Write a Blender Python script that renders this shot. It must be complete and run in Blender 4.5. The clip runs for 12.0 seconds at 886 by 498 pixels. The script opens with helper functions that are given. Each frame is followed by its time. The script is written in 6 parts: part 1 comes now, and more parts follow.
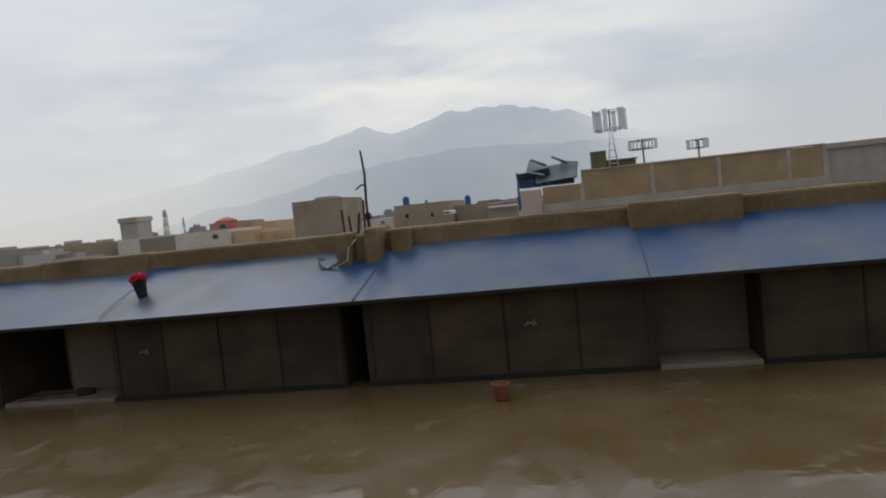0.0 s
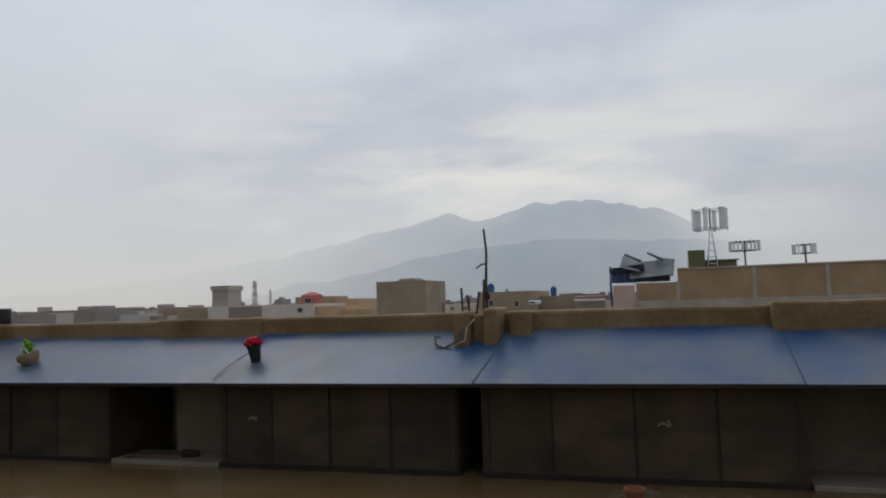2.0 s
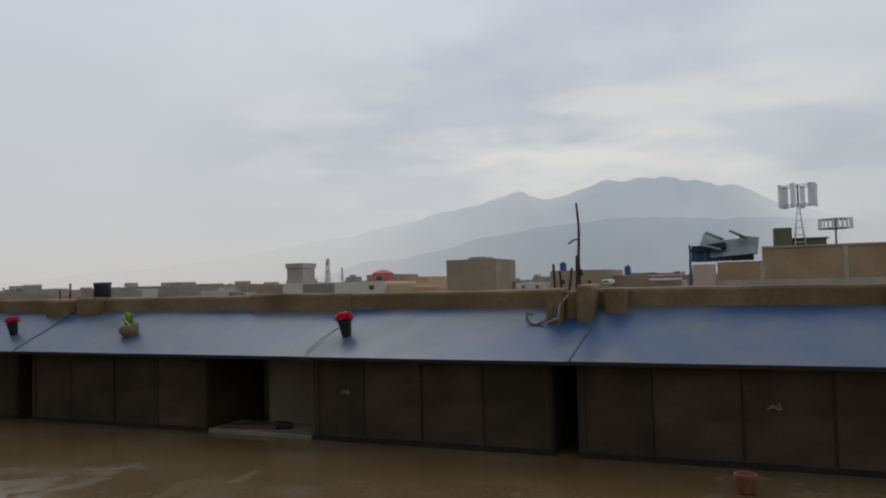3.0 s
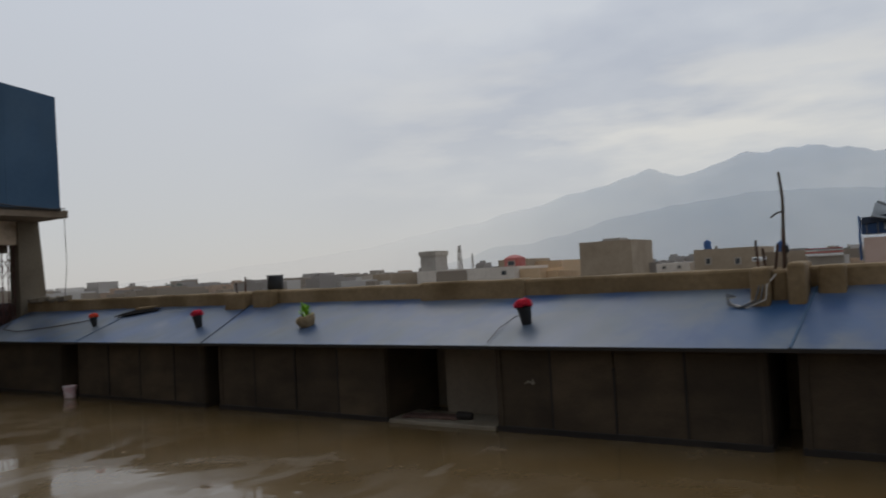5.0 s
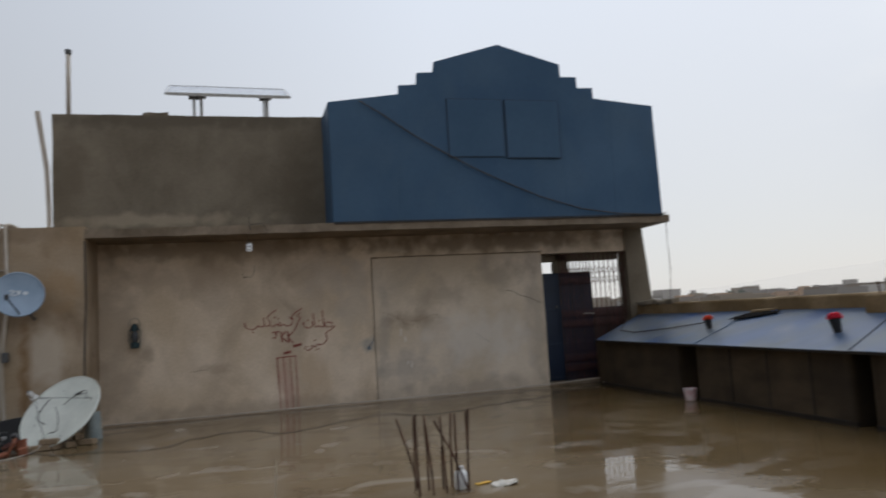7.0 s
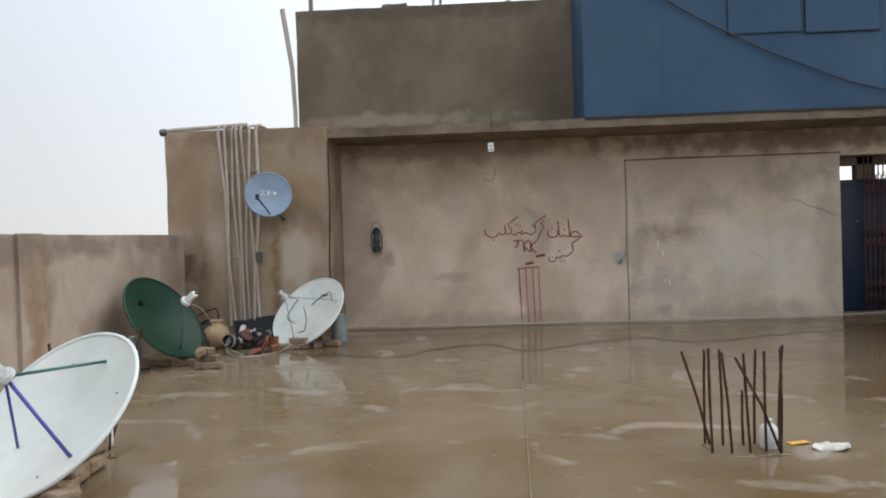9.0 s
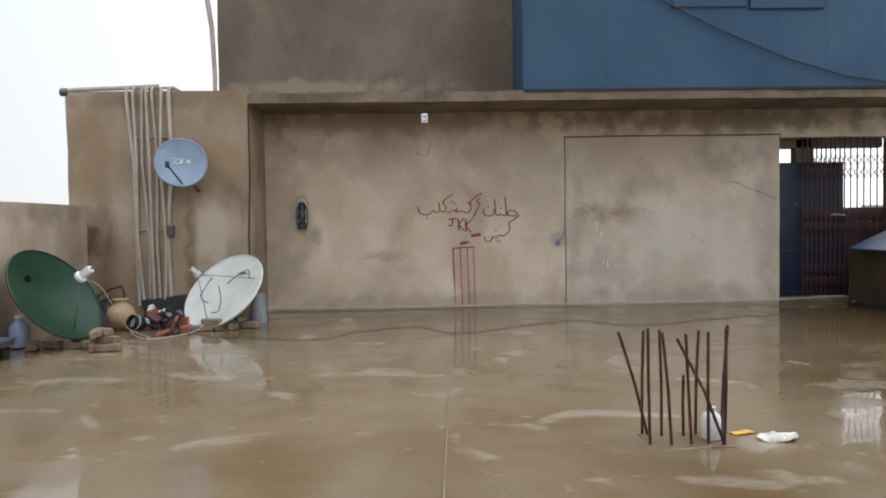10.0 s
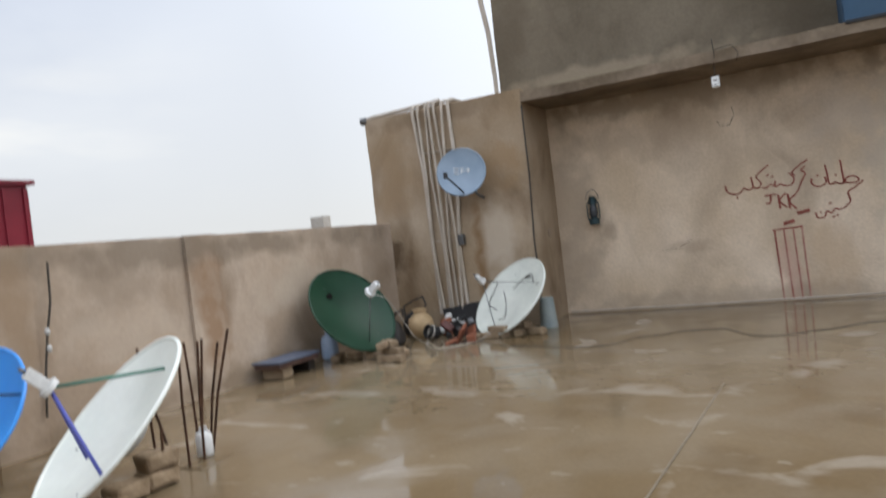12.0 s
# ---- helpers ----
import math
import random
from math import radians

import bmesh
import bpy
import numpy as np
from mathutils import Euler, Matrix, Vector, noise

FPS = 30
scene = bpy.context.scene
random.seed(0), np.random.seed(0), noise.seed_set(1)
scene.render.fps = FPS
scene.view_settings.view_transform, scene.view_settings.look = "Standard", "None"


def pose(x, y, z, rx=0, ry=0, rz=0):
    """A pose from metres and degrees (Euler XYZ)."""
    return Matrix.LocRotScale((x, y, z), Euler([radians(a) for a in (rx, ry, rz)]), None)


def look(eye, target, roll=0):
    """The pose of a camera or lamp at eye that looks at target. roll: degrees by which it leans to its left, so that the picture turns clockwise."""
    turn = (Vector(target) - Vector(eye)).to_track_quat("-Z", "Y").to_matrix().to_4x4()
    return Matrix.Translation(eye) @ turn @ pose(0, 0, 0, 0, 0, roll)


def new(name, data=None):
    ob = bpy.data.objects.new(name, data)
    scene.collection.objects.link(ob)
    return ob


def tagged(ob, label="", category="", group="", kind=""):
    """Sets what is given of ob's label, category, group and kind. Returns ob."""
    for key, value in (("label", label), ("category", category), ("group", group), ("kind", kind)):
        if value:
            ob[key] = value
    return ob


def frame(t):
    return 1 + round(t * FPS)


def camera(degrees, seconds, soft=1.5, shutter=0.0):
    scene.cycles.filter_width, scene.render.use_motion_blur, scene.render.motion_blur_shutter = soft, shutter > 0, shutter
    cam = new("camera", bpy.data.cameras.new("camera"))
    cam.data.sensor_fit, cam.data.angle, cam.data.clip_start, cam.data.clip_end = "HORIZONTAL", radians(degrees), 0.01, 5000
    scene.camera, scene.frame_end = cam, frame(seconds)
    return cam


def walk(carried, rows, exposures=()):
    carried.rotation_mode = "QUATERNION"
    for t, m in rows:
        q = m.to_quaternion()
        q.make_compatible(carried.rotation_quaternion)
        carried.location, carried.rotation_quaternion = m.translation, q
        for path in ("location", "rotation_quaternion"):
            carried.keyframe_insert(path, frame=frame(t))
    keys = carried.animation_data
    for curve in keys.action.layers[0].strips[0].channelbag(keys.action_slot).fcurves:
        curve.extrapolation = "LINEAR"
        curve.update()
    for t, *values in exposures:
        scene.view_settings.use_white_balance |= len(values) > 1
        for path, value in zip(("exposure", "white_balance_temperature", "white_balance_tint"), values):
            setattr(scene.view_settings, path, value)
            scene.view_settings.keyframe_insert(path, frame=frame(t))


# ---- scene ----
cam = camera(63.1, 12.0, soft=1.9, shutter=0.3)
PATH = [
    (0, (0.937, -0.161, 1.518), (0.567, 1.802, 1.41), -5.9),
    (0.3, (0.880, -0.078, 1.515), (0.485, 1.881, 1.443), -6.5),
    (0.5, (0.842, -0.037, 1.508), (0.47, 1.928, 1.487), -5.7),
    (1, (0.734, -0.002, 1.482), (0.333, 1.957, 1.496), -2.5),
    (1.5, (0.596, 0.01, 1.48), (0.137, 1.952, 1.623), -0.4),
    (1.7, (0.547, 0.002, 1.481), (0.037, 1.930, 1.629), -1.3),
    (2, (0.479, -0.024, 1.484), (-0.088, 1.888, 1.632), -1.8),
    (2.5, (0.358, -0.046, 1.476), (-0.294, 1.841, 1.593), -2.1),
    (3, (0.235, 0.026, 1.465), (-0.514, 1.878, 1.559), -1.4),
    (4.8, (-0.3, 0.111, 1.491), (-1.312, 1.834, 1.568), -2.4),
    (5, (-0.341, 0.106, 1.483), (-1.407, 1.797, 1.55), -3.1),
    (5.5, (-0.545, 0.089, 1.465), (-1.882, 1.575, 1.519), -3.2),
    (6, (-0.791, 0.103, 1.47), (-2.423, 1.253, 1.594), -4.3),
    (6.5, (-1.107, 0.027, 1.441), (-2.935, 0.824, 1.594), -2.8),
    (7, (-1.392, -0.056, 1.444), (-3.311, 0.48, 1.619), -3.5),
    (7.5, (-1.654, -0.132, 1.425), (-3.646, 0.016, 1.523), -3.1),
    (7.7, (-1.809, -0.127, 1.428), (-3.805, -0.063, 1.536), -3.1),
    (9.3, (-2.803, -0.155, 1.333), (-4.799, -0.274, 1.295), -1.5),
    (9.5, (-2.904, -0.114, 1.301), (-4.901, -0.228, 1.269), -1.0),
    (10, (-3.236, 0.003, 1.238), (-5.234, 0.058, 1.165), -0.9),
    (10.3, (-3.402, 0.057, 1.226), (-5.398, -0.009, 1.125), -2.4),
    (10.5, (-3.486, 0.116, 1.225), (-5.472, -0.078, 1.099), -3.5),
    (11, (-3.663, 0.38, 1.232), (-5.572, -0.2, 1.086), -2.6),
    (11.5, (-3.888, 0.619, 1.216), (-5.745, -0.11, 1.078), -3.7),
    (11.6, (-3.914, 0.663, 1.214), (-5.754, -0.107, 1.083), -3.7),
    (11.8, (-4.011, 0.769, 1.217), (-5.816, -0.088, 1.069), -3.9),
    (12, (-4.108, 0.875, 1.219), (-5.885, -0.042, 1.193), -6.7),
]
walk(cam, [(t, look(eye, target, roll)) for t, eye, target, roll in PATH],
     exposures=((0, -0.02), (1, 0.0), (2, -0.18), (3, -0.24), (5.5, -0.3), (6.5, -0.08), (7.5, 0.42), (9.5, 1.08), (10.5, 1.2), (11.3, 1.18), (12, 1.08)))

# ---- light: an overcast rainy sky and a weak, very soft sun ----
world = bpy.data.worlds.new("world")
scene.world = world
world.use_nodes = True
wn, wl = world.node_tree.nodes, world.node_tree.links
wn.clear()
w_out = wn.new("ShaderNodeOutputWorld")
w_bg = wn.new("ShaderNodeBackground")
w_sky = wn.new("ShaderNodeTexSky")
w_sky.sky_type, w_sky.sun_disc = "NISHITA", False
w_sky.sun_elevation, w_sky.sun_rotation = radians(38), radians(-40)
w_tc = wn.new("ShaderNodeTexCoord")
w_sep = wn.new("ShaderNodeSeparateXYZ")
wl.new(w_tc.outputs["Generated"], w_sep.inputs[0])
w_map = wn.new("ShaderNodeMapping")
w_map.inputs["Scale"].default_value = (1.0, 1.0, 2.3)
w_map.inputs["Location"].default_value = (0.35, 0.1, 0.62)
wl.new(w_tc.outputs["Generated"], w_map.inputs[0])
w_n = wn.new("ShaderNodeTexNoise")
w_n.inputs["Scale"].default_value, w_n.inputs["Detail"].default_value = 2.0, 9
w_n.inputs["Roughness"].default_value = 0.5
wl.new(w_map.outputs[0], w_n.inputs["Vector"])
w_cloud = wn.new("ShaderNodeValToRGB")
cr = w_cloud.color_ramp.elements
cr[0].position, cr[0].color = 0.40, (0.46, 0.52, 0.645, 1)
cr[1].position, cr[1].color = 0.60, (0.71, 0.755, 0.825, 1)
# the cloud cover is broken to the north and closes to an even sheet towards the west
w_even = wn.new("ShaderNodeMapRange")
w_even.interpolation_type = "SMOOTHSTEP"
w_even.inputs[1].default_value, w_even.inputs[2].default_value = -0.8, -0.3
w_even.inputs[3].default_value, w_even.inputs[4].default_value = 0.0, 1.0
wl.new(w_sep.outputs["X"], w_even.inputs[0])
w_sheet = wn.new("ShaderNodeMix")
w_sheet.inputs[2].default_value = 0.56
wl.new(w_even.outputs[0], w_sheet.inputs[0])
wl.new(w_n.outputs["Fac"], w_sheet.inputs[3])
wl.new(w_sheet.outputs[0], w_cloud.inputs[0])
# a paler, warmer band of thin cloud low over the hills
w_low = wn.new("ShaderNodeMapRange")
w_low.inputs[1].default_value, w_low.inputs[2].default_value = 0.0, 0.42
w_low.inputs[3].default_value, w_low.inputs[4].default_value = 0.7, 0.0
wl.new(w_sep.outputs["Z"], w_low.inputs[0])
w_mix = wn.new("ShaderNodeMixRGB")
w_mix.inputs[2].default_value = (0.57, 0.56, 0.535, 1)
wl.new(w_low.outputs[0], w_mix.inputs[0])
wl.new(w_cloud.outputs[0], w_mix.inputs[1])
# ragged bright rifts between the cloud banks above the ridge
w_map2 = wn.new("ShaderNodeMapping")
w_map2.inputs["Scale"].default_value = (1.0, 1.0, 4.5)
w_map2.inputs["Location"].default_value = (1.3, 0.4, 0.2)
wl.new(w_tc.outputs["Generated"], w_map2.inputs[0])
w_n2 = wn.new("ShaderNodeTexNoise")
w_n2.inputs["Scale"].default_value, w_n2.inputs["Detail"].default_value = 3.2, 8
wl.new(w_map2.outputs[0], w_n2.inputs["Vector"])
w_rift = wn.new("ShaderNodeValToRGB")
rc = w_rift.color_ramp.elements
rc[0].position, rc[0].color = 0.48, (0, 0, 0, 1)
rc[1].position, rc[1].color = 0.62, (0.85, 0.85, 0.85, 1)
wl.new(w_n2.outputs["Fac"], w_rift.inputs[0])
w_height = wn.new("ShaderNodeValToRGB")
rc = w_height.color_ramp.elements
rc[0].position, rc[0].color = 0.06, (0, 0, 0, 1)
rc[1].position, rc[1].color = 0.34, (0, 0, 0, 1)
mid_ = rc.new(0.17)
mid_.color = (1, 1, 1, 1)
wl.new(w_sep.outputs["Z"], w_height.inputs[0])
w_rf = wn.new("ShaderNodeMath")
w_rf.operation = "MULTIPLY"
w_open = wn.new("ShaderNodeMath")
w_open.operation = "MULTIPLY"
wl.new(w_rift.outputs[0], w_open.inputs[0])
wl.new(w_even.outputs[0], w_open.inputs[1])
w_shut = wn.new("ShaderNodeMapRange")
w_shut.inputs[1].default_value, w_shut.inputs[2].default_value = 0.02, 0.3
w_shut.inputs[3].default_value, w_shut.inputs[4].default_value = 1.0, 0.1
wl.new(w_sep.outputs["X"], w_shut.inputs[0])
w_open2 = wn.new("ShaderNodeMath")
w_open2.operation = "MULTIPLY"
wl.new(w_open.outputs[0], w_open2.inputs[0])
wl.new(w_shut.outputs[0], w_open2.inputs[1])
wl.new(w_open2.outputs[0], w_rf.inputs[0])
wl.new(w_height.outputs[0], w_rf.inputs[1])
w_bright = wn.new("ShaderNodeMixRGB")
w_bright.inputs[2].default_value = (0.86, 0.84, 0.785, 1)
wl.new(w_rf.outputs[0], w_bright.inputs[0])
wl.new(w_mix.outputs[0], w_bright.inputs[1])
w_sc = wn.new("ShaderNodeMixRGB")
w_sc.blend_type = "MULTIPLY"
w_sc.inputs[0].default_value, w_sc.inputs[2].default_value = 1.0, (0.1, 0.1, 0.1, 1)
wl.new(w_sky.outputs[0], w_sc.inputs[1])
w_all = wn.new("ShaderNodeMixRGB")
w_all.inputs[0].default_value = 0.93
wl.new(w_sc.outputs[0], w_all.inputs[1])
wl.new(w_bright.outputs[0], w_all.inputs[2])
# an overcast sky grows brighter towards the zenith
w_zen = wn.new("ShaderNodeMapRange")
w_zen.interpolation_type = "SMOOTHSTEP"
w_zen.inputs[1].default_value, w_zen.inputs[2].default_value = 0.45, 1.0
w_zen.inputs[3].default_value, w_zen.inputs[4].default_value = 1.0, 1.55
wl.new(w_sep.outputs["Z"], w_zen.inputs[0])
w_fin = wn.new("ShaderNodeMixRGB")
w_fin.blend_type = "MULTIPLY"
w_fin.inputs[0].default_value = 1.0
wl.new(w_all.outputs[0], w_fin.inputs[1])
w_dim = wn.new("ShaderNodeMapRange")
w_dim.inputs[1].default_value, w_dim.inputs[2].default_value = -0.6, 0.25
w_dim.inputs[3].default_value, w_dim.inputs[4].default_value = 0.62, 1.03
wl.new(w_sep.outputs["Y"], w_dim.inputs[0])
w_zd = wn.new("ShaderNodeMath")
w_zd.operation = "MULTIPLY"
wl.new(w_zen.outputs[0], w_zd.inputs[0])
wl.new(w_dim.outputs[0], w_zd.inputs[1])
wl.new(w_zd.outputs[0], w_fin.inputs[2])
wl.new(w_fin.outputs[0], w_bg.inputs["Color"])
w_bg.inputs["Strength"].default_value = 1.0
wl.new(w_bg.outputs[0], w_out.inputs["Surface"])

sun_data = bpy.data.lights.new("sun", "SUN")
sun_data.energy, sun_data.angle, sun_data.color = 0.5, radians(25), (1.0, 0.96, 0.9)
sun = new("sun", sun_data)
sun.matrix_world = look((0, 0, 30), (12, -14, 8))


# ---- materials ----
def shade(name, c1, c2, scale=1.2, rough=0.8, rough2=None, bump=0.25, fine=45.0, metal=0.0, streak=None, streak_amt=0.5,
          grain=0.25, spec=0.4, stretch=(1, 1, 1), vary=0.0, coat=0.0):
    """A weathered surface: two colours in large patches, fine grain, optional vertical run-off streaks, relief."""
    m = bpy.data.materials.new(name)
    m.use_nodes = True
    n, l = m.node_tree.nodes, m.node_tree.links
    b = n["Principled BSDF"]
    tc = n.new("ShaderNodeTexCoord")
    mp = n.new("ShaderNodeMapping")
    mp.inputs["Scale"].default_value = stretch
    l.new(tc.outputs["Object"], mp.inputs[0])
    big = n.new("ShaderNodeTexNoise")
    big.inputs["Scale"].default_value, big.inputs["Detail"].default_value = scale, 6
    l.new(mp.outputs[0], big.inputs["Vector"])
    ramp = n.new("ShaderNodeValToRGB")
    ramp.color_ramp.elements[0].position, ramp.color_ramp.elements[1].position = 0.35, 0.68
    ramp.color_ramp.elements[0].color = (*c1, 1)
    ramp.color_ramp.elements[1].color = (*c2, 1)
    l.new(big.outputs["Fac"], ramp.inputs[0])
    col = ramp.outputs[0]
    small = n.new("ShaderNodeTexNoise")
    small.inputs["Scale"].default_value, small.inputs["Detail"].default_value = fine, 4
    l.new(mp.outputs[0], small.inputs["Vector"])
    if streak:
        m2 = n.new("ShaderNodeMapping")
        m2.inputs["Scale"].default_value = (1.5, 1.5, 0.95)
        l.new(tc.outputs["Object"], m2.inputs[0])
        sn = n.new("ShaderNodeTexNoise")
        sn.inputs["Scale"].default_value, sn.inputs["Detail"].default_value = 0.9, 8
        sn.inputs["Distortion"].default_value = 0.7
        l.new(m2.outputs[0], sn.inputs["Vector"])
        sr = n.new("ShaderNodeMapRange")
        sr.inputs[1].default_value, sr.inputs[2].default_value = 0.47, 0.74
        sr.inputs[3].default_value, sr.inputs[4].default_value = 0.0, streak_amt
        l.new(sn.outputs["Fac"], sr.inputs[0])
        mx = n.new("ShaderNodeMixRGB")
        mx.inputs[2].default_value = (*streak, 1)
        l.new(sr.outputs[0], mx.inputs[0])
        l.new(col, mx.inputs[1])
        col = mx.outputs[0]
    gr = n.new("ShaderNodeMapRange")
    gr.inputs[3].default_value, gr.inputs[4].default_value = 1 - grain, 1 + grain
    l.new(small.outputs["Fac"], gr.inputs[0])
    mul = n.new("ShaderNodeMixRGB")
    mul.blend_type = "MULTIPLY"
    mul.inputs[0].default_value = 1.0
    l.new(col, mul.inputs[1])
    l.new(gr.outputs[0], mul.inputs[2])
    col = mul.outputs[0]
    if vary:
        info = n.new("ShaderNodeObjectInfo")
        vr = n.new("ShaderNodeMapRange")
        vr.inputs[3].default_value, vr.inputs[4].default_value = 1 - vary, 1 + vary
        l.new(info.outputs["Random"], vr.inputs[0])
        vm = n.new("ShaderNodeMixRGB")
        vm.blend_type = "MULTIPLY"
        vm.inputs[0].default_value = 1.0
        l.new(col, vm.inputs[1])
        l.new(vr.outputs[0], vm.inputs[2])
        col = vm.outputs[0]
    l.new(col, b.inputs["Base Color"])
    rr = n.new("ShaderNodeMapRange")
    rr.inputs[1].default_value, rr.inputs[2].default_value = 0.3, 0.7
    rr.inputs[3].default_value, rr.inputs[4].default_value = rough, rough if rough2 is None else rough2
    l.new(big.outputs["Fac"], rr.inputs[0])
    l.new(rr.outputs[0], b.inputs["Roughness"])
    b.inputs["Metallic"].default_value = metal
    b.inputs["Specular IOR Level"].default_value = spec
    b.inputs["Coat Weight"].default_value = coat
    b.inputs["Coat Roughness"].default_value = 0.12
    bp = n.new("ShaderNodeBump")
    bp.inputs["Strength"].default_value, bp.inputs["Distance"].default_value = bump, 0.01
    l.new(small.outputs["Fac"], bp.inputs["Height"])
    l.new(bp.outputs[0], b.inputs["Normal"])
    return m


def wet_floor():
    """Wet cement screed under a thin film of rain water, with puddles, paler patches and mud."""
    m = bpy.data.materials.new("wet_screed")
    m.use_nodes = True
    n, l = m.node_tree.nodes, m.node_tree.links
    b = n["Principled BSDF"]
    tc = n.new("ShaderNodeTexCoord")

    def noise_at(scale, detail, stretch=(1, 1, 1), dist=0.0):
        mp = n.new("ShaderNodeMapping")
        mp.inputs["Scale"].default_value = stretch
        l.new(tc.outputs["Object"], mp.inputs[0])
        t = n.new("ShaderNodeTexNoise")
        t.inputs["Scale"].default_value, t.inputs["Detail"].default_value = scale, detail
        t.inputs["Distortion"].default_value = dist
        l.new(mp.outputs[0], t.inputs["Vector"])
        return t.outputs["Fac"]

    def rng(src, a, c, lo, hi):
        r = n.new("ShaderNodeMapRange")
        r.inputs[1].default_value, r.inputs[2].default_value, r.inputs[3].default_value, r.inputs[4].default_value = a, c, lo, hi
        l.new(src, r.inputs[0])
        return r.outputs[0]

    def mix(fac, a, c):
        x = n.new("ShaderNodeMixRGB")
        l.new(fac, x.inputs[0])
        for k, v in ((1, a), (2, c)):
            if isinstance(v, tuple):
                x.inputs[k].default_value = (*v, 1)
            else:
                l.new(v, x.inputs[k])
        return x.outputs[0]

    big, mid, fine = noise_at(0.45, 5), noise_at(1.7, 6, dist=0.4), noise_at(35, 4)
    patch = noise_at(1.9, 6, (1.0, 0.75, 1), 0.6)
    col = mix(rng(big, 0.38, 0.62, 0, 1), (0.135, 0.090, 0.043), (0.205, 0.152, 0.092))
    col = mix(rng(mid, 0.42, 0.7, 0, 0.6), col, (0.215, 0.17, 0.118))
    paler_patch = rng(patch, 0.59, 0.67, 0, 0.5)
    col = mix(paler_patch, col, (0.36, 0.31, 0.25))
    specks = rng(noise_at(6.5, 5, (1.0, 0.7, 1), 0.5), 0.66, 0.72, 0, 0.3)
    col = mix(specks, col, (0.38, 0.34, 0.28))
    mud = rng(noise_at(0.8, 6, (1, 1.6, 1)), 0.58, 0.72, 0, 0.55)
    col = mix(mud, col, (0.10, 0.064, 0.028))
    # unevenly darker brown towards the sheds
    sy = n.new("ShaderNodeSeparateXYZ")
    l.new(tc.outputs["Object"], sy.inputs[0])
    near_sheds = n.new("ShaderNodeMath")
    near_sheds.operation = "MULTIPLY"
    l.new(rng(sy.outputs["Y"], 2.2, 5.2, 0.0, 1.0), near_sheds.inputs[0])
    l.new(rng(noise_at(0.7, 5), 0.3, 0.6, 0.35, 0.9), near_sheds.inputs[1])
    col = mix(near_sheds.outputs[0], col, (0.092, 0.056, 0.019))
    g = n.new("ShaderNodeMixRGB")
    g.blend_type = "MULTIPLY"
    g.inputs[0].default_value = 1
    l.new(col, g.inputs[1])
    l.new(rng(fine, 0.2, 0.8, 0.93, 1.07), g.inputs[2])
    l.new(g.outputs[0], b.inputs["Base Color"])
    pool = rng(noise_at(1.5, 6, (1.0, 0.8, 1), 0.8), 0.455, 0.5, 0.0, 1.0)
    shine = n.new("ShaderNodeMath")
    shine.operation = "MULTIPLY_ADD"
    l.new(pool, shine.inputs[0])
    shine.inputs[1].default_value = -0.15
    shine.inputs[2].default_value = 0.2
    l.new(shine.outputs[0], b.inputs["Roughness"])
    b.inputs["IOR"].default_value = 1.36
    b.inputs["Specular IOR Level"].default_value = 0.42
    wave = noise_at(5.0, 3, (1, 1, 1), 0.6)
    add = n.new("ShaderNodeMath")
    add.operation = "MULTIPLY_ADD"
    l.new(fine, add.inputs[0])
    add.inputs[1].default_value = 0.018
    l.new(wave, add.inputs[2])
    bp = n.new("ShaderNodeBump")
    bp.inputs["Strength"].default_value, bp.inputs["Distance"].default_value = 0.06, 0.03
    l.new(add.outputs[0], bp.inputs["Height"])
    l.new(bp.outputs[0], b.inputs["Normal"])
    return m


M_FLOOR = wet_floor()
M_PLASTER = shade("pale_plaster", (0.56, 0.435, 0.30), (0.72, 0.59, 0.445), 1.1, 0.85, bump=0.4, fine=30, streak=(0.35, 0.265, 0.185), streak_amt=0.75, grain=0.16)
M_INFILL = shade("grey_plaster", (0.54, 0.435, 0.31), (0.68, 0.57, 0.44), 1.1, 0.85, bump=0.3, fine=28, streak=(0.38, 0.315, 0.25), streak_amt=0.7, grain=0.12)
M_RENDER = shade("brown_cement_render", (0.138, 0.110, 0.074), (0.205, 0.168, 0.118), 0.8, 0.85, bump=0.4, fine=26, streak=(0.10, 0.078, 0.05), streak_amt=0.75, grain=0.18)
M_ANNEX = shade("stained_cement_wall", (0.27, 0.19, 0.11), (0.42, 0.33, 0.235), 0.9, 0.85, bump=0.35, fine=28, streak=(0.14, 0.085, 0.04), streak_amt=0.8, grain=0.15)
M_SWALL = shade("parapet_plaster", (0.38, 0.285, 0.20), (0.51, 0.415, 0.325), 0.8, 0.85, bump=0.3, fine=26, streak=(0.24, 0.17, 0.11), streak_amt=0.8, grain=0.14)
M_PARAPET = shade("mossy_cement_coping", (0.165, 0.104, 0.042), (0.285, 0.198, 0.104), 1.6, 0.8, bump=0.6, fine=22, streak=(0.115, 0.072, 0.028), streak_amt=0.75, grain=0.25)
M_SLAB = shade("raw_concrete_edge", (0.155, 0.115, 0.074), (0.265, 0.205, 0.145), 1.9, 0.85, bump=0.8, fine=18, grain=0.25, streak=(0.085, 0.06, 0.036), streak_amt=0.7)
M_SIGN = shade("blue_sheet_paint", (0.030, 0.072, 0.128), (0.052, 0.104, 0.168), 0.7, 0.6, 0.5, spec=0.25, bump=0.06, fine=14, grain=0.1, streak=(0.06, 0.105, 0.155), streak_amt=0.5)
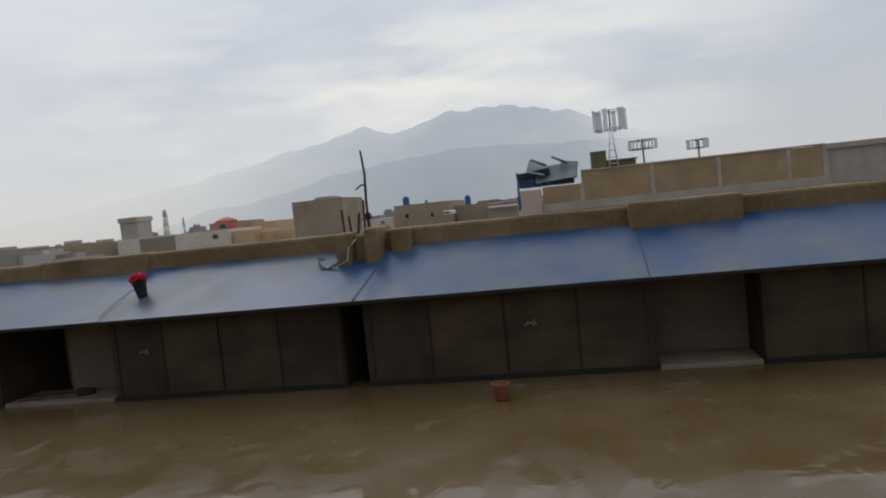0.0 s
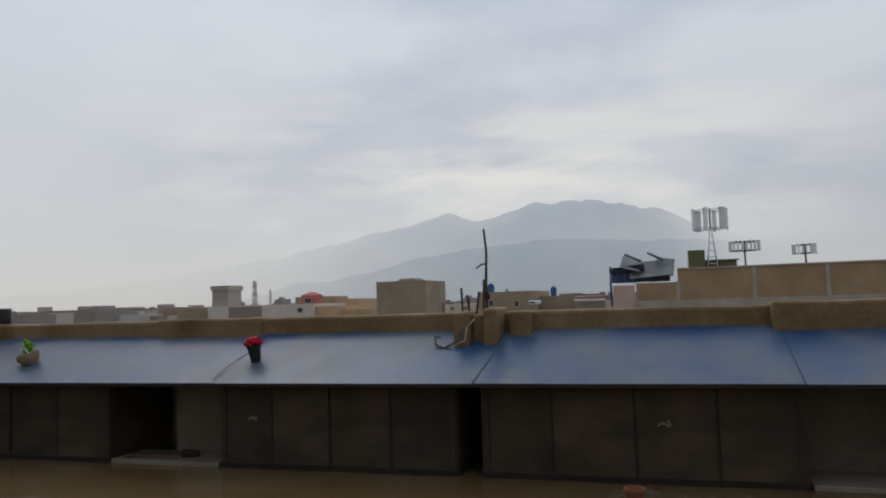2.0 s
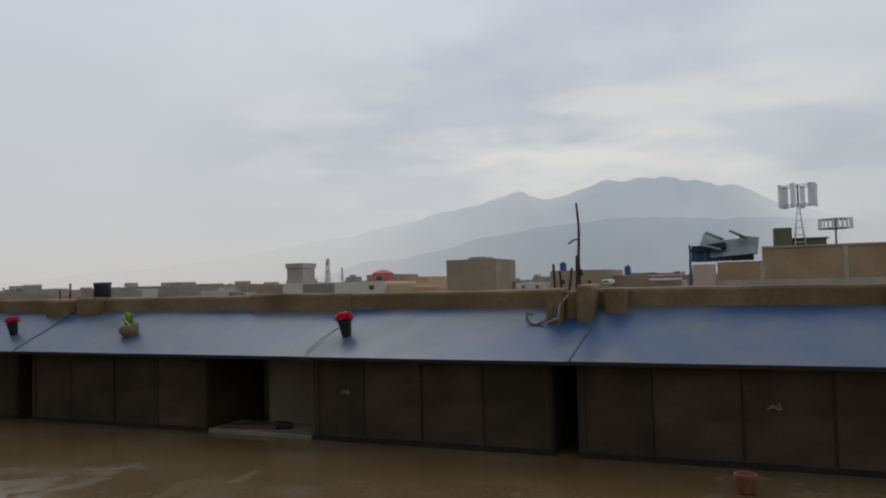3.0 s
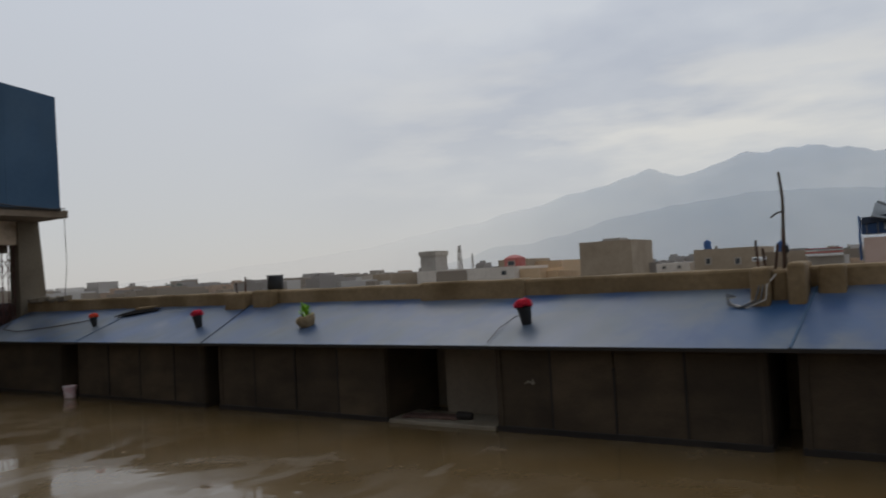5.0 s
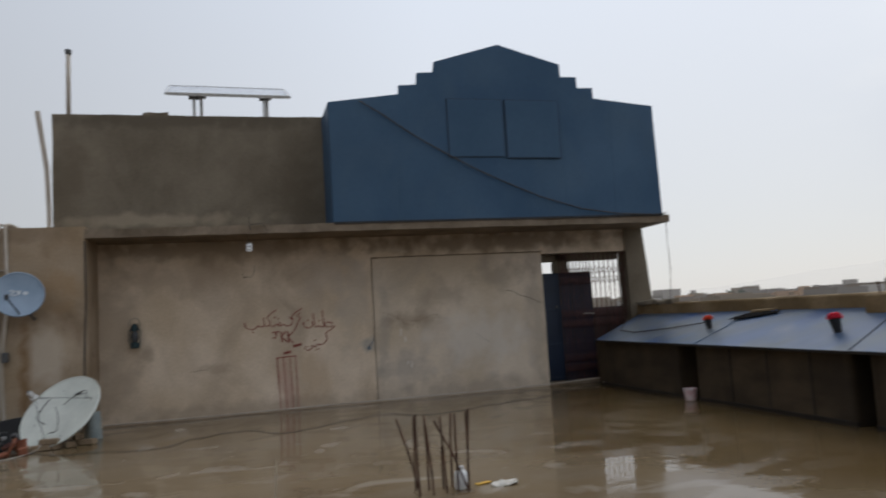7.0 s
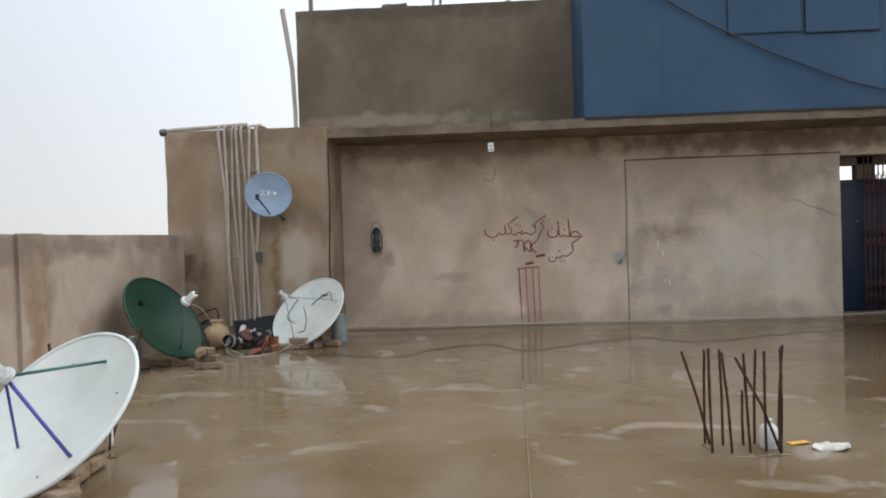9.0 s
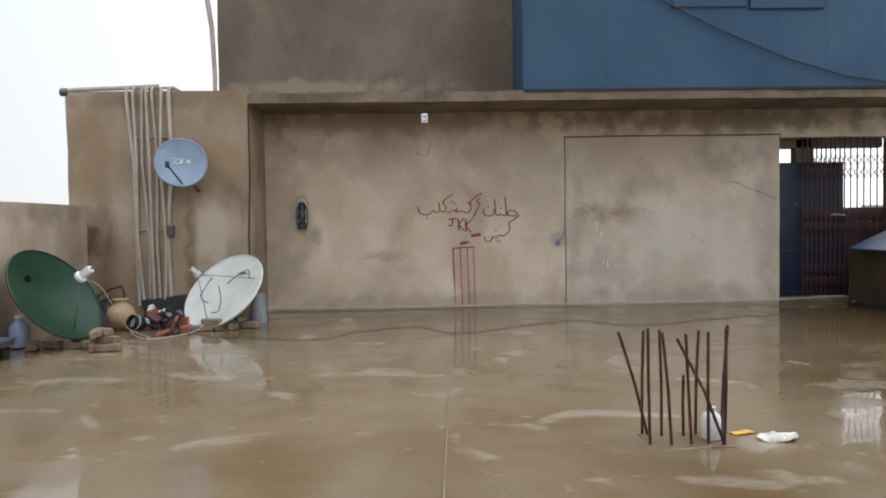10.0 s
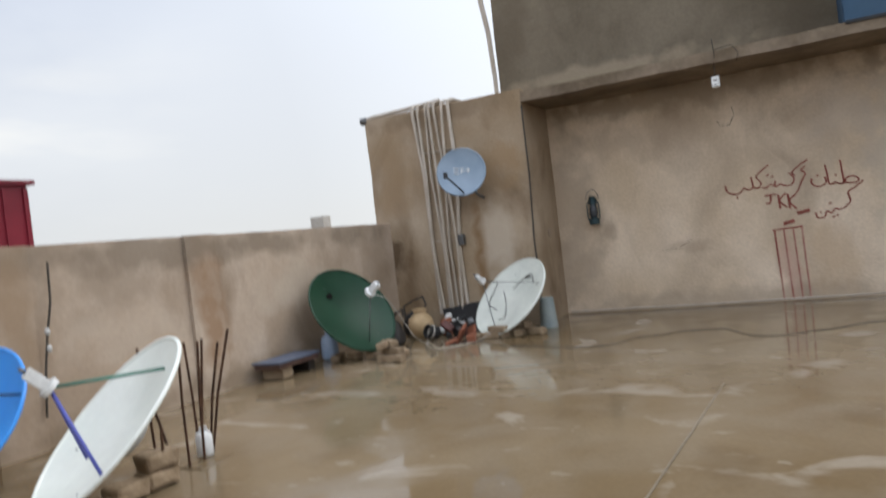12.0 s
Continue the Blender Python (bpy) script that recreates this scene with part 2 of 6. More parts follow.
M_SIGN_IN = shade("blue_panel_paint", (0.040, 0.084, 0.138), (0.056, 0.106, 0.166), 0.7, 0.6, 0.5, spec=0.2, bump=0.06, fine=14, grain=0.1)
M_AWNING = shade("wet_blue_tin", (0.013, 0.052, 0.145), (0.105, 0.128, 0.150), 1.7, 0.28, 0.5, bump=0.08, fine=7, grain=0.16, streak=(0.120, 0.128, 0.130), streak_amt=0.75, spec=0.34, stretch=(1.0, 0.55, 0.55))
M_BOARD = shade("brown_board", (0.041, 0.027, 0.014), (0.082, 0.056, 0.031), 1.6, 0.75, bump=0.25, fine=34, streak=(0.029, 0.019, 0.010), streak_amt=0.75, grain=0.22, vary=0.2, stretch=(1, 1, 2.2))
M_DARK = shade("near_black_brown", (0.012, 0.009, 0.007), (0.024, 0.018, 0.013), 3, 0.6, bump=0.3)
M_BACK = shade("recess_cement", (0.165, 0.130, 0.090), (0.235, 0.19, 0.138), 1.4, 0.85, bump=0.3, fine=24, grain=0.15, streak=(0.10, 0.075, 0.048), streak_amt=0.6)
M_SILL = shade("pale_cement_sill", (0.20, 0.165, 0.115), (0.28, 0.24, 0.18), 2.5, 0.5, bump=0.4, fine=22)
M_RUST = shade("rusty_rebar", (0.05, 0.026, 0.016), (0.115, 0.055, 0.03), 9, 0.7, bump=0.6, fine=120, metal=0.3)
M_GATE = shade("red_oxide_metal", (0.065, 0.022, 0.017), (0.105, 0.038, 0.03), 4, 0.6, bump=0.2)
M_DOOR = shade("navy_door_paint", (0.007, 0.014, 0.030), (0.012, 0.022, 0.045), 1.5, 0.45, bump=0.1)
M_DOORB = shade("brown_door_sheet", (0.045, 0.026, 0.024), (0.07, 0.042, 0.038), 2, 0.5, bump=0.15)
M_WHITE = shade("white_enamel", (0.64, 0.66, 0.59), (0.75, 0.76, 0.69), 2.0, 0.32, 0.45, bump=0.06, fine=20, grain=0.05, streak=(0.55, 0.53, 0.48), streak_amt=0.4)
M_WHITE2 = shade("worn_white_enamel", (0.58, 0.60, 0.53), (0.70, 0.71, 0.63), 2.5, 0.4, bump=0.06, fine=20, grain=0.06, streak=(0.42, 0.42, 0.38), streak_amt=0.5)
M_BACKM = shade("grey_dish_back", (0.30, 0.31, 0.30), (0.4, 0.4, 0.39), 3, 0.5, bump=0.1)
M_GREEN = shade("dark_green_enamel", (0.004, 0.030, 0.014), (0.008, 0.044, 0.021), 2.2, 0.4, 0.5, spec=0.25, bump=0.06, fine=20, grain=0.1, streak=(0.025, 0.048, 0.03), streak_amt=0.5)
M_SKYBLUE = shade("bright_blue_enamel", (0.03, 0.22, 0.62), (0.05, 0.28, 0.7), 2, 0.35, bump=0.05, grain=0.05)
M_GREYDISH = shade("blue_grey_dish", (0.20, 0.27, 0.345), (0.27, 0.34, 0.42), 3, 0.4, bump=0.05, grain=0.06)
M_LNB = shade("weathered_plastic", (0.5, 0.49, 0.46), (0.66, 0.65, 0.62), 8, 0.5, bump=0.15)
M_STRUTG = shade("green_strut", (0.03, 0.13, 0.09), (0.05, 0.17, 0.12), 6, 0.5)
M_STRUTB = shade("violet_blue_strut", (0.06, 0.07, 0.28), (0.09, 0.1, 0.34), 6, 0.45)
M_STEEL = shade("dull_steel", (0.10, 0.10, 0.10), (0.18, 0.18, 0.175), 6, 0.45, metal=0.6)
M_BLACK = shade("black_plastic", (0.012, 0.012, 0.013), (0.022, 0.021, 0.02), 5, 0.5)
M_PIPE = shade("grey_pvc_pipe", (0.38, 0.32, 0.25), (0.52, 0.455, 0.38), 2.5, 0.5, bump=0.1, grain=0.12, streak=(0.24, 0.18, 0.12), streak_amt=0.5)
M_BRICK = shade("clay_brick", (0.21, 0.145, 0.085), (0.34, 0.255, 0.165), 6, 0.8, bump=0.8, fine=60, grain=0.25, vary=0.22)
M_TERRA = shade("terracotta", (0.20, 0.065, 0.032), (0.29, 0.105, 0.055), 6, 0.75, bump=0.2)
M_CLAYPOT = shade("tan_clay", (0.42, 0.29, 0.15), (0.52, 0.37, 0.21), 5, 0.7, bump=0.2)
M_PINK = shade("petal_red", (0.62, 0.015, 0.045), (0.78, 0.05, 0.10), 30, 0.6, bump=0.2)
M_ORANGE = shade("petal_orange", (0.72, 0.06, 0.02), (0.8, 0.14, 0.05), 30, 0.6, bump=0.2)
M_LEAF = shade("fresh_leaf", (0.12, 0.30, 0.012), (0.24, 0.45, 0.03), 25, 0.5, bump=0.2)
M_STRAW = shade("straw_basket", (0.22, 0.155, 0.08), (0.32, 0.235, 0.13), 20, 0.8, bump=0.6)
M_PAINT = shade("red_brown_wall_paint", (0.19, 0.040, 0.028), (0.30, 0.10, 0.075), 14, 0.8, bump=0.2)
M_FADED = shade("faded_red_paint", (0.30, 0.115, 0.085), (0.42, 0.235, 0.18), 10, 0.85, bump=0.2)
M_TEAL = shade("teal_lantern_tin", (0.018, 0.04, 0.046), (0.04, 0.07, 0.078), 14, 0.4, metal=0.4)
M_PAPER = shade("white_plastic", (0.72, 0.72, 0.70), (0.82, 0.82, 0.8), 8, 0.4, bump=0.1)
M_PINKW = shade("pink_white_plastic", (0.7, 0.42, 0.42), (0.8, 0.7, 0.68), 14, 0.5)
M_YELLOW = shade("yellow_plastic", (0.6, 0.32, 0.03), (0.7, 0.42, 0.06), 8, 0.5)
M_WOODT = shade("weathered_tray", (0.075, 0.04, 0.03), (0.115, 0.065, 0.048), 6, 0.7)
M_BLUEGREY = shade("blue_grey_board", (0.075, 0.095, 0.14), (0.11, 0.13, 0.175), 4, 0.4)
M_VOID = shade("unlit_gap", (0.006, 0.005, 0.005), (0.012, 0.01, 0.009), 5, 0.95, spec=0.05)
M_SOLAR = shade("solar_cells", (0.5, 0.52, 0.55), (0.62, 0.63, 0.66), 3, 0.15)
M_BAG = shade("dirty_white_film", (0.5, 0.45, 0.36), (0.74, 0.7, 0.62), 14, 0.35, bump=0.9, fine=30)
M_STUB = shade("grey_blue_pvc", (0.16, 0.18, 0.2), (0.24, 0.26, 0.275), 9, 0.6)
M_CAN = shade("grey_green_tin", (0.22, 0.26, 0.25), (0.33, 0.36, 0.34), 5, 0.5, bump=0.2)
M_SMEAR = shade("pale_limewash", (0.62, 0.57, 0.49), (0.7, 0.65, 0.57), 12, 0.8)
M_LILAC = shade("clear_blue_plastic", (0.30, 0.40, 0.55), (0.42, 0.51, 0.64), 5, 0.15)
M_CABLE = shade("black_cable", (0.035, 0.029, 0.023), (0.06, 0.05, 0.04), 5, 0.6)
M_CABLEW = shade("pale_cable", (0.40, 0.36, 0.3), (0.5, 0.46, 0.4), 5, 0.6)
M_TOWN = [shade("town_render_" + k, a, c, 0.25, 0.9, bump=0.1, fine=3, grain=0.12, streak=s, streak_amt=0.4) for k, a, c, s in (
    ("tan", (0.31, 0.24, 0.165), (0.39, 0.31, 0.22), (0.23, 0.175, 0.12)),
    ("grey", (0.36, 0.325, 0.28), (0.44, 0.40, 0.35), (0.27, 0.24, 0.2)),
    ("pale", (0.62, 0.55, 0.47), (0.72, 0.65, 0.56), (0.46, 0.40, 0.33)),
    ("ochre", (0.58, 0.40, 0.23), (0.64, 0.46, 0.29), (0.46, 0.32, 0.19)))]
M_BRICKFAR = shade("far_brickwork", (0.33, 0.225, 0.125), (0.42, 0.30, 0.18), 0.8, 0.9, bump=0.3, fine=12, grain=0.3, streak=(0.30, 0.22, 0.14), streak_amt=0.6)
M_FARCON = shade("far_concrete", (0.36, 0.315, 0.26), (0.46, 0.41, 0.345), 1.2, 0.9)
M_FARPINK = shade("far_pink_render", (0.52, 0.37, 0.30), (0.58, 0.43, 0.36), 1, 0.9)
M_FARRED = shade("far_red_paint", (0.38, 0.095, 0.08), (0.46, 0.15, 0.13), 0.5, 0.7)
M_CONTAINER = shade("crimson_sheet", (0.14, 0.007, 0.017), (0.20, 0.014, 0.027), 1.2, 0.45, bump=0.1, streak=(0.13, 0.01, 0.016))
M_TARP = shade("blue_tarp", (0.02, 0.07, 0.2), (0.04, 0.11, 0.27), 1.5, 0.5)
M_TIN = shade("galvanised_tin", (0.17, 0.185, 0.19), (0.26, 0.275, 0.28), 1.5, 0.4, metal=0.3)
M_OLIVE = shade("olive_tank", (0.11, 0.12, 0.05), (0.16, 0.165, 0.08), 2, 0.6)
M_BLADE = shade("white_blades", (0.76, 0.78, 0.80), (0.84, 0.86, 0.88), 2, 0.4)
M_WINDOW = shade("dark_window", (0.03, 0.035, 0.04), (0.06, 0.065, 0.07), 2, 0.25)
M_GROUND = shade("dusty_ground", (0.17, 0.15, 0.125), (0.25, 0.225, 0.19), 0.02, 0.95, bump=0.0, fine=0.3)
# lightened, greyed base colour puts distance haze into the trees
M_TREES = shade("far_foliage", (0.10, 0.115, 0.085), (0.14, 0.15, 0.12), 0.3, 0.9)


def stains_and_shade(m, spots, along="Y"):
    """Damp marks, rust runs and slab shade mixed into the base colour: rows of (place along the wall, height, half
    width, half height, colour, amount).
    """
    n, l = m.node_tree.nodes, m.node_tree.links
    link = n["Principled BSDF"].inputs["Base Color"].links[0]
    col = link.from_socket
    tc = n.new("ShaderNodeTexCoord")
    warp = n.new("ShaderNodeTexNoise")
    warp.inputs["Scale"].default_value, warp.inputs["Detail"].default_value = 3.5, 8
    l.new(tc.outputs["Object"], warp.inputs["Vector"])
    sep = n.new("ShaderNodeSeparateXYZ")
    l.new(tc.outputs["Object"], sep.inputs[0])

    def math_node(op, a, c):
        x = n.new("ShaderNodeMath")
        x.operation = op
        for k, v in ((0, a), (1, c)):
            if isinstance(v, (int, float)):
                x.inputs[k].default_value = v
            else:
                l.new(v, x.inputs[k])
        return x.outputs[0]

    wob = math_node("MULTIPLY", math_node("SUBTRACT", warp.outputs["Fac"], 0.5), 2.6)
    for a, z, ra, rz, c, amt in spots:
        u = math_node("DIVIDE", math_node("SUBTRACT", sep.outputs[along], a), ra)
        v = math_node("DIVIDE", math_node("SUBTRACT", sep.outputs["Z"], z), rz)
        d = math_node("SQRT", math_node("ADD", math_node("MULTIPLY", u, u), math_node("MULTIPLY", v, v)), 0.0)
        d = math_node("ADD", d, wob)
        r = n.new("ShaderNodeMapRange")
        r.inputs[1].default_value, r.inputs[2].default_value, r.inputs[3].default_value, r.inputs[4].default_value = 0.35, 1.15, amt, 0.0
        l.new(d, r.inputs[0])
        x = n.new("ShaderNodeMixRGB")
        l.new(r.outputs[0], x.inputs[0])
        l.new(col, x.inputs[1])
        x.inputs[2].default_value = (*c, 1)
        col = x.outputs[0]
    l.new(col, n["Principled BSDF"].inputs["Base Color"])


# the wide bands near z 2.7 paint the slab's shade in with the dirt
stains_and_shade(M_PLASTER, ((1.75, 1.7, 0.3, 0.9, (0.42, 0.36, 0.29), 0.45), (-2.05, 1.4, 0.4, 1.5, (0.38, 0.30, 0.22), 0.6), (-0.3, 2.72, 2.6, 0.22, (0.27, 0.205, 0.14), 0.7), (0.2, 0.08, 2.4, 0.16, (0.34, 0.265, 0.19), 0.6),
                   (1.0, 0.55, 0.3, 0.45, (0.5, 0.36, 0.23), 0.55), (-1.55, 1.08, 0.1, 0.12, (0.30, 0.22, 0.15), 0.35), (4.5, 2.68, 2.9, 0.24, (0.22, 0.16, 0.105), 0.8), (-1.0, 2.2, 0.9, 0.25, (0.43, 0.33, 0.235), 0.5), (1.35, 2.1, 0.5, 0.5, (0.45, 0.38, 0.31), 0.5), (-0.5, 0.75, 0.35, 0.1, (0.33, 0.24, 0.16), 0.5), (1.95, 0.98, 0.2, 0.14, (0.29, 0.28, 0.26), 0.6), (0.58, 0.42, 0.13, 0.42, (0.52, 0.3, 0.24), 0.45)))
stains_and_shade(M_INFILL, ((2.75, 1.35, 0.5, 0.16, (0.33, 0.25, 0.175), 0.75), (3.3, 1.75, 0.5, 0.3, (0.36, 0.285, 0.21), 0.6), (4.4, 2.1, 0.6, 0.28, (0.36, 0.29, 0.215), 0.7), (2.6, 0.55, 0.5, 0.35, (0.38, 0.33, 0.275), 0.6), (5.1, 1.3, 0.2, 1.2, (0.38, 0.31, 0.24), 0.6),
                  (4.0, 0.95, 0.9, 0.5, (0.66, 0.6, 0.52), 0.55), (2.25, 1.2, 0.12, 0.9, (0.33, 0.28, 0.23), 0.5), (3.6, 0.1, 1.6, 0.2, (0.35, 0.285, 0.22), 0.6)))
stains_and_shade(M_ANNEX, ((-3.03, 0.95, 0.09, 0.95, (0.20, 0.115, 0.05), 0.85), (-4.35, 1.1, 0.28, 0.3, (0.085, 0.05, 0.022), 0.85), (-2.75, 1.1, 0.26, 0.6, (0.50, 0.42, 0.33), 0.65), (-2.62, 2.1, 0.3, 0.35, (0.30, 0.19, 0.095), 0.65), (-4.25, 2.3, 0.3, 0.7, (0.3, 0.205, 0.115), 0.6), (-3.5, 2.9, 1.2, 0.14, (0.2, 0.14, 0.085), 0.6)))
stains_and_shade(M_SWALL, ((-9.25, 0.9, 0.2, 0.85, (0.26, 0.15, 0.075), 0.75), (-9.0, 1.42, 3.5, 0.16, (0.2, 0.155, 0.11), 0.75), (-8.2, 1.1, 0.5, 0.25, (0.25, 0.19, 0.135), 0.5), (-7.3, 0.9, 0.2, 0.8, (0.27, 0.18, 0.105), 0.6), (-8.3, 0.75, 0.6, 0.25, (0.5, 0.41, 0.32), 0.5), (-10.6, 0.9, 0.9, 0.3, (0.48, 0.4, 0.31), 0.5), (-10.0, 0.08, 3, 0.16, (0.2, 0.145, 0.09), 0.7)), "X")
stains_and_shade(M_RENDER, ((-1.5, 3.2, 1.8, 0.12, (0.36, 0.29, 0.2), 0.6), (-1.0, 4.85, 3.0, 0.14, (0.095, 0.075, 0.05), 0.7), (0.9, 3.7, 0.35, 0.9, (0.11, 0.085, 0.055), 0.6), (-2.6, 4.0, 0.3, 0.6, (0.13, 0.1, 0.065), 0.6)))
stains_and_shade(M_AWNING, ((0.75, 0.20, 0.5, 0.16, (0.014, 0.062, 0.15), 0.75), (1.1, 0.12, 0.13, 0.2, (0.012, 0.05, 0.13), 0.8), (-9.6, 0.16, 1.6, 0.14, (0.115, 0.12, 0.118), 0.6), (-1.6, 0.3, 0.5, 0.07, (0.018, 0.07, 0.16), 0.6),
                  (3.7, 0.22, 0.28, 0.2, (0.015, 0.06, 0.15), 0.6), (-4.2, 0.25, 0.9, 0.1, (0.1, 0.115, 0.125), 0.5), (2.2, 0.32, 1.2, 0.06, (0.018, 0.065, 0.155), 0.5)), "X")


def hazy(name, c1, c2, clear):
    """Distant bare hillside: haze is put into its blue colour and a part-transparent mix."""
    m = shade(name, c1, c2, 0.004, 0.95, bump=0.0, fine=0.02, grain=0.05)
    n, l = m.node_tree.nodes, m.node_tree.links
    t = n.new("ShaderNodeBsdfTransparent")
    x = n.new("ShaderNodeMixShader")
    # the painted haze is uneven by noise, and thickens to the west
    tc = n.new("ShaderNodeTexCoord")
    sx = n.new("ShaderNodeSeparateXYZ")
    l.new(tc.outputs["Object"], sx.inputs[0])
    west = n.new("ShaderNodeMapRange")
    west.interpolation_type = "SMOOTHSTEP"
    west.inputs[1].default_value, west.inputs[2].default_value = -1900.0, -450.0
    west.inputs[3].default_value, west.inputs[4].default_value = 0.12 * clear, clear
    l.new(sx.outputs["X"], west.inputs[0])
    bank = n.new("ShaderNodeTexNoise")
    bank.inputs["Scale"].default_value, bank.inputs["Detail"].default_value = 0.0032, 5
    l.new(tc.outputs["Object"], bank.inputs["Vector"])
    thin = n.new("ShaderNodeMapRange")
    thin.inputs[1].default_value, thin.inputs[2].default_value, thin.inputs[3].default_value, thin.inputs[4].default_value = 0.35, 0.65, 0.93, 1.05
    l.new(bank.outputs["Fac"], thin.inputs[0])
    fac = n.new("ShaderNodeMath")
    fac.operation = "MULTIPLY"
    # and the slopes fade out to the east, imitating low cloud
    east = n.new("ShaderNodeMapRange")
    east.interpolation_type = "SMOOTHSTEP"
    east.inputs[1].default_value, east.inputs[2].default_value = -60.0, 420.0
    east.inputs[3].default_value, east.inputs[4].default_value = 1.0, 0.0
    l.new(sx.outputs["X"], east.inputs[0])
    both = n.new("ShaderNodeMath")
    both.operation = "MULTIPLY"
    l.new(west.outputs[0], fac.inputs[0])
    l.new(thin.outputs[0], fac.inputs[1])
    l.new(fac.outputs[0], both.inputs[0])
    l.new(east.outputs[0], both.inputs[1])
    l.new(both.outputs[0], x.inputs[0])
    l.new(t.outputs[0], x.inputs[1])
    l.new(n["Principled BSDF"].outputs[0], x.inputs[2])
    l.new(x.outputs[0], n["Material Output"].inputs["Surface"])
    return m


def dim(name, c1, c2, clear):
    """A far house wall, with haze put into its material as part transparency."""
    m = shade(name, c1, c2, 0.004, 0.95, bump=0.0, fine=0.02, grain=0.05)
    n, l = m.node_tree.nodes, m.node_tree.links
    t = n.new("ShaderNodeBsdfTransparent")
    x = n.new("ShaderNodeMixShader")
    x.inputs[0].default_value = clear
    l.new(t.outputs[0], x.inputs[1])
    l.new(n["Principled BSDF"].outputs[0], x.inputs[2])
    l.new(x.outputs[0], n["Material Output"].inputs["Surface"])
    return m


# greyed base colours and see-through mix imitate haze over the far town
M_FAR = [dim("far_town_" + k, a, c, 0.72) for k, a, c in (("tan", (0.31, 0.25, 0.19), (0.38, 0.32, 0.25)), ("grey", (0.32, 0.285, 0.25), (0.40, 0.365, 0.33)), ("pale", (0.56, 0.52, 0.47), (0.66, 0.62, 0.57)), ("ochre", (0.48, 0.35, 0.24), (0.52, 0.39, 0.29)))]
# blue base colours carry the distance haze
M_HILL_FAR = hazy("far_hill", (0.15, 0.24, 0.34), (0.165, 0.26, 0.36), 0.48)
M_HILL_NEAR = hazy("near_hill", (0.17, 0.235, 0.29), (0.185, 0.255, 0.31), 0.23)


# ---- builders ----
def box(bm, x0, y0, z0, x1, y1, z1, bev=0.0):
    vs = [bm.verts.new((x, y, z)) for z in (z0, z1) for y in (y0, y1) for x in (x0, x1)]
    fs = [bm.faces.new([vs[i] for i in q]) for q in ((0, 2, 3, 1), (4, 5, 7, 6), (0, 1, 5, 4), (2, 6, 7, 3), (0, 4, 6, 2), (1, 3, 7, 5))]
    if bev:
        es = {e for f in fs for e in f.edges}
        bmesh.ops.bevel(bm, geom=list(es), offset=bev, segments=2, affect="EDGES", profile=0.5)
    return vs


def boxm(bm, m, sx, sy, sz, bev=0.0):
    """A box of that size standing on the origin of the pose m."""
    b2 = bmesh.new()
    box(b2, -sx / 2, -sy / 2, 0, sx / 2, sy / 2, sz, bev)
    b2.transform(m)
    merge(bm, b2)


def merge(bm, other):
    me = bpy.data.meshes.new("tmp")
    other.to_mesh(me)
    other.free()
    bm.from_mesh(me)
    bpy.data.meshes.remove(me)


def slack(pts, k=5):
    """A smooth curve through the points, as a loose cable takes it."""
    p = [Vector(q) for q in pts]
    p = [p[0] * 2 - p[1]] + p + [p[-1] * 2 - p[-2]]
    out = []
    for a, b, c, d in zip(p, p[1:], p[2:], p[3:]):
        for i in range(k):
            t = i / k
            out.append(0.5 * (2 * b + (c - a) * t + (2 * a - 5 * b + 4 * c - d) * t * t + (3 * b - a - 3 * c + d) * t ** 3))
    return out + [p[-2]]


def tube(bm, pts, r, n=8, r2=None):
    pts = [Vector(p) for p in pts]
    rings = []
    for i, p in enumerate(pts):
        d = (pts[min(i + 1, len(pts) - 1)] - pts[max(i - 1, 0)]).normalized()
        up = Vector((0, 0, 1)) if abs(d.z) < 0.9 else Vector((1, 0, 0))
        a = d.cross(up).normalized()
        c = a.cross(d)
        rr = r if r2 is None else r + (r2 - r) * i / (len(pts) - 1)
        rings.append([bm.verts.new(p + rr * (math.cos(6.28318 * k / n) * a + math.sin(6.28318 * k / n) * c)) for k in range(n)])
    for q, w in zip(rings, rings[1:]):
        for k in range(n):
            f = bm.faces.new((q[k], q[(k + 1) % n], w[(k + 1) % n], w[k]))
            f.smooth = True
    bm.faces.new(rings[0][::-1])
    bm.faces.new(rings[-1])


def lathe(bm, prof, n=24, m=None, smooth=True):
    """Turns a profile of (radius, height) round z."""
    b2 = bmesh.new()
    rings = [[b2.verts.new((r * math.cos(6.28318 * k / n), r * math.sin(6.28318 * k / n), z)) for k in range(n)] for r, z in prof]
    for q, w in zip(rings, rings[1:]):
        for k in range(n):
            f = b2.faces.new((q[k], q[(k + 1) % n], w[(k + 1) % n], w[k]))
            f.smooth = smooth
    b2.faces.new(rings[0][::-1])
    b2.faces.new(rings[-1])
    if m is not None:
        b2.transform(m)
    merge(bm, b2)


def prism(bm, outline, axis_from, axis_to, plane="x"):
    """An outline of (a, b) pairs drawn out along one axis: plane x takes (y, z), plane y takes (x, z), plane z takes (x, y)."""
    def at(a, b, c):
        return {"x": (c, a, b), "y": (a, c, b), "z": (a, b, c)}[plane]
    lo = [bm.verts.new(at(a, b, axis_from)) for a, b in outline]
    hi = [bm.verts.new(at(a, b, axis_to)) for a, b in outline]
    bm.faces.new(lo[::-1])
    bm.faces.new(hi)
    for i in range(len(lo)):
        j = (i + 1) % len(lo)
        bm.faces.new((lo[i], lo[j], hi[j], hi[i]))
    bmesh.ops.recalc_face_normals(bm, faces=bm.faces)


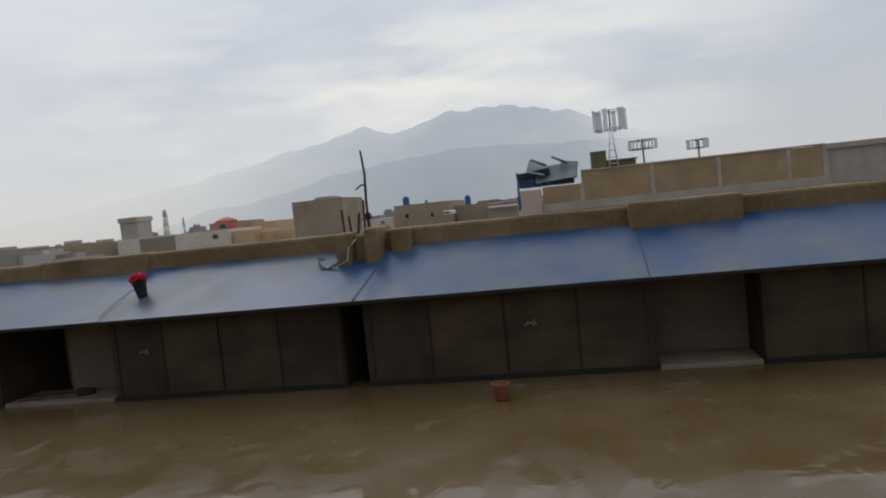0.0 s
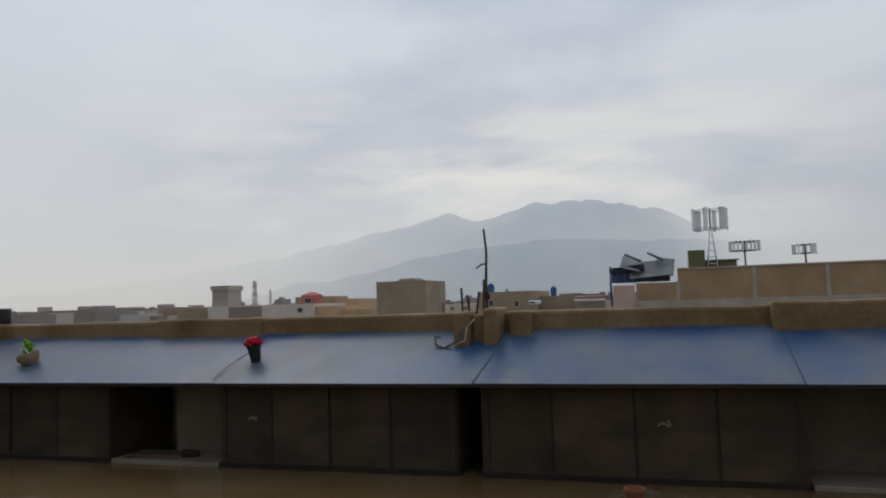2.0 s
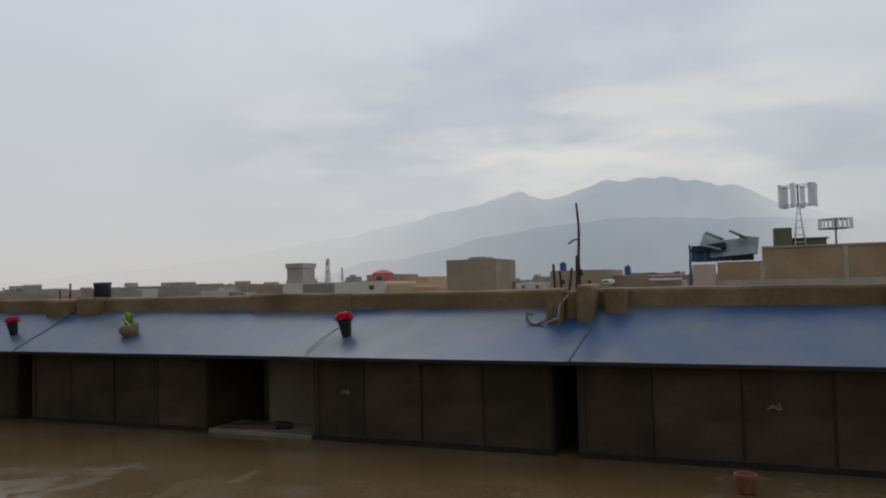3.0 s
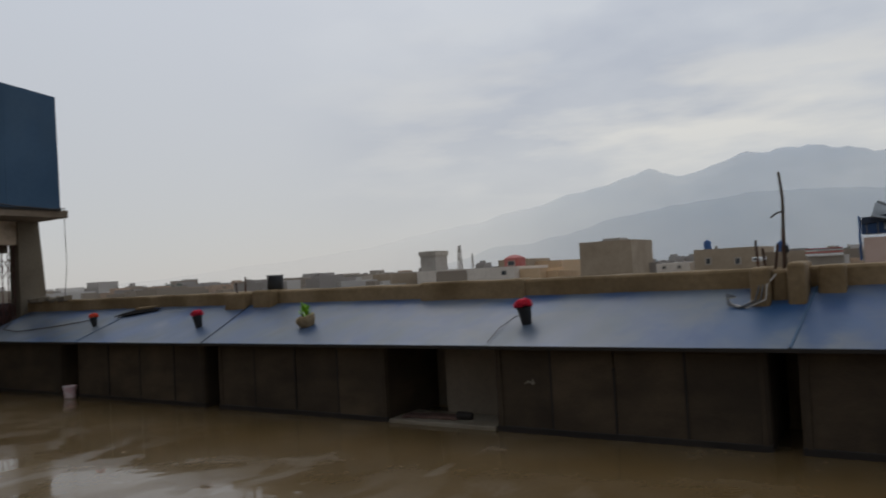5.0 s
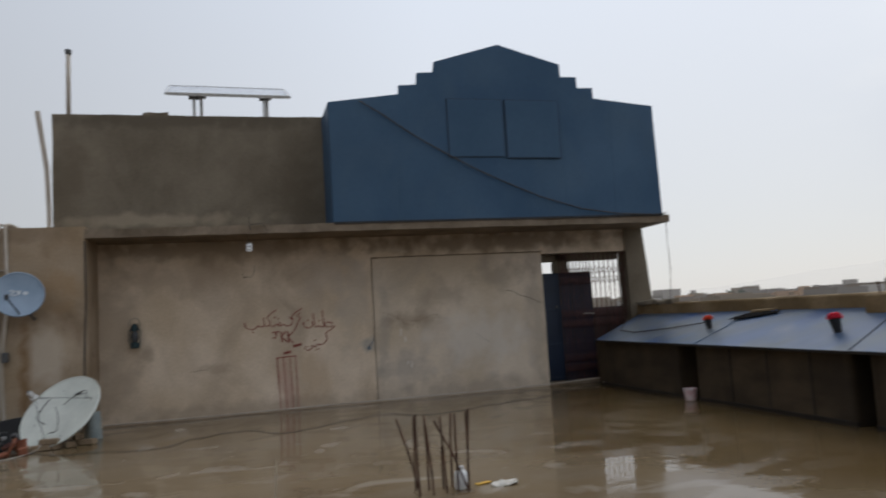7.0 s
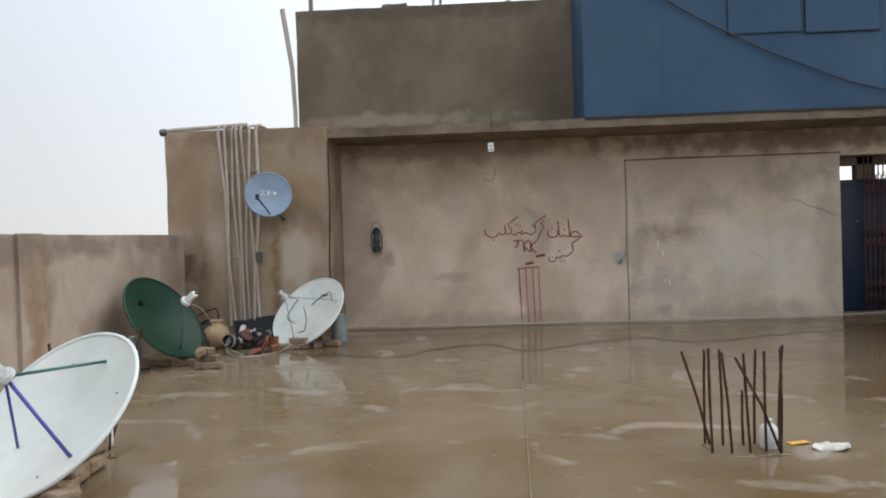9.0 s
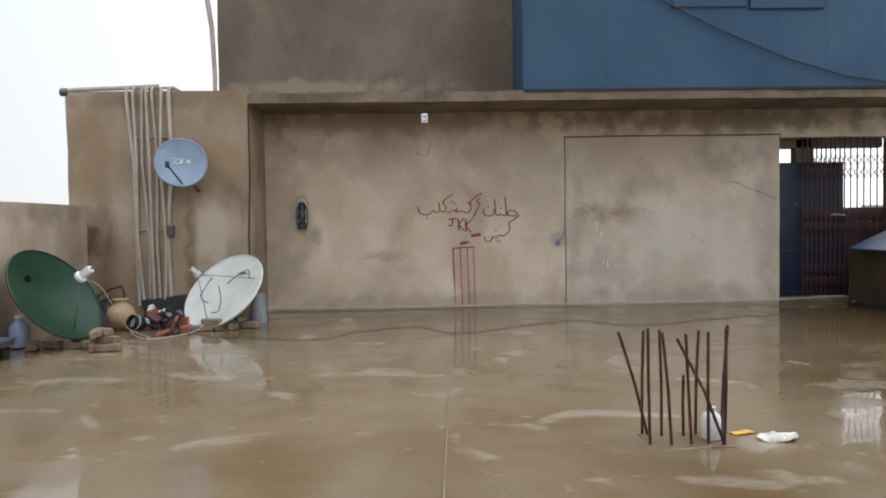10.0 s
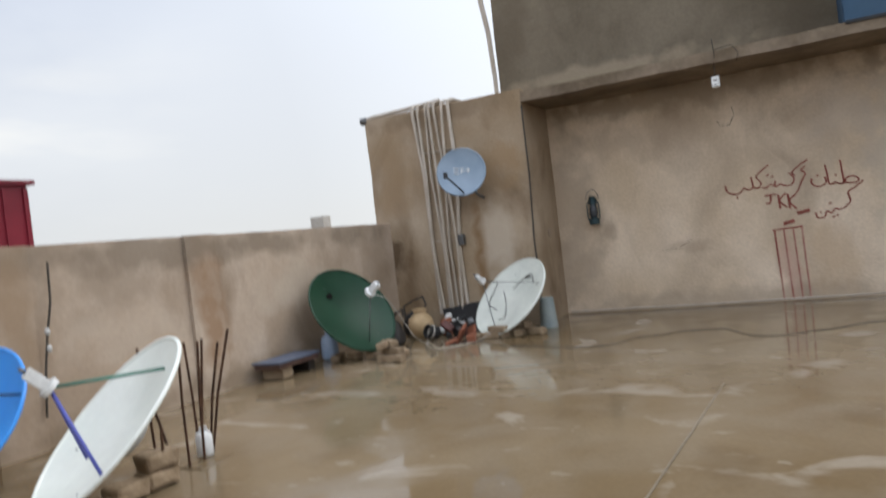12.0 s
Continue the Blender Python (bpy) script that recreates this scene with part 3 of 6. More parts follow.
def worn(bm, cut=0.35, amount=0.012, freq=2.3):
    """Breaks a straight-edged mass up and makes its faces a little uneven, as hand-trowelled cement is."""
    for _ in range(6):
        long = [e for e in bm.edges if e.calc_length() > cut * 1.5]
        if not long or len(bm.edges) > 30000:
            break
        bmesh.ops.subdivide_edges(bm, edges=long, cuts=1)
    bmesh.ops.triangulate(bm, faces=[f for f in bm.faces if len(f.verts) > 4])
    for v in bm.verts:
        v.co += amount * noise.noise_vector(v.co * freq)


def mesh_of(name, bm, material):
    me = bpy.data.meshes.new(name)
    bmesh.ops.recalc_face_normals(bm, faces=bm.faces)
    for e in bm.edges:
        if len(e.link_faces) == 2 and e.calc_face_angle(0) > 0.65:
            e.smooth = False
    bm.to_mesh(me)
    bm.free()
    me.materials.append(material)
    return me


def part(name, bm, material, parent, label=""):
    ob = new(name, mesh_of(name, bm, material))
    ob.parent = parent
    if label:
        ob["label"] = label
    return ob


def thing(name, at, label, category, group="", kind=""):
    ob = new(name)
    ob.empty_display_size = 0.1
    ob.location = at
    return tagged(ob, label, category, group, kind)


def single(name, bm, material, label, category, group="", kind=""):
    return tagged(new(name, mesh_of(name, bm, material)), label, category, group, kind)


def local(bm, ob):
    """Moves a mesh drawn in the place's coordinates into those of its thing."""
    bm.transform(Matrix.Translation(-Vector(ob.location)))
    return bm


def solid(x0, y0, z0, x1, y1, z1, bev=0.0, uneven=0.0, cut=0.4):
    bm = bmesh.new()
    box(bm, x0, y0, z0, x1, y1, z1, bev)
    if uneven:
        worn(bm, cut, uneven)
    return bm


# ---- structure: the roof terrace ----
WX, BX = -13.707, -12.743          # the rear wall's face, the slab's front edge
ROW_Y, EAVE_Y, EAVE_Z, PAR_Y = 6.05, 5.86, 0.80, 7.06
SLOPE = 0.329


def sheet_z(y):
    return EAVE_Z + (y - EAVE_Y) * SLOPE


bm = bmesh.new()
nx, ny = 96, 60
grid = [[bm.verts.new((-16.5 + 25.5 * i / nx, -4.5 + 11.4 * j / ny, 0)) for j in range(ny + 1)] for i in range(nx + 1)]
for i in range(nx):
    for j in range(ny):
        bm.faces.new((grid[i][j], grid[i + 1][j], grid[i + 1][j + 1], grid[i][j + 1]))
for v in bm.verts:
    v.co.z = 0.006 * noise.noise(Vector((v.co.x * 0.6, v.co.y * 0.6, 0))) - 0.004
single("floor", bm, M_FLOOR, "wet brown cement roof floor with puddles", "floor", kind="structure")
single("building_body", solid(-18, -4.6, -7.05, 9.2, 7.3, -0.06), M_TOWN[0], "lower storeys under the roof terrace", "building", kind="structure")
single("ground", solid(-4300, -4300, -7.6, 4300, 4300, -7.0), M_GROUND, "dusty ground of the town plain", "ground", kind="structure")

# rear wall with its plastered-up bay and the lintel over it
bm = bmesh.new()
box(bm, -13.95, -2.25, -0.03, WX, 2.07, 2.84)
box(bm, -13.95, 2.07, 2.46, WX, 5.27, 2.84)
box(bm, -13.95, 5.27, 2.41, WX - 0.02, 6.99, 2.84)
worn(bm, 0.35, 0.008)
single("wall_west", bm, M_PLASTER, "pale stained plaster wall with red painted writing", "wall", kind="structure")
single("wall_infill", solid(-13.95, 2.08, -0.03, WX - 0.05, 5.27, 2.455, 0, 0.006), M_INFILL, "grey patched plaster filling a former opening", "wall", kind="structure")
bm = bmesh.new()
prism(bm, [(6.99, -0.03), (7.58, -0.03), (7.47, 1.3), (7.36, 2.83), (6.99, 2.83)], -14.0, WX + 0.03, "x")
worn(bm, 0.3, 0.008)
single("column", bm, M_RENDER, "brown cement column beside the doorway", "column", kind="structure")
bm = bmesh.new()
for y0, y1, k in ((-2.3, 0.9, 0.0), (0.9, 4.2, 0.005), (4.2, 7.38, -0.006)):
    box(bm, -16.6, y0, 2.825, BX + k, y1, 2.955)
worn(bm, 0.22, 0.016, 4.0)
single("roof_slab", bm, M_SLAB, "rough overhanging concrete slab edge", "slab", kind="structure")
single("wall_upper", solid(-16.5, -2.87, 2.955, WX, 6.9, 4.93, 0.0, 0.014), M_RENDER, "dark brown cement upper wall above the slab", "wall", kind="structure")
single("wall_annex", solid(-16.5, -4.58, -0.03, BX, -2.25, 3.0, 0.0, 0.012), M_ANNEX, "rain-stained cement wall of the side room", "wall", kind="structure")
single("wall_landing_side", solid(-16.5, 5.05, 0, -13.95, 5.2, 2.82), M_RENDER, "cement side wall of the stair landing", "wall", kind="structure")
single("wall_landing_back", solid(-16.6, 5.2, -0.03, -16.4, 7.4, 1.2), M_GATE, "low red-brown wall behind the landing", "wall", kind="structure")
single("wall_room_back", solid(-16.6, -4.5, -0.03, -16.45, 5.05, 2.82), M_RENDER, "rear cement wall of the roof room", "wall", kind="structure")

# side parapet with shallow piers
bm = bmesh.new()
box(bm, BX, -4.6, -0.03, 9.0, -4.36, 1.53)
for px in (-9.18, -7.28, -3.2, 0.8, 4.8):
    box(bm, px - 0.19, -4.36, -0.03, px + 0.19, -4.325, 1.535)
worn(bm, 0.35, 0.01)
single("wall_south", bm, M_SWALL, "plastered roof parapet with rain streaks", "parapet", kind="structure")
single("wall_east", solid(8.8, -4.36, -0.03, 9.0, PAR_Y, 1.5, 0, 0.01), M_SWALL, "plastered end parapet of the roof", "parapet", kind="structure")

# long street parapet behind the tin awning
bm = bmesh.new()
box(bm, -13.6, PAR_Y, -0.06, 9.0, PAR_Y + 0.24, 1.375, 0.03)
worn(bm, 0.22, 0.014, 3.0)
single("wall_north", bm, M_PARAPET, "brown mossy cement parapet along the street", "parapet", kind="structure")
for k, (x0, x1, y0, z1) in enumerate(((-5.03, -3.72, 6.99, 1.385), (1.43, 2.46, 6.92, 1.40), (4.6, 5.9, 6.97, 1.39), (-0.93, -0.72, 6.9, 1.38))):
    single("coping", solid(x0, y0, 0.9, x1, PAR_Y + 0.2, z1, 0.025, 0.01, 0.2), M_PARAPET, "thicker patch of brown cement coping", "coping", kind="structure")

bm = bmesh.new()
for k in range(7):
    boxm(bm, pose(-13.45 + 0.17 * k, PAR_Y + 0.06 + 0.03 * math.sin(5 * k), 1.36, 7 * math.sin(3 * k), 9 * math.cos(4 * k), 30 * k), 0.2, 0.16, 0.05 + 0.035 * abs(math.sin(2.3 * k)), 0.015)
worn(bm, 0.08, 0.02, 6)
single("rubble", bm, M_RENDER, "broken cement rubble along the parapet top", "rubble", kind="stuff")

# ---- low board-clad sheds along the parapet ----
SHEDS = ((-13.3, -10.74, (), True), (-10.32, -7.62, (-9.6, -8.9, -8.2), False), (-7.38, -4.85, (-6.75, -6.11, -5.49), True),
         (-3.58, -1.23, (-3.02, -2.44, -1.85), True), (-1.03, 1.495, (-0.42, 0.24, 0.87), True), (2.35, 5.2, (3.12, 3.85, 4.55), True),
         (5.4, 8.6, (6.2, 7.0, 7.8), True))
for x0, x1, seams, _ in SHEDS:
    shed = thing("roof_shed", ((x0 + x1) / 2, ROW_Y, 0), "low roof shed clad in dark brown boards", "shed", "sheds under the tin awning")
    edges = (x0, *seams, x1)
    for k, (a, c) in enumerate(zip(edges, edges[1:])):
        bm = bmesh.new()
        lean = 0.006 * math.sin(5 * a)
        box(bm, a + 0.006, ROW_Y - 0.018 + lean, 0.045, c - 0.006, ROW_Y + 0.012 + lean, 0.80, 0.003)
        part("panel", local(bm, shed), M_BOARD, shed)
    # proud dark strips added to show the ragged gaps between boards
    for a in seams:
        bm = bmesh.new()
        box(bm, a - 0.009, ROW_Y - 0.026, 0.04, a + 0.009, ROW_Y - 0.014, 0.60 + 0.18 * abs(math.sin(9 * a)))
        part("seam_strip", local(bm, shed), M_DARK, shed, "dark strip laid over a board seam for its gap")
    # dark-coloured strip stands in for the wet, shaded gap below the boards
    bm = bmesh.new()
    box(bm, x0, ROW_Y - 0.03, -0.01, x1, ROW_Y + 0.02, 0.05, 0.006)
    part("base_gap", local(bm, shed), M_DARK, shed, "dark strip for the wet, shaded gap under the boards")
    for a in (x0, x1):
        bm = bmesh.new()
        s = 0.02 if a == x0 else -0.02
        box(bm, min(a, a + s), ROW_Y + 0.014, 0.0, max(a, a + s), ROW_Y + 0.95, 0.80)
        part("side_panel", local(bm, shed), M_BOARD, shed)
    for a in (x0 + 0.05, x1 - 0.05):
        bm = bmesh.new()
        box(bm, a - 0.02, ROW_Y - 0.03, 0.04, a + 0.02, ROW_Y - 0.02, 0.80, 0.003)
        part("corner_post", local(bm, shed), M_BOARD, shed)

# recesses between the sheds
for x0, x1, hole in ((-4.85, -3.58, True), (1.495, 2.35, False)):
    bm = bmesh.new()
    if hole:
        box(bm, x0 + 0.42, 6.52, 0, x1, 6.62, 1.0)
        box(bm, x0 + 0.02, 6.98, 0, x0 + 0.42, 7.04, 1.0)
    else:
        box(bm, x0, 6.60, 0, x1, 6.7, 1.02)
    single("wall_recess", bm, M_BACK, "grey-brown cement wall between two sheds", "wall", kind="structure")
    single("threshold", solid(x0 + 0.02, 6.02, -0.01, x1 - 0.02, 6.55, 0.035, 0.008, 0.006, 0.12), M_SILL, "pale cement threshold between two sheds", "sill", kind="structure")

# paint splashes left on two boards
for x, z, s in ((-3.22, 0.46, 0.7), (0.47, 0.47, 0.75)):
    mark = thing("paint_splash", (x, ROW_Y - 0.03, z), "pale paint splash on a brown board", "paint mark", "paint splashes")
    for k in range(4):
        bm = bmesh.new()
        m = pose(0.03 * (k - 1.5) * s, 0, 0.03 * math.sin(3 * k) * s, 0, 35 * k - 40, 0)
        b2 = bmesh.new()
        box(b2, -0.035 * s, -0.001, -0.007, 0.035 * s, 0.004, 0.007, 0.002)
        b2.transform(m)
        merge(bm, b2)
        part("smear", bm, M_SILL, mark)

# ---- blue tin awning ----
def tin(x0, x1, sk0, sk1, lift, material):
    """One sheet from eave to parapet; sk0, sk1: how far its edges lean along the wall towards the top."""
    bm = bmesh.new()
    n, m_ = max(4, int((x1 - x0) / 0.25)), 8
    top, bot = [], []
    for i in range(n + 1):
        ct, cb = [], []
        for j in range(m_ + 1):
            u, v = i / n, j / m_
            y = EAVE_Y + (PAR_Y + 0.02 - EAVE_Y) * v
            x = x0 + (x1 - x0) * u + (sk0 * (1 - u) + sk1 * u) * v
            dent = 0.008 * noise.noise(Vector((x * 0.7, y * 1.2, 1.7))) + 0.003 * noise.noise(Vector((x * 4, y * 4, 3)))
            z = sheet_z(y) + lift * 0.35 + dent * (0.4 + v)
            ct.append(bm.verts.new((x, y, z)))
            cb.append(bm.verts.new((x, y, z - 0.008)))
        top.append(ct)
        bot.append(cb)
    for i in range(n):
        for j in range(m_):
            f = bm.faces.new((top[i][j], top[i + 1][j], top[i + 1][j + 1], top[i][j + 1]))
            g = bm.faces.new((bot[i][j], bot[i][j + 1], bot[i + 1][j + 1], bot[i + 1][j]))
            f.smooth = g.smooth = True
    for i in range(n):
        bm.faces.new((top[i][0], bot[i][0], bot[i + 1][0], top[i + 1][0]))
        bm.faces.new((top[i][m_], top[i + 1][m_], bot[i + 1][m_], bot[i][m_]))
    for j in range(m_):
        bm.faces.new((top[0][j], top[0][j + 1], bot[0][j + 1], bot[0][j]))
        bm.faces.new((top[n][j], bot[n][j], bot[n][j + 1], top[n][j + 1]))
    return bm


awning = thing("tin_awning", (-2, EAVE_Y, EAVE_Z), "wet blue painted tin awning sloping to the parapet", "awning")
for x0, x1, a, c, lift in ((-13.0, -10.1, -0.5, -0.2, 0.000), (-10.12, -7.46, -0.2, -0.40, 0.006), (-7.48, -3.55, -0.40, -0.08, 0.014), (-3.56, -1.04, -0.08, 0.1, 0.006),
                           (-1.06, 1.49, 0.1, 0.0, 0.013), (1.47, 5.2, 0.0, 0.0, 0.004), (5.18, 8.9, 0.0, 0.0, 0.011)):
    part("tin_sheet", local(tin(x0, x1, a, c, lift, M_AWNING), awning), M_AWNING, awning)
for a, top in ((-7.47, -7.87), (-1.05, -0.95), (1.48, 1.48), (-10.1, -10.3)):
    bm = bmesh.new()
    n_ = 10
    w_ = 0.011 if a in (-7.47, -1.05) else 0.004
    rows_ = []
    for j in range(n_ + 1):
        v = j / n_
        y = EAVE_Y + (PAR_Y - EAVE_Y) * v
        x = a + (top - a) * v
        z = sheet_z(y) + 0.012 + 0.008 * noise.noise(Vector((x * 0.7, y * 1.2, 1.7))) * (0.4 + v)
        rows_.append([bm.verts.new((x + s * w_, y, z + dz)) for s, dz in ((-1, -0.006), (-0.6, 0.002), (0.6, 0.002), (1, -0.006))])
    for q, w in zip(rows_, rows_[1:]):
        for j in range(3):
            bm.faces.new((q[j], q[j + 1], w[j + 1], w[j]))
    part("lap_seam", local(bm, awning), M_DOOR if a == -7.47 else M_SIGN, awning, "dark lapped seam between sheets")
for x0, x1 in ((-13.0, -7.47), (-7.47, -1.05), (-1.05, 5.2), (5.2, 8.9)):
    bm = bmesh.new()
    box(bm, x0, EAVE_Y - 0.004, EAVE_Z - 0.03, x1, EAVE_Y + 0.012, EAVE_Z + 0.002, 0.003)
    part("drip_edge", local(bm, awning), M_DARK, awning, "dark folded drip edge")
for x0, x1 in ((-13.0, -5.0), (-5.0, 2.0), (2.0, 8.9)):
    bm = bmesh.new()
    box(bm, x0, ROW_Y + 0.02, 0.79, x1, ROW_Y + 0.07, 0.84, 0.004)
    part("purlin", local(bm, awning), M_DARK, awning, "dark timber purlin")

# ragged hole in the tin, its unlit inside a black patch, with its bent-up flap
hole = thing("torn_flap", (-10.0, 6.83, sheet_z(6.83)), "dark torn hole with a curled tin flap", "tin flap")
bm = bmesh.new()
prism(bm, [(-0.42, -0.15), (-0.2, -0.13), (0.3, 0.06), (0.34, 0.12), (0.1, 0.14), (-0.24, 0.08), (-0.36, -0.04)], 0.022, 0.03, "z")
for v in bm.verts:
    v.co.z += v.co.y * SLOPE
part("opening", bm, M_VOID, hole, "black patch laid on the tin for the unlit hole")
bm = bmesh.new()
prism(bm, [(-0.24, 0.08), (0.1, 0.14), (0.2, 0.19), (-0.2, 0.15)], 0.03, 0.05, "z")
for v in bm.verts:
    v.co.z += v.co.y * SLOPE
part("flap", bm, M_PARAPET, hole, "curled rusty edge")

# ---- masonry stubs on the parapet, with their starter bars ----
def stub(x0, x1, y0, z1, bars, label):
    pier = thing("parapet_pier", ((x0 + x1) / 2, y0, 0.9), label, "pier", "piers on the parapet")
    mid = (x0 + x1) / 2
    for a, c, yy, zz in ((x0, mid - 0.06, y0, z1 - 0.03), (mid - 0.06, mid + 0.07, y0 + 0.13, z1 - 0.06), (mid + 0.07, x1, y0 + 0.03, z1)):
        bm = solid(a, yy, 0.92, c, PAR_Y + 0.22, zz, 0.03, 0.018, 0.12)
        part("block", local(bm, pier), M_PARAPET, pier)
    for bx, by, top, lean in bars:
        bm = bmesh.new()
        tube(bm, [(bx, by, z1 - 0.3), (bx + lean * 0.4, by, z1 - 0.3 + (top - z1 + 0.3) * 0.5), (bx + lean, by + 0.01, top)], 0.012, 6)
        part("starter_bar", local(bm, pier), M_RUST, pier, "rusty bent reinforcing bar")
    return pier


stub(-1.43, -1.00, 6.64, 1.42, ((-1.37, 6.86, 1.62, -0.02), (-1.27, 6.9, 1.58, 0.05), (-1.19, 6.95, 1.7, 0.01), (-1.32, 6.95, 1.55, -0.03)), "broken brown cement pier with rusty bars and old wire")
stub(-8.22, -7.36, 6.9, 1.39, ((-8.02, 7.1, 1.58, 0.0), (-8.1, 7.05, 1.5, -0.06)), "broken cement pier with a black drum on it")
drum = thing("drum", (-7.48, 7.14, 1.385), "small black drum standing on the parapet pier", "drum")
bm = bmesh.new()
lathe(bm, [(0.1, 0), (0.11, 0.02), (0.104, 0.1), (0.11, 0.18), (0.104, 0.19), (0.09, 0.19), (0.085, 0.06)], 20)
part("barrel", bm, M_BLACK, drum)
bm = bmesh.new()
lathe(bm, [(0.105, 0.178), (0.114, 0.18), (0.114, 0.195), (0.095, 0.196)], 20)
part("rim", bm, M_STEEL, drum)
pole = thing("timber_pole", (-1.19, 7.12, 1.36), "thin weathered timber pole fixed to the parapet pier", "pole")
bm = bmesh.new()
tube(bm, [(0, 0, -0.1), (-0.005, 0, 0.3), (0.008, 0, 0.62), (-0.012, 0, 0.86)], 0.017, 7, 0.011)
part("shaft", bm, M_BOARD, pole)
bm = bmesh.new()
tube(bm, [(0.015, 0, 0.5), (-0.04, -0.01, 0.5), (-0.1, -0.01, 0.46)], 0.009, 6)
part("peg", bm, M_BOARD, pole)
bm = bmesh.new()
lathe(bm, [(0.028, 0.14), (0.034, 0.16), (0.03, 0.2), (0.026, 0.21)], 10)
part("binding", bm, M_BLACK, pole)
wire = thing("wire_coil", (-1.35, 6.62, 1.1), "loose grey wire hanging over the pier", "wire")
for k in range(3):
    bm = bmesh.new()
    tube(bm, [(0.12 - 0.05 * k, 0.12, 0.22), (0.06 - 0.03 * k, 0.03, 0.14), (0.05 - 0.04 * k, -0.01, 0.02), (-0.1 - 0.03 * k, -0.02, -0.045), (-0.22 - 0.02 * k, 0.03, -0.02), (-0.27, 0.05, 0.03 + 0.02 * k), (-0.2, 0.07, 0.045)], 0.007, 5)
    part("strand", bm, M_STEEL if k else M_CABLEW, wire)

# ---- flower pots on the awning ----
def flower_pot(x, y, petals, size, group="flower pots on the awning"):
    z = sheet_z(y) + 0.01
    pot = thing("flower_pot", (x, y, z), "black pot with artificial " + ("red" if petals is M_PINK else "orange-red") + " flowers on the awning", "flower pot", group)
    bm = bmesh.new()
    lathe(bm, [(0.05, -0.03), (0.058, 0.0), (0.078, 0.15), (0.086, 0.155), (0.086, 0.175), (0.07, 0.175), (0.066, 0.14)], 18, pose(0, 0, 0, 6, 4, 0))
    part("pot", bm, M_BLACK, pot)
    for k in range(30):
        a, e = k * 2.4, math.asin(0.02 + 0.95 * k / 30)
        c = Vector((0.082 * math.cos(a) * math.cos(e), 0.082 * math.sin(a) * math.cos(e), 0.165 + 0.085 * math.sin(e)))
        bm = bmesh.new()
        for q in range(5):
            aa = q * 1.257 + k
            d = Vector((math.cos(aa), math.sin(aa), 0.35)) * 0.042
            s = Vector((-math.sin(aa), math.cos(aa), 0)) * 0.024
            v = [bm.verts.new(p) for p in (c, c + d * 0.6 + s, c + d + Vector((0, 0, 0.012)), c + d * 0.6 - s)]
            bm.faces.new(v)
        lathe(bm, [(0.008, 0), (0.026, 0.008), (0.02, 0.026), (0.005, 0.032)], 7, Matrix.Translation(c))
        part("flower", bm, petals, pot)
    for k in range(5):
        a = k * 1.3 + x
        c = Vector((0.06 * math.cos(a), 0.06 * math.sin(a), 0.165))
        d, s = Vector((math.cos(a) * 0.05, math.sin(a) * 0.05, -0.015)), Vector((-math.sin(a), math.cos(a), 0)) * 0.014
        bm = bmesh.new()
        bm.faces.new([bm.verts.new(p) for p in (c, c + d * 0.5 + s, c + d, c + d * 0.5 - s)])
        part("leaf", bm, M_LEAF, pot)
    pot.matrix_basis = pose(x, y, z, 0, -9, 0) @ Matrix.Scale(size, 4)
    return pot


flower_pot(-10.5, 6.41, M_ORANGE, 0.66)
flower_pot(-8.08, 6.34, M_PINK, 0.78)
flower_pot(-3.38, 6.35, M_PINK, 0.85)
basket = thing("plant_basket", (-6.17, 6.33, sheet_z(6.33)), "straw basket with a small bright green plant", "plant")
bm = bmesh.new()
lathe(bm, [(0.05, -0.03), (0.085, 0.01), (0.115, 0.07), (0.11, 0.115), (0.09, 0.12), (0.085, 0.06)], 16, pose(0, 0, 0.01, 14, -10, 0))
worn(bm, 1, 0.012, 18)
part("basket", bm, M_STRAW, basket)
for k in range(18):
    a, e = k * 2.4, 0.5 + 0.05 * k
    c = Vector((-0.03 + 0.03 * math.cos(a), 0.02 * math.sin(a), 0.1 + 0.006 * k))
    d = Vector((math.cos(a) * math.cos(e), math.sin(a) * math.cos(e), math.sin(e))) * 0.085
    s = Vector((-math.sin(a), math.cos(a), 0)) * 0.024
    bm = bmesh.new()
    bm.faces.new([bm.verts.new(p) for p in (c, c + d * 0.35 + s, c + d * 0.8 + s * 0.6, c + d, c + d * 0.8 - s * 0.6, c + d * 0.35 - s)])
    part("leaf", bm, M_LEAF, basket)
cord = thing("cord", (-3.6, 6.2, sheet_z(6.2) + 0.02), "dark cord tied round the flower pot", "cord")
bm = bmesh.new()
tube(bm, [(0.03, -0.3, -0.3 * SLOPE), (0.0, 0, 0.0), (0.12, 0.12, 0.1), (0.2, 0.14, 0.12)], 0.0035, 5)
part("strand", bm, M_CABLE, cord)
cord2 = thing("cord", (-12.4, 6.25, sheet_z(6.25) + 0.015), "black cable lying across the tin awning", "cord")
bm = bmesh.new()
tube(bm, [(-1.0, 0.5, 0.5 * SLOPE + 0.02), (-0.4, 0.0, 0.01), (0.2, -0.08, -0.02), (0.9, 0.1, 0.035), (1.6, 0.35, 0.12)], 0.008, 5)
part("strand", bm, M_CABLE, cord2)

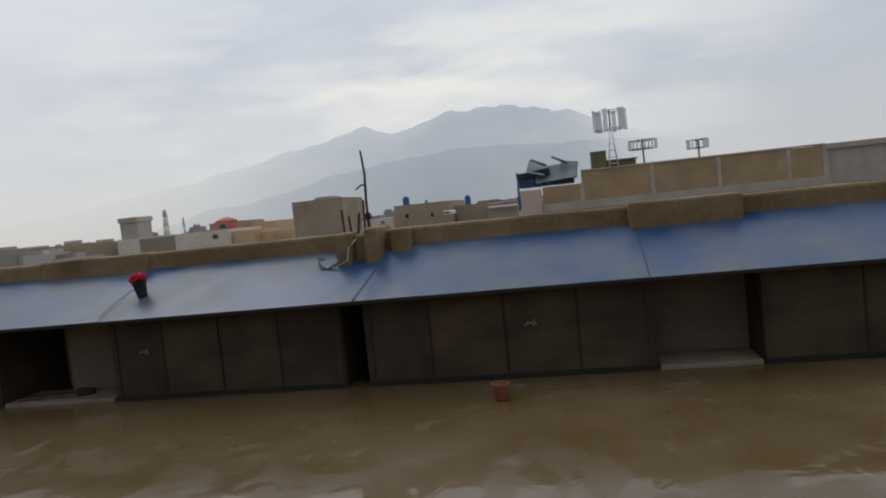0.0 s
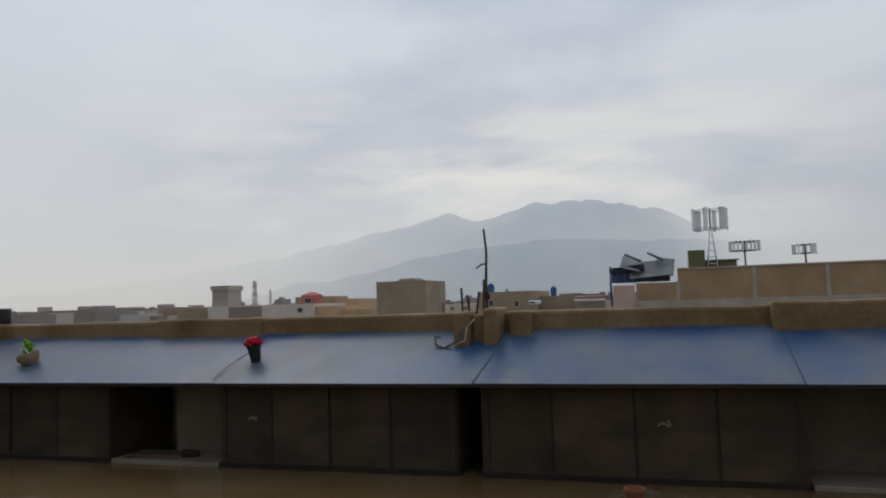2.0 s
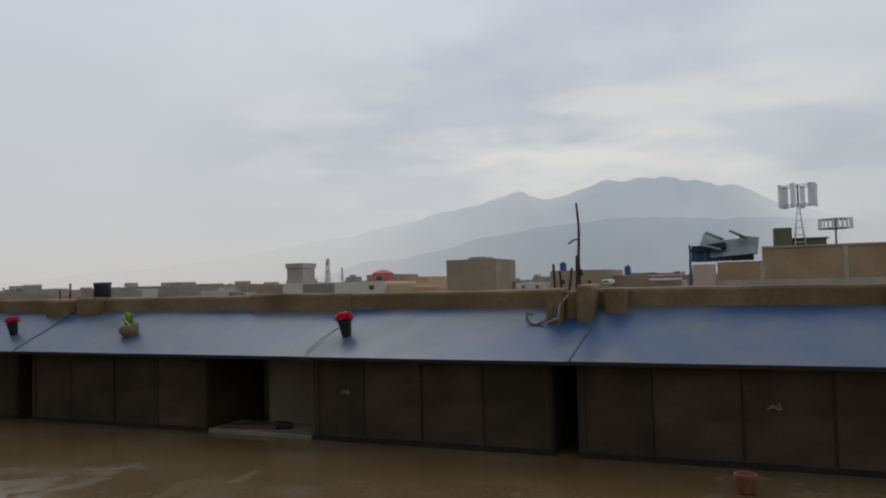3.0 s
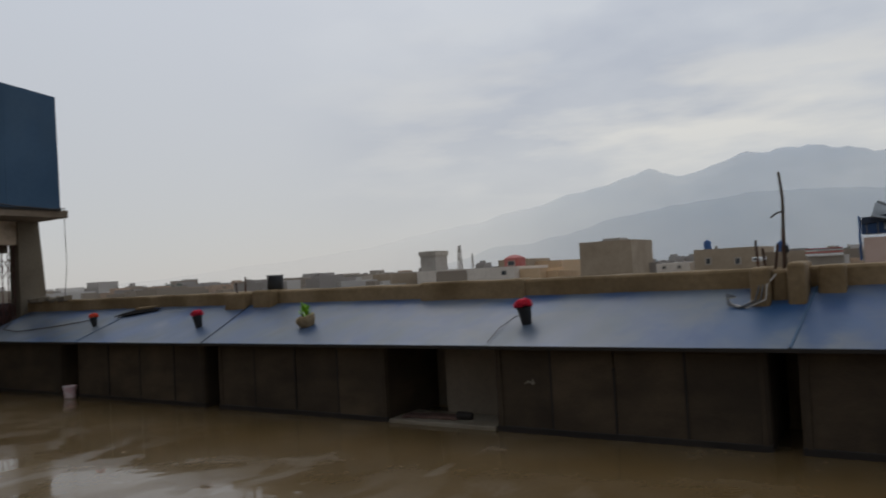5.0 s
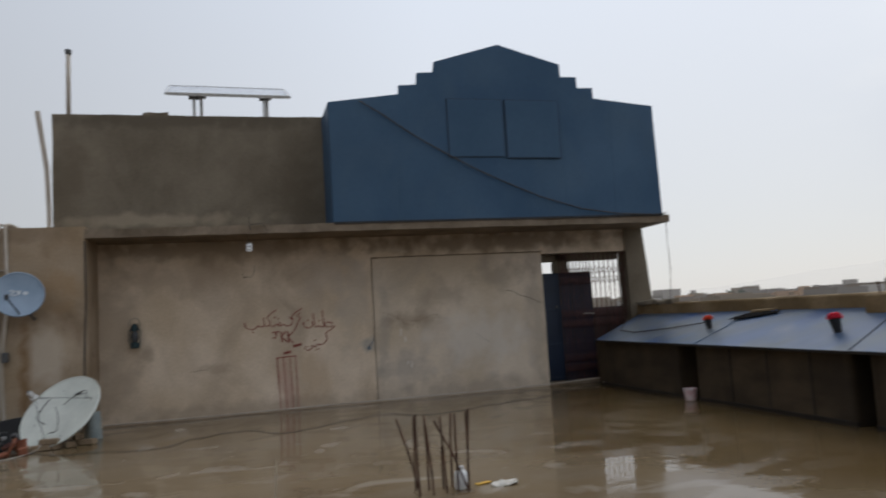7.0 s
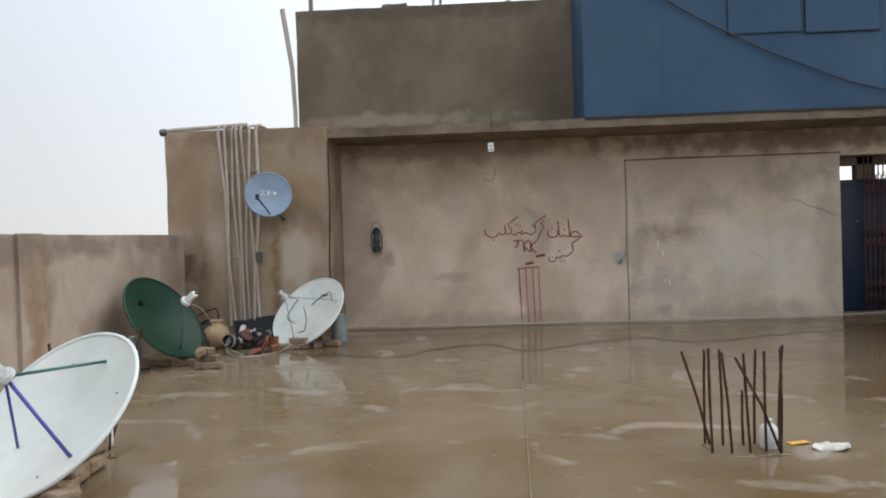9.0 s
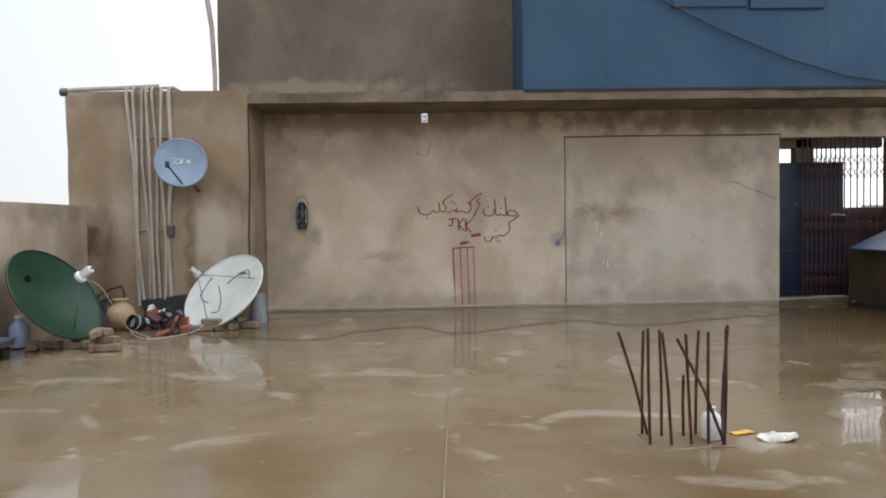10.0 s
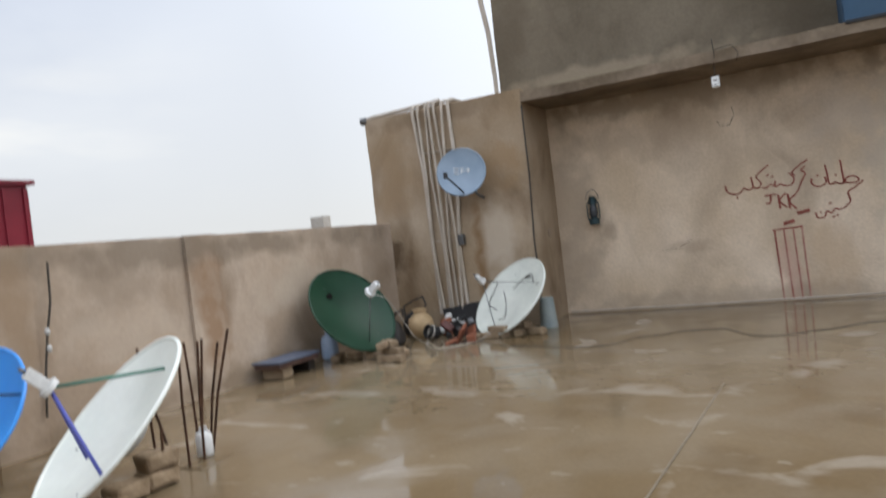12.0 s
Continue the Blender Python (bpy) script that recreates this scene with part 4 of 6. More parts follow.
# things on the floor before the sheds
pot = thing("clay_pot", (0.24, 5.37, 0), "small empty terracotta pot on the wet floor", "pot")
bm = bmesh.new()
lathe(bm, [(0.045, 0), (0.05, 0.008), (0.066, 0.1), (0.074, 0.102), (0.074, 0.128), (0.064, 0.129), (0.058, 0.1), (0.042, 0.03)], 20)
part("body", bm, M_TERRA, pot)
cup = thing("plastic_bucket", (-10.47, 5.98, 0), "small pink and white plastic bucket beside a shed", "bucket")
bm = bmesh.new()
lathe(bm, [(0.07, 0), (0.075, 0.01), (0.09, 0.145), (0.098, 0.15), (0.098, 0.165), (0.086, 0.165), (0.08, 0.1)], 18)
part("body", bm, M_PINKW, cup)
bm = bmesh.new()
tube(bm, [(0.095 * math.cos(a), -0.095 * math.sin(a), 0.155 + 0.012 * math.sin(a)) for a in [i * 0.3142 for i in range(11)]], 0.006, 5)
part("handle", bm, M_PAPER, cup)
for x, y, a, lab in ((-4.42, 6.2, 8, "reddish broken brick plank on the threshold"),):
    slab = thing("broken_plank", (x, y, 0.035), lab, "plank")
    bm = bmesh.new()
    boxm(bm, pose(0, 0, 0, 0, 0, a), 0.62, 0.16, 0.03, 0.008)
    worn(bm, 0.1, 0.008, 9)
    part("board", bm, M_WOODT, slab)
    bm = bmesh.new()
    boxm(bm, pose(0.36, 0.03, 0, 0, 8, 30), 0.17, 0.09, 0.07, 0.02)
    part("chunk", bm, M_DARK, slab)

# ---- blue sign hoarding over the slab ----
HY0 = 1.355
OUT = [(HY0, 2.955), (7.245, 2.955), (7.215, 4.955), (6.05, 5.07), (6.045, 5.26), (5.75, 5.255), (5.745, 5.45), (5.445, 5.445), (5.44, 5.67), (4.30, 5.985),
       (3.15, 5.64), (3.12, 5.46), (2.84, 5.44), (2.82, 5.24), (2.52, 5.22), (2.51, 5.07), (HY0 - 0.005, 4.915)]
hoard = thing("sign_hoarding", (BX, 4.3, 2.955), "dark blue painted sheet-metal hoarding with stepped gable top", "hoarding")
bm = bmesh.new()
prism(bm, OUT, BX - 0.03, BX, "x")
bmesh.ops.triangulate(bm, faces=[f for f in bm.faces if len(f.verts) > 4])
part("front_sheet", local(bm, hoard), M_SIGN, hoard)
for y0, y1, z1 in ((HY0 - 0.012, HY0 + 0.01, 4.9), (7.2, 7.235, 4.94)):
    bm = bmesh.new()
    box(bm, BX - 1.0, y0, 2.956, BX - 0.031, y1, z1)
    part("side_sheet", local(bm, hoard), M_SIGN, hoard)
bm = bmesh.new()
box(bm, BX - 1.0, HY0 + 0.011, 2.956, BX - 0.97, 7.19, 4.9)
part("rear_sheet", local(bm, hoard), M_SIGN, hoard)
for y0, y1, z0, z1, p in ((3.33, 4.30, 4.02, 5.0, 0.022), (4.36, 5.33, 3.995, 4.995, 0.034)):
    bm = bmesh.new()
    box(bm, BX + 0.001, y0, z0, BX + p, y1, z1, 0.004)
    panel = part("panel", local(bm, hoard), M_SIGN_IN, hoard, "raised blank blue panel")
    bm = bmesh.new()
    for a, c in (((y0 - 0.01, z0 - 0.012), (y1 + 0.01, z0 + 0.006)), ((y0 - 0.012, z0), (y0 + 0.006, z1)), ((y1 - 0.006, z0), (y1 + 0.012, z1)), ((y0, z1 - 0.006), (y1, z1 + 0.01))):
        box(bm, BX + 0.001, a[0], a[1], BX + p - 0.008, c[0], c[1])
    part("panel_edge", local(bm, hoard), M_DOOR, panel)
for y in (2.45, 5.4, 6.35):
    bm = bmesh.new()
    box(bm, BX + 0.0005, y - 0.012, 2.97, BX + 0.004, y + 0.012, 4.95)
    part("sheet_seam", local(bm, hoard), M_SIGN_IN, hoard)
bm = bmesh.new()
box(bm, BX - 0.02, HY0, 2.935, BX + 0.017, 7.245, 2.972, 0.003)
part("bottom_flashing", local(bm, hoard), M_BLACK, hoard, "dark bottom edge")
cable = thing("power_cable", (BX + 0.05, 4.0, 3.7), "black cable slung across the blue hoarding", "cable")
bm = bmesh.new()
pts = [(1.85, 4.93), (2.2, 4.72), (2.75, 4.35), (3.28, 4.05), (3.8, 3.78), (4.27, 3.57), (4.9, 3.31), (5.65, 3.09), (6.4, 2.985), (7.1, 2.96), (7.3, 2.98)]
tube(bm, [(BX + 0.045, a, c) for a, c in pts], 0.011, 6)
part("strand", local(bm, cable), M_CABLE, cable)
bm = bmesh.new()
tube(bm, [(BX - 0.2, 7.42, 2.9), (BX - 0.2, 7.44, 2.0), (BX - 0.3, 7.43, 1.25)], 0.006, 5)
part("drop_wire", local(bm, cable), M_CABLE, cable)

# ---- doorway: navy leaf, lattice leaf and the grille beside them ----
door = thing("steel_door", (WX - 0.16, 5.3, 0), "open navy sheet-steel door behind the lattice gate", "door")
bm = bmesh.new()
box(bm, -0.05, 0.0, 0.06, -0.012, 1.0, 2.05, 0.004)
leaf = part("door_leaf", bm, M_DOOR, door)
for z in (0.1, 0.72, 1.36, 1.98):
    bm = bmesh.new()
    box(bm, -0.012, 0.02, z - 0.025, 0.002, 0.98, z + 0.025, 0.003)
    part("cross_rail", bm, M_DOOR, leaf)
bm = bmesh.new()
lathe(bm, [(0.022, 0), (0.022, 0.02), (0.012, 0.024)], 10, pose(-0.01, 0.26, 1.42, 0, 90, 0))
part("lock", bm, M_STEEL, leaf, "bare steel lock")
gate = thing("folding_gate", (WX - 0.06, 5.62, 0), "red-brown steel folding lattice gate across the doorway", "gate")
ys = [0.0 + 0.07 * k for k in range(10)] + [0.72 + 0.10 * k for k in range(7)]
for k, y in enumerate(ys):
    bm = bmesh.new()
    box(bm, -0.008, y - 0.007, 0.06, 0.008, y + 0.007, 2.4 if k not in (0, 9) else 2.41, 0.0)
    part("gate_bar", bm, M_GATE if k % 3 else M_RUST, gate)
for zc in (0.37, 1.18, 1.98):
    for a, c in zip(ys, ys[1:]):
        for q in (-0.09, 0.09):
            for s_ in (1, -1):
                bm = bmesh.new()
                tube(bm, [(0.011, a, zc + q - 0.085 * s_), (0.011, c, zc + q + 0.085 * s_)], 0.006, 4)
                part("lattice_strip", bm, M_GATE, gate)
bm = bmesh.new()
tube(bm, [(0.02, 0.42, 1.26), (0.045, 0.45, 1.27), (0.045, 0.6, 1.26), (0.02, 0.63, 1.25)], 0.009, 6)
part("handle", bm, M_CABLEW, gate, "pale pull handle")
bm = bmesh.new()
box(bm, -0.02, -0.03, 0.045, 0.02, 1.33, 0.062, 0.003)
part("floor_track", bm, M_STEEL, gate)
single("wall_low", solid(WX - 0.30, 6.32, -0.03, WX - 0.16, 6.95, 1.37, 0.01, 0.004), M_DOORB, "low red-brown painted wall under the grille", "wall", kind="structure")
single("door_post", solid(WX - 0.42, 5.62, -0.03, WX - 0.26, 5.9, 2.41, 0.01), M_RENDER, "brown cement post between door and grille", "post", kind="structure")
single("door_transom", solid(WX - 0.42, 5.27, 2.27, WX - 0.26, 6.95, 2.72, 0.01), M_RENDER, "brown cement transom over the doorway", "lintel", kind="structure")
single("door_step", solid(WX - 0.3, 5.27, -0.03, WX + 0.02, 6.6, 0.05, 0.01, 0.005), M_SLAB, "rough cement door step", "step", kind="structure")

# ---- pipes, cables and fittings on the walls ----
hose = thing("water_pipe", (WX + 0.1, 2.0, 0), "thin pale water pipe along the foot of the wall", "pipe")
bm = bmesh.new()
tube(bm, [(WX + 0.04, -2.2, 0.03), (WX + 0.06, -0.5, 0.025), (WX + 0.05, 1.2, 0.03), (WX + 0.08, 3.0, 0.03), (WX + 0.1, 4.6, 0.035), (WX + 0.14, 5.4, 0.05), (WX + 0.12, 6.1, 0.075), (WX + 0.25, 6.6, 0.085), (-13.3, 6.3, 0.06), (-13.1, 5.98, 0.05)], 0.0105, 7)
part("pipe", local(bm, hose), M_PIPE, hose)
lead = thing("floor_cable", (-11.6, 1.0, 0.0), "thin dark cable snaking over the wet floor", "cable")
bm = bmesh.new()
run = slack([(-11.9, -3.0, 0.003), (-11.5, -2.5, 0.003), (-11.29, -2.11, 0.003), (-11.03, -1.14, 0.003), (-11.51, -0.75, 0.004), (-11.84, -0.11, 0.003), (-11.27, 0.41, 0.003), (-11.75, 1.26, 0.003), (-12.10, 1.95, 0.004),
          (-11.58, 2.49, 0.003), (-12.07, 3.67, 0.003), (-12.28, 4.45, 0.004), (-12.8, 5.2, 0.003), (-13.3, 5.6, 0.004)], 7)
tube(bm, [p + Vector((0.09 * noise.noise(p * 2.6), 0.05 * noise.noise(p * 3.1 + Vector((5, 0, 0))), 0)) for p in run], 0.0032, 5)
part("strand", local(bm, lead), M_BLACK, lead)
bundle = thing("pipe_bundle", (BX + 0.04, -3.5, 0.2), "bundle of grey plastic conduit pipes on the wall", "pipes")
rnd = random.Random(5)
for k in range(7):
    yb, yt = -3.70 + 0.07 * k, -3.80 + 0.09 * k + rnd.uniform(-0.03, 0.03)
    off = 0.03 + 0.035 * (k % 2)
    pts = [(BX + off, yb + rnd.uniform(-0.01, 0.01), 0.22), (BX + off + 0.01, yb + (yt - yb) * 0.3 + rnd.uniform(-0.04, 0.04), 1.1), (BX + off, yb + (yt - yb) * 0.6 + rnd.uniform(-0.045, 0.045), 2.1), (BX + off, yt, 2.95), (BX + off - 0.02, yt, 3.03), (BX - 0.1, yt + 0.01, 3.06), (BX - 0.5, yt + 0.03, 3.05)]
    bm = bmesh.new()
    tube(bm, pts, 0.019 if k not in (0, 6) else 0.026, 8)
    part("pipe", local(bm, bundle), M_PIPE, bundle)
for z in (1.2, 2.4):
    bm = bmesh.new()
    box(bm, BX, -3.76, z - 0.006, BX + 0.03, -3.24, z + 0.006, 0.002)
    part("clip", local(bm, bundle), M_PIPE, bundle)
bm = bmesh.new()
box(bm, BX + 0.02, -3.3, 1.12, BX + 0.09, -3.22, 1.26, 0.01)
part("junction_box", local(bm, bundle), M_STEEL, bundle)
conduit = thing("conduit", (BX + 0.03, -2.29, 1.0), "dark conduit running down the wall corner", "pipe")
bm = bmesh.new()
tube(bm, [(BX + 0.015, -2.24, 2.78), (BX + 0.02, -2.235, 1.9), (BX + 0.02, -2.27, 1.06), (BX + 0.015, -2.26, 0.5)], 0.011, 6)
part("pipe", local(bm, conduit), M_CABLE, conduit)
bm = bmesh.new()
lathe(bm, [(0.0, 0), (0.055, 0.0), (0.055, 0.012), (0.045, 0.018), (0.0, 0.018)][1:4], 14, pose(WX + 0.45, -2.246, 1.15, -90, 0, 0))
part("socket_plate", local(bm, conduit), M_SWALL, conduit)
spout = thing("roof_pipe", (BX - 0.1, -4.55, 3.0), "grey plastic pipe lying along the annex roof edge", "pipe")
bm = bmesh.new()
tube(bm, [(BX - 0.02, -4.62, 3.0), (BX - 0.03, -4.45, 3.03), (BX - 0.05, -3.9, 3.05), (BX - 0.05, -3.4, 3.07)], 0.03, 8)
part("pipe", local(bm, spout), M_PIPE, spout)
bm = bmesh.new()
lathe(bm, [(0.045, -0.05), (0.055, -0.03), (0.055, 0.04), (0.04, 0.05)], 12, pose(BX - 0.02, -4.6, 3.0, 90, 0, 0))
part("elbow", local(bm, spout), M_STEEL, spout)
staff = thing("leaning_pole", (-13.66, -2.915, 2.98), "bent grey timber pole leaning on the upper wall", "pole")
bm = bmesh.new()
tube(bm, [(-13.66, -2.915, 2.98), (-13.66, -2.915, 3.4), (-13.66, -2.94, 4.05), (-13.65, -3.06, 4.95)], 0.03, 8, 0.04)
part("shaft", local(bm, staff), M_PIPE, staff)
mast = thing("thin_mast", (-13.85, -2.66, 4.92), "thin steel mast on the upper wall", "mast")
bm = bmesh.new()
tube(bm, [(-13.85, -2.66, 4.9), (-13.85, -2.65, 6.0)], 0.035, 8)
part("tube", local(bm, mast), M_PIPE, mast)
bm = bmesh.new()
lathe(bm, [(0.04, 5.95), (0.05, 5.97), (0.05, 6.03), (0.03, 6.04)], 10, Matrix.Translation((-13.85, -2.65, 0)))
part("cap", local(bm, mast), M_STEEL, mast)
solar = thing("solar_panel", (-14.9, -0.2, 4.93), "flat solar panel on short steel legs", "solar panel")
bm = bmesh.new()
box(bm, -0.55, -1.08, 0.0, 0.55, 1.08, 0.035, 0.004)
bm.transform(pose(0, 0, 0.78, 0, 24, 2))
part("panel", bm, M_SOLAR, solar)
bm = bmesh.new()
for a, c in (((-0.57, -1.05), (0.57, -1.03)), ((-0.57, 1.03), (0.57, 1.05)), ((-0.57, -1.03), (-0.551, 1.03)), ((0.551, -1.03), (0.57, 1.03))):
    box(bm, a[0], a[1], -0.01, c[0], c[1], 0.045)
bm.transform(pose(0, 0, 0.78, 0, 24, 2))
part("frame", bm, M_LNB, solar)
for dx, dy in ((0.42, -0.58), (-0.42, -0.5), (0.42, 0.62), (-0.42, 0.7)):
    bm = bmesh.new()
    tube(bm, [(dx, dy, -0.02), (dx, dy, 0.75 - 0.33 * dx)], 0.028, 6)
    part("leg", bm, M_LNB, solar)
    bm = bmesh.new()
    box(bm, dx - 0.06, dy - 0.09, 0.66 - 0.33 * dx, dx + 0.06, dy + 0.09, 0.71 - 0.33 * dx, 0.01)
    part("bracket", bm, M_STEEL, solar)
lump = thing("cement_lump", (-13.85, -1.35, 4.925), "lump of cement on the upper wall", "rubble")
bm = bmesh.new()
boxm(bm, pose(0, 0, 0, 0, 6, 0), 0.2, 0.4, 0.07, 0.02)
worn(bm, 0.1, 0.02, 7)
part("body", bm, M_RENDER, lump)

bulb = thing("socket_lamp", (BX - 0.05, 0.05, 2.6), "white lamp socket hanging below the slab edge", "lamp")
bm = bmesh.new()
box(bm, -0.03, -0.042, -0.045, 0.03, 0.042, 0.075, 0.01)
part("housing", bm, M_PAPER, bulb)
for z in (-0.02, 0.03):
    bm = bmesh.new()
    box(bm, 0.031, -0.022, z - 0.005, 0.034, 0.022, z + 0.005)
    part("slot", bm, M_STEEL, bulb)
bm = bmesh.new()
tube(bm, [(0, 0, 0.08), (0.01, 0.0, 0.2), (0.06, 0.02, 0.3), (0.065, 0.01, 0.48)], 0.005, 5)
part("wire", bm, M_CABLE, bulb)
bm = bmesh.new()
tube(bm, [(0.05, 0.02, 0.36), (0.065, 0.2, 0.38), (0.07, 0.27, 0.28), (0.05, 0.24, 0.2)], 0.004, 5)
part("wire", bm, M_CABLE, bulb)
hook = thing("wire_hook", (WX + 0.02, 0.03, 2.3), "bent wire loop hanging on the wall", "wire")
bm = bmesh.new()
tube(bm, [(0, 0.08, 0.12), (0, 0.1, 0.03), (0.01, 0.04, -0.09), (0.01, -0.08, -0.08), (0.01, -0.1, -0.02)], 0.0035, 5)
part("strand", bm, M_CABLE, hook)
patch = thing("pipe_stub", (WX, 1.97, 0.92), "blue-grey capped pipe stub in the wall", "pipe")
bm = bmesh.new()
lathe(bm, [(0.035, 0), (0.035, 0.02), (0.022, 0.025), (0.02, 0.03)], 12, pose(0, 0, 0, 0, 90, 0))
part("cap", bm, M_STUB, patch)
bm = bmesh.new()
tube(bm, [(0.02, 0.0, 0.02), (0.02, 0.07, 0.1), (0.01, 0.09, 0.16)], 0.007, 6)
part("pipe", bm, M_STUB, patch)

lantern = thing("hurricane_lantern", (WX + 0.09, -1.72, 1.18), "teal tin hurricane lantern hanging on the wall", "lantern")
bm = bmesh.new()
lathe(bm, [(0.058, 0), (0.068, 0.01), (0.068, 0.075), (0.05, 0.09), (0.038, 0.1)], 18)
part("tank", bm, M_TEAL, lantern)
bm = bmesh.new()
lathe(bm, [(0.038, 0.1), (0.055, 0.15), (0.05, 0.22), (0.036, 0.27)], 18)
part("globe", bm, M_WINDOW, lantern, "dull glass globe")
bm = bmesh.new()
lathe(bm, [(0.05, 0.27), (0.055, 0.29), (0.04, 0.34), (0.05, 0.35), (0.03, 0.38)], 18)
part("chimney", bm, M_TEAL, lantern)
for s in (-1, 1):
    bm = bmesh.new()
    tube(bm, [(0, 0.06 * s, 0.04), (0, 0.08 * s, 0.1), (0, 0.08 * s, 0.27), (0, 0.04 * s, 0.34)], 0.009, 6)
    part("side_tube", bm, M_TEAL, lantern)
bm = bmesh.new()
tube(bm, [(0, 0.085 * math.cos(i * 0.3142), 0.34 + 0.13 * math.sin(i * 0.3142)) for i in range(11)], 0.005, 5)
part("bail_handle", bm, M_STEEL, lantern)

# cracks and scuffs in the plaster
crack = thing("plaster_crack", (WX - 0.049, 4.9, 1.65), "thin dark crack in the grey plaster", "crack")
bm = bmesh.new()
tube(bm, [(0, -0.36, 0.13), (0, -0.22, 0.1), (0, -0.12, 0.03), (0, 0.08, -0.03), (0, 0.3, -0.13)], 0.004, 5)
for v in bm.verts:
    v.co.x *= 0.3
part("line", bm, M_DARK, crack)
joint = thing("bay_joint", (WX, 2.08, 0), "thin dark joint round the plastered-up bay", "joint")
bm = bmesh.new()
tube(bm, slack([(0.002, 0.0, 0.02), (0.004, 0.004, 0.6), (0.002, -0.003, 1.3), (0.004, 0.003, 1.9), (0.003, 0.0, 2.45)]), 0.0045, 5)
part("upright_joint", bm, M_DARK, joint)
bm = bmesh.new()
tube(bm, slack([(0.003, 0.0, 2.455), (0.002, 0.9, 2.462), (0.004, 1.9, 2.455), (0.003, 3.18, 2.46)]), 0.004, 5)
part("top_joint", bm, M_DARK, joint)
rnd = random.Random(23)
for y, z, dy, dz, n_ in ((2.2, 1.5, 0.06, -0.02, 12), (2.75, 1.32, 0.06, 0.02, 8), (3.9, 1.05, 0.05, -0.02, 7), (-0.9, 0.75, 0.06, 0.01, 7)):
    wall_x = WX - 0.052 if y > 2.07 else WX + 0.001
    hair = thing("plaster_crack", (wall_x, y, z), "hairline crack wandering through the plaster", "crack", "hairline cracks")
    a, c, run = 0.0, 0.0, []
    for _ in range(n_):
        run.append((0.002, a, c))
        a, c = a + dy + rnd.uniform(-0.03, 0.03), c + dz + rnd.uniform(-0.03, 0.03)
    bm = bmesh.new()
    tube(bm, run, 0.0018, 4)
    part("line", bm, M_WOODT, hair)
scuff = thing("paint_scuff", (WX - 0.048, 2.55, 1.0), "pale scuffs on the grey plaster", "paint mark")
for y, z, h_ in ((0.0, 0.14, 0.07), (0.07, 0.02, 0.05), (0.16, -0.42, 0.06), (0.1, -0.38, 0.03)):
    bm = bmesh.new()
    prism_n = 9
    rim_ = [bm.verts.new((0.003, y + (0.014 + 0.006 * math.sin(3.1 * i + y * 40)) * math.cos(6.28318 * i / prism_n), z + (h_ + 0.012 * math.cos(2.3 * i)) * math.sin(6.28318 * i / prism_n))) for i in range(prism_n)]
    ret = bmesh.ops.extrude_face_region(bm, geom=[bm.faces.new(rim_)])
    for v in ret["geom"]:
        if isinstance(v, bmesh.types.BMVert):
            v.co.x = 0.0
    bmesh.ops.recalc_face_normals(bm, faces=bm.faces)
    part("smear", bm, M_SMEAR, scuff)

# painted writing and a painted wicket on the wall
def wall_at(u, v):
    """A place on the wall from the sign-painter's grid of about 4 mm."""
    return 0.43 + (u - 435) * 0.00364, 0.875 - (v - 408) * 0.0039


sign = thing("wall_writing", (WX + 0.005, 0.6, 1.1), "red-brown hand-painted cricket club writing and wicket", "graffiti")


def brush(strokes, material, r=0.010):
    """Paints strokes, each a run of grid points, with a flat round brush."""
    for st in strokes:
        bm = bmesh.new()
        q = [wall_at(u, v) for u, v in st]
        pts = [(0, a - 0.6, c - 1.1) for a, c in q]
        tube(bm, slack(pts, 4) if len(pts) > 2 else pts, r, 6)
        for v in bm.verts:
            v.co.x *= 0.3
        part("stroke", bm, material, sign)


# first word: loop, two uprights and a bowl
brush((((655, 287), (662, 276), (680, 274), (694, 284), (688, 293), (668, 293), (652, 288)), ((648, 222), (650, 255), (652, 288), (640, 291), (628, 286), (620, 291)),
       ((604, 230), (608, 260), (611, 288), (622, 290)), ((600, 266), (603, 282), (590, 292), (572, 291), (561, 280), (563, 266)), ((577, 263), (583, 258)), ((630, 268), (634, 263))), M_PAINT)
# second word: two slanted caps and a toothed line
brush((((557, 207), (530, 222), (508, 240), (516, 252)), ((548, 226), (534, 237), (546, 248), (532, 272), (524, 290), (513, 304)), ((498, 240), (512, 260), (500, 278), (482, 277), (470, 270)),
       ((470, 270), (456, 277), (441, 269), (426, 278), (413, 275)), ((456, 260), (452, 275)), ((430, 242), (438, 236)), ((444, 248), (451, 243))), M_PAINT)
# third word
brush((((440, 208), (415, 224), (399, 240), (412, 260), (402, 275), (386, 270)), ((383, 238), (386, 268), (373, 277), (360, 270)), ((360, 268), (342, 284), (318, 283), (303, 271), (301, 255)), ((332, 294), (337, 300))), M_PAINT)
# capital letters T K K
brush((((418, 303), (453, 300)), ((437, 301), (434, 324), (420, 326)), ((459, 302), (462, 346)), ((483, 300), (462, 322), (484, 346)), ((488, 303), (491, 350)), ((513, 306), (491, 326), (511, 353))), M_PAINT, 0.012)
# second line: one word, then two plain bars
brush((((706, 290), (682, 307), (661, 320), (665, 345), (650, 362), (633, 368), (620, 365), (608, 376), (596, 369), (588, 386), (568, 386), (564, 370)), ((611, 390), (617, 386)), ((622, 387), (628, 383)), ((603, 349), (612, 345)), ((576, 372), (580, 369))), M_PAINT)
brush((((548, 360), (510, 366)), ((500, 388), (466, 394))), M_PAINT, 0.024)
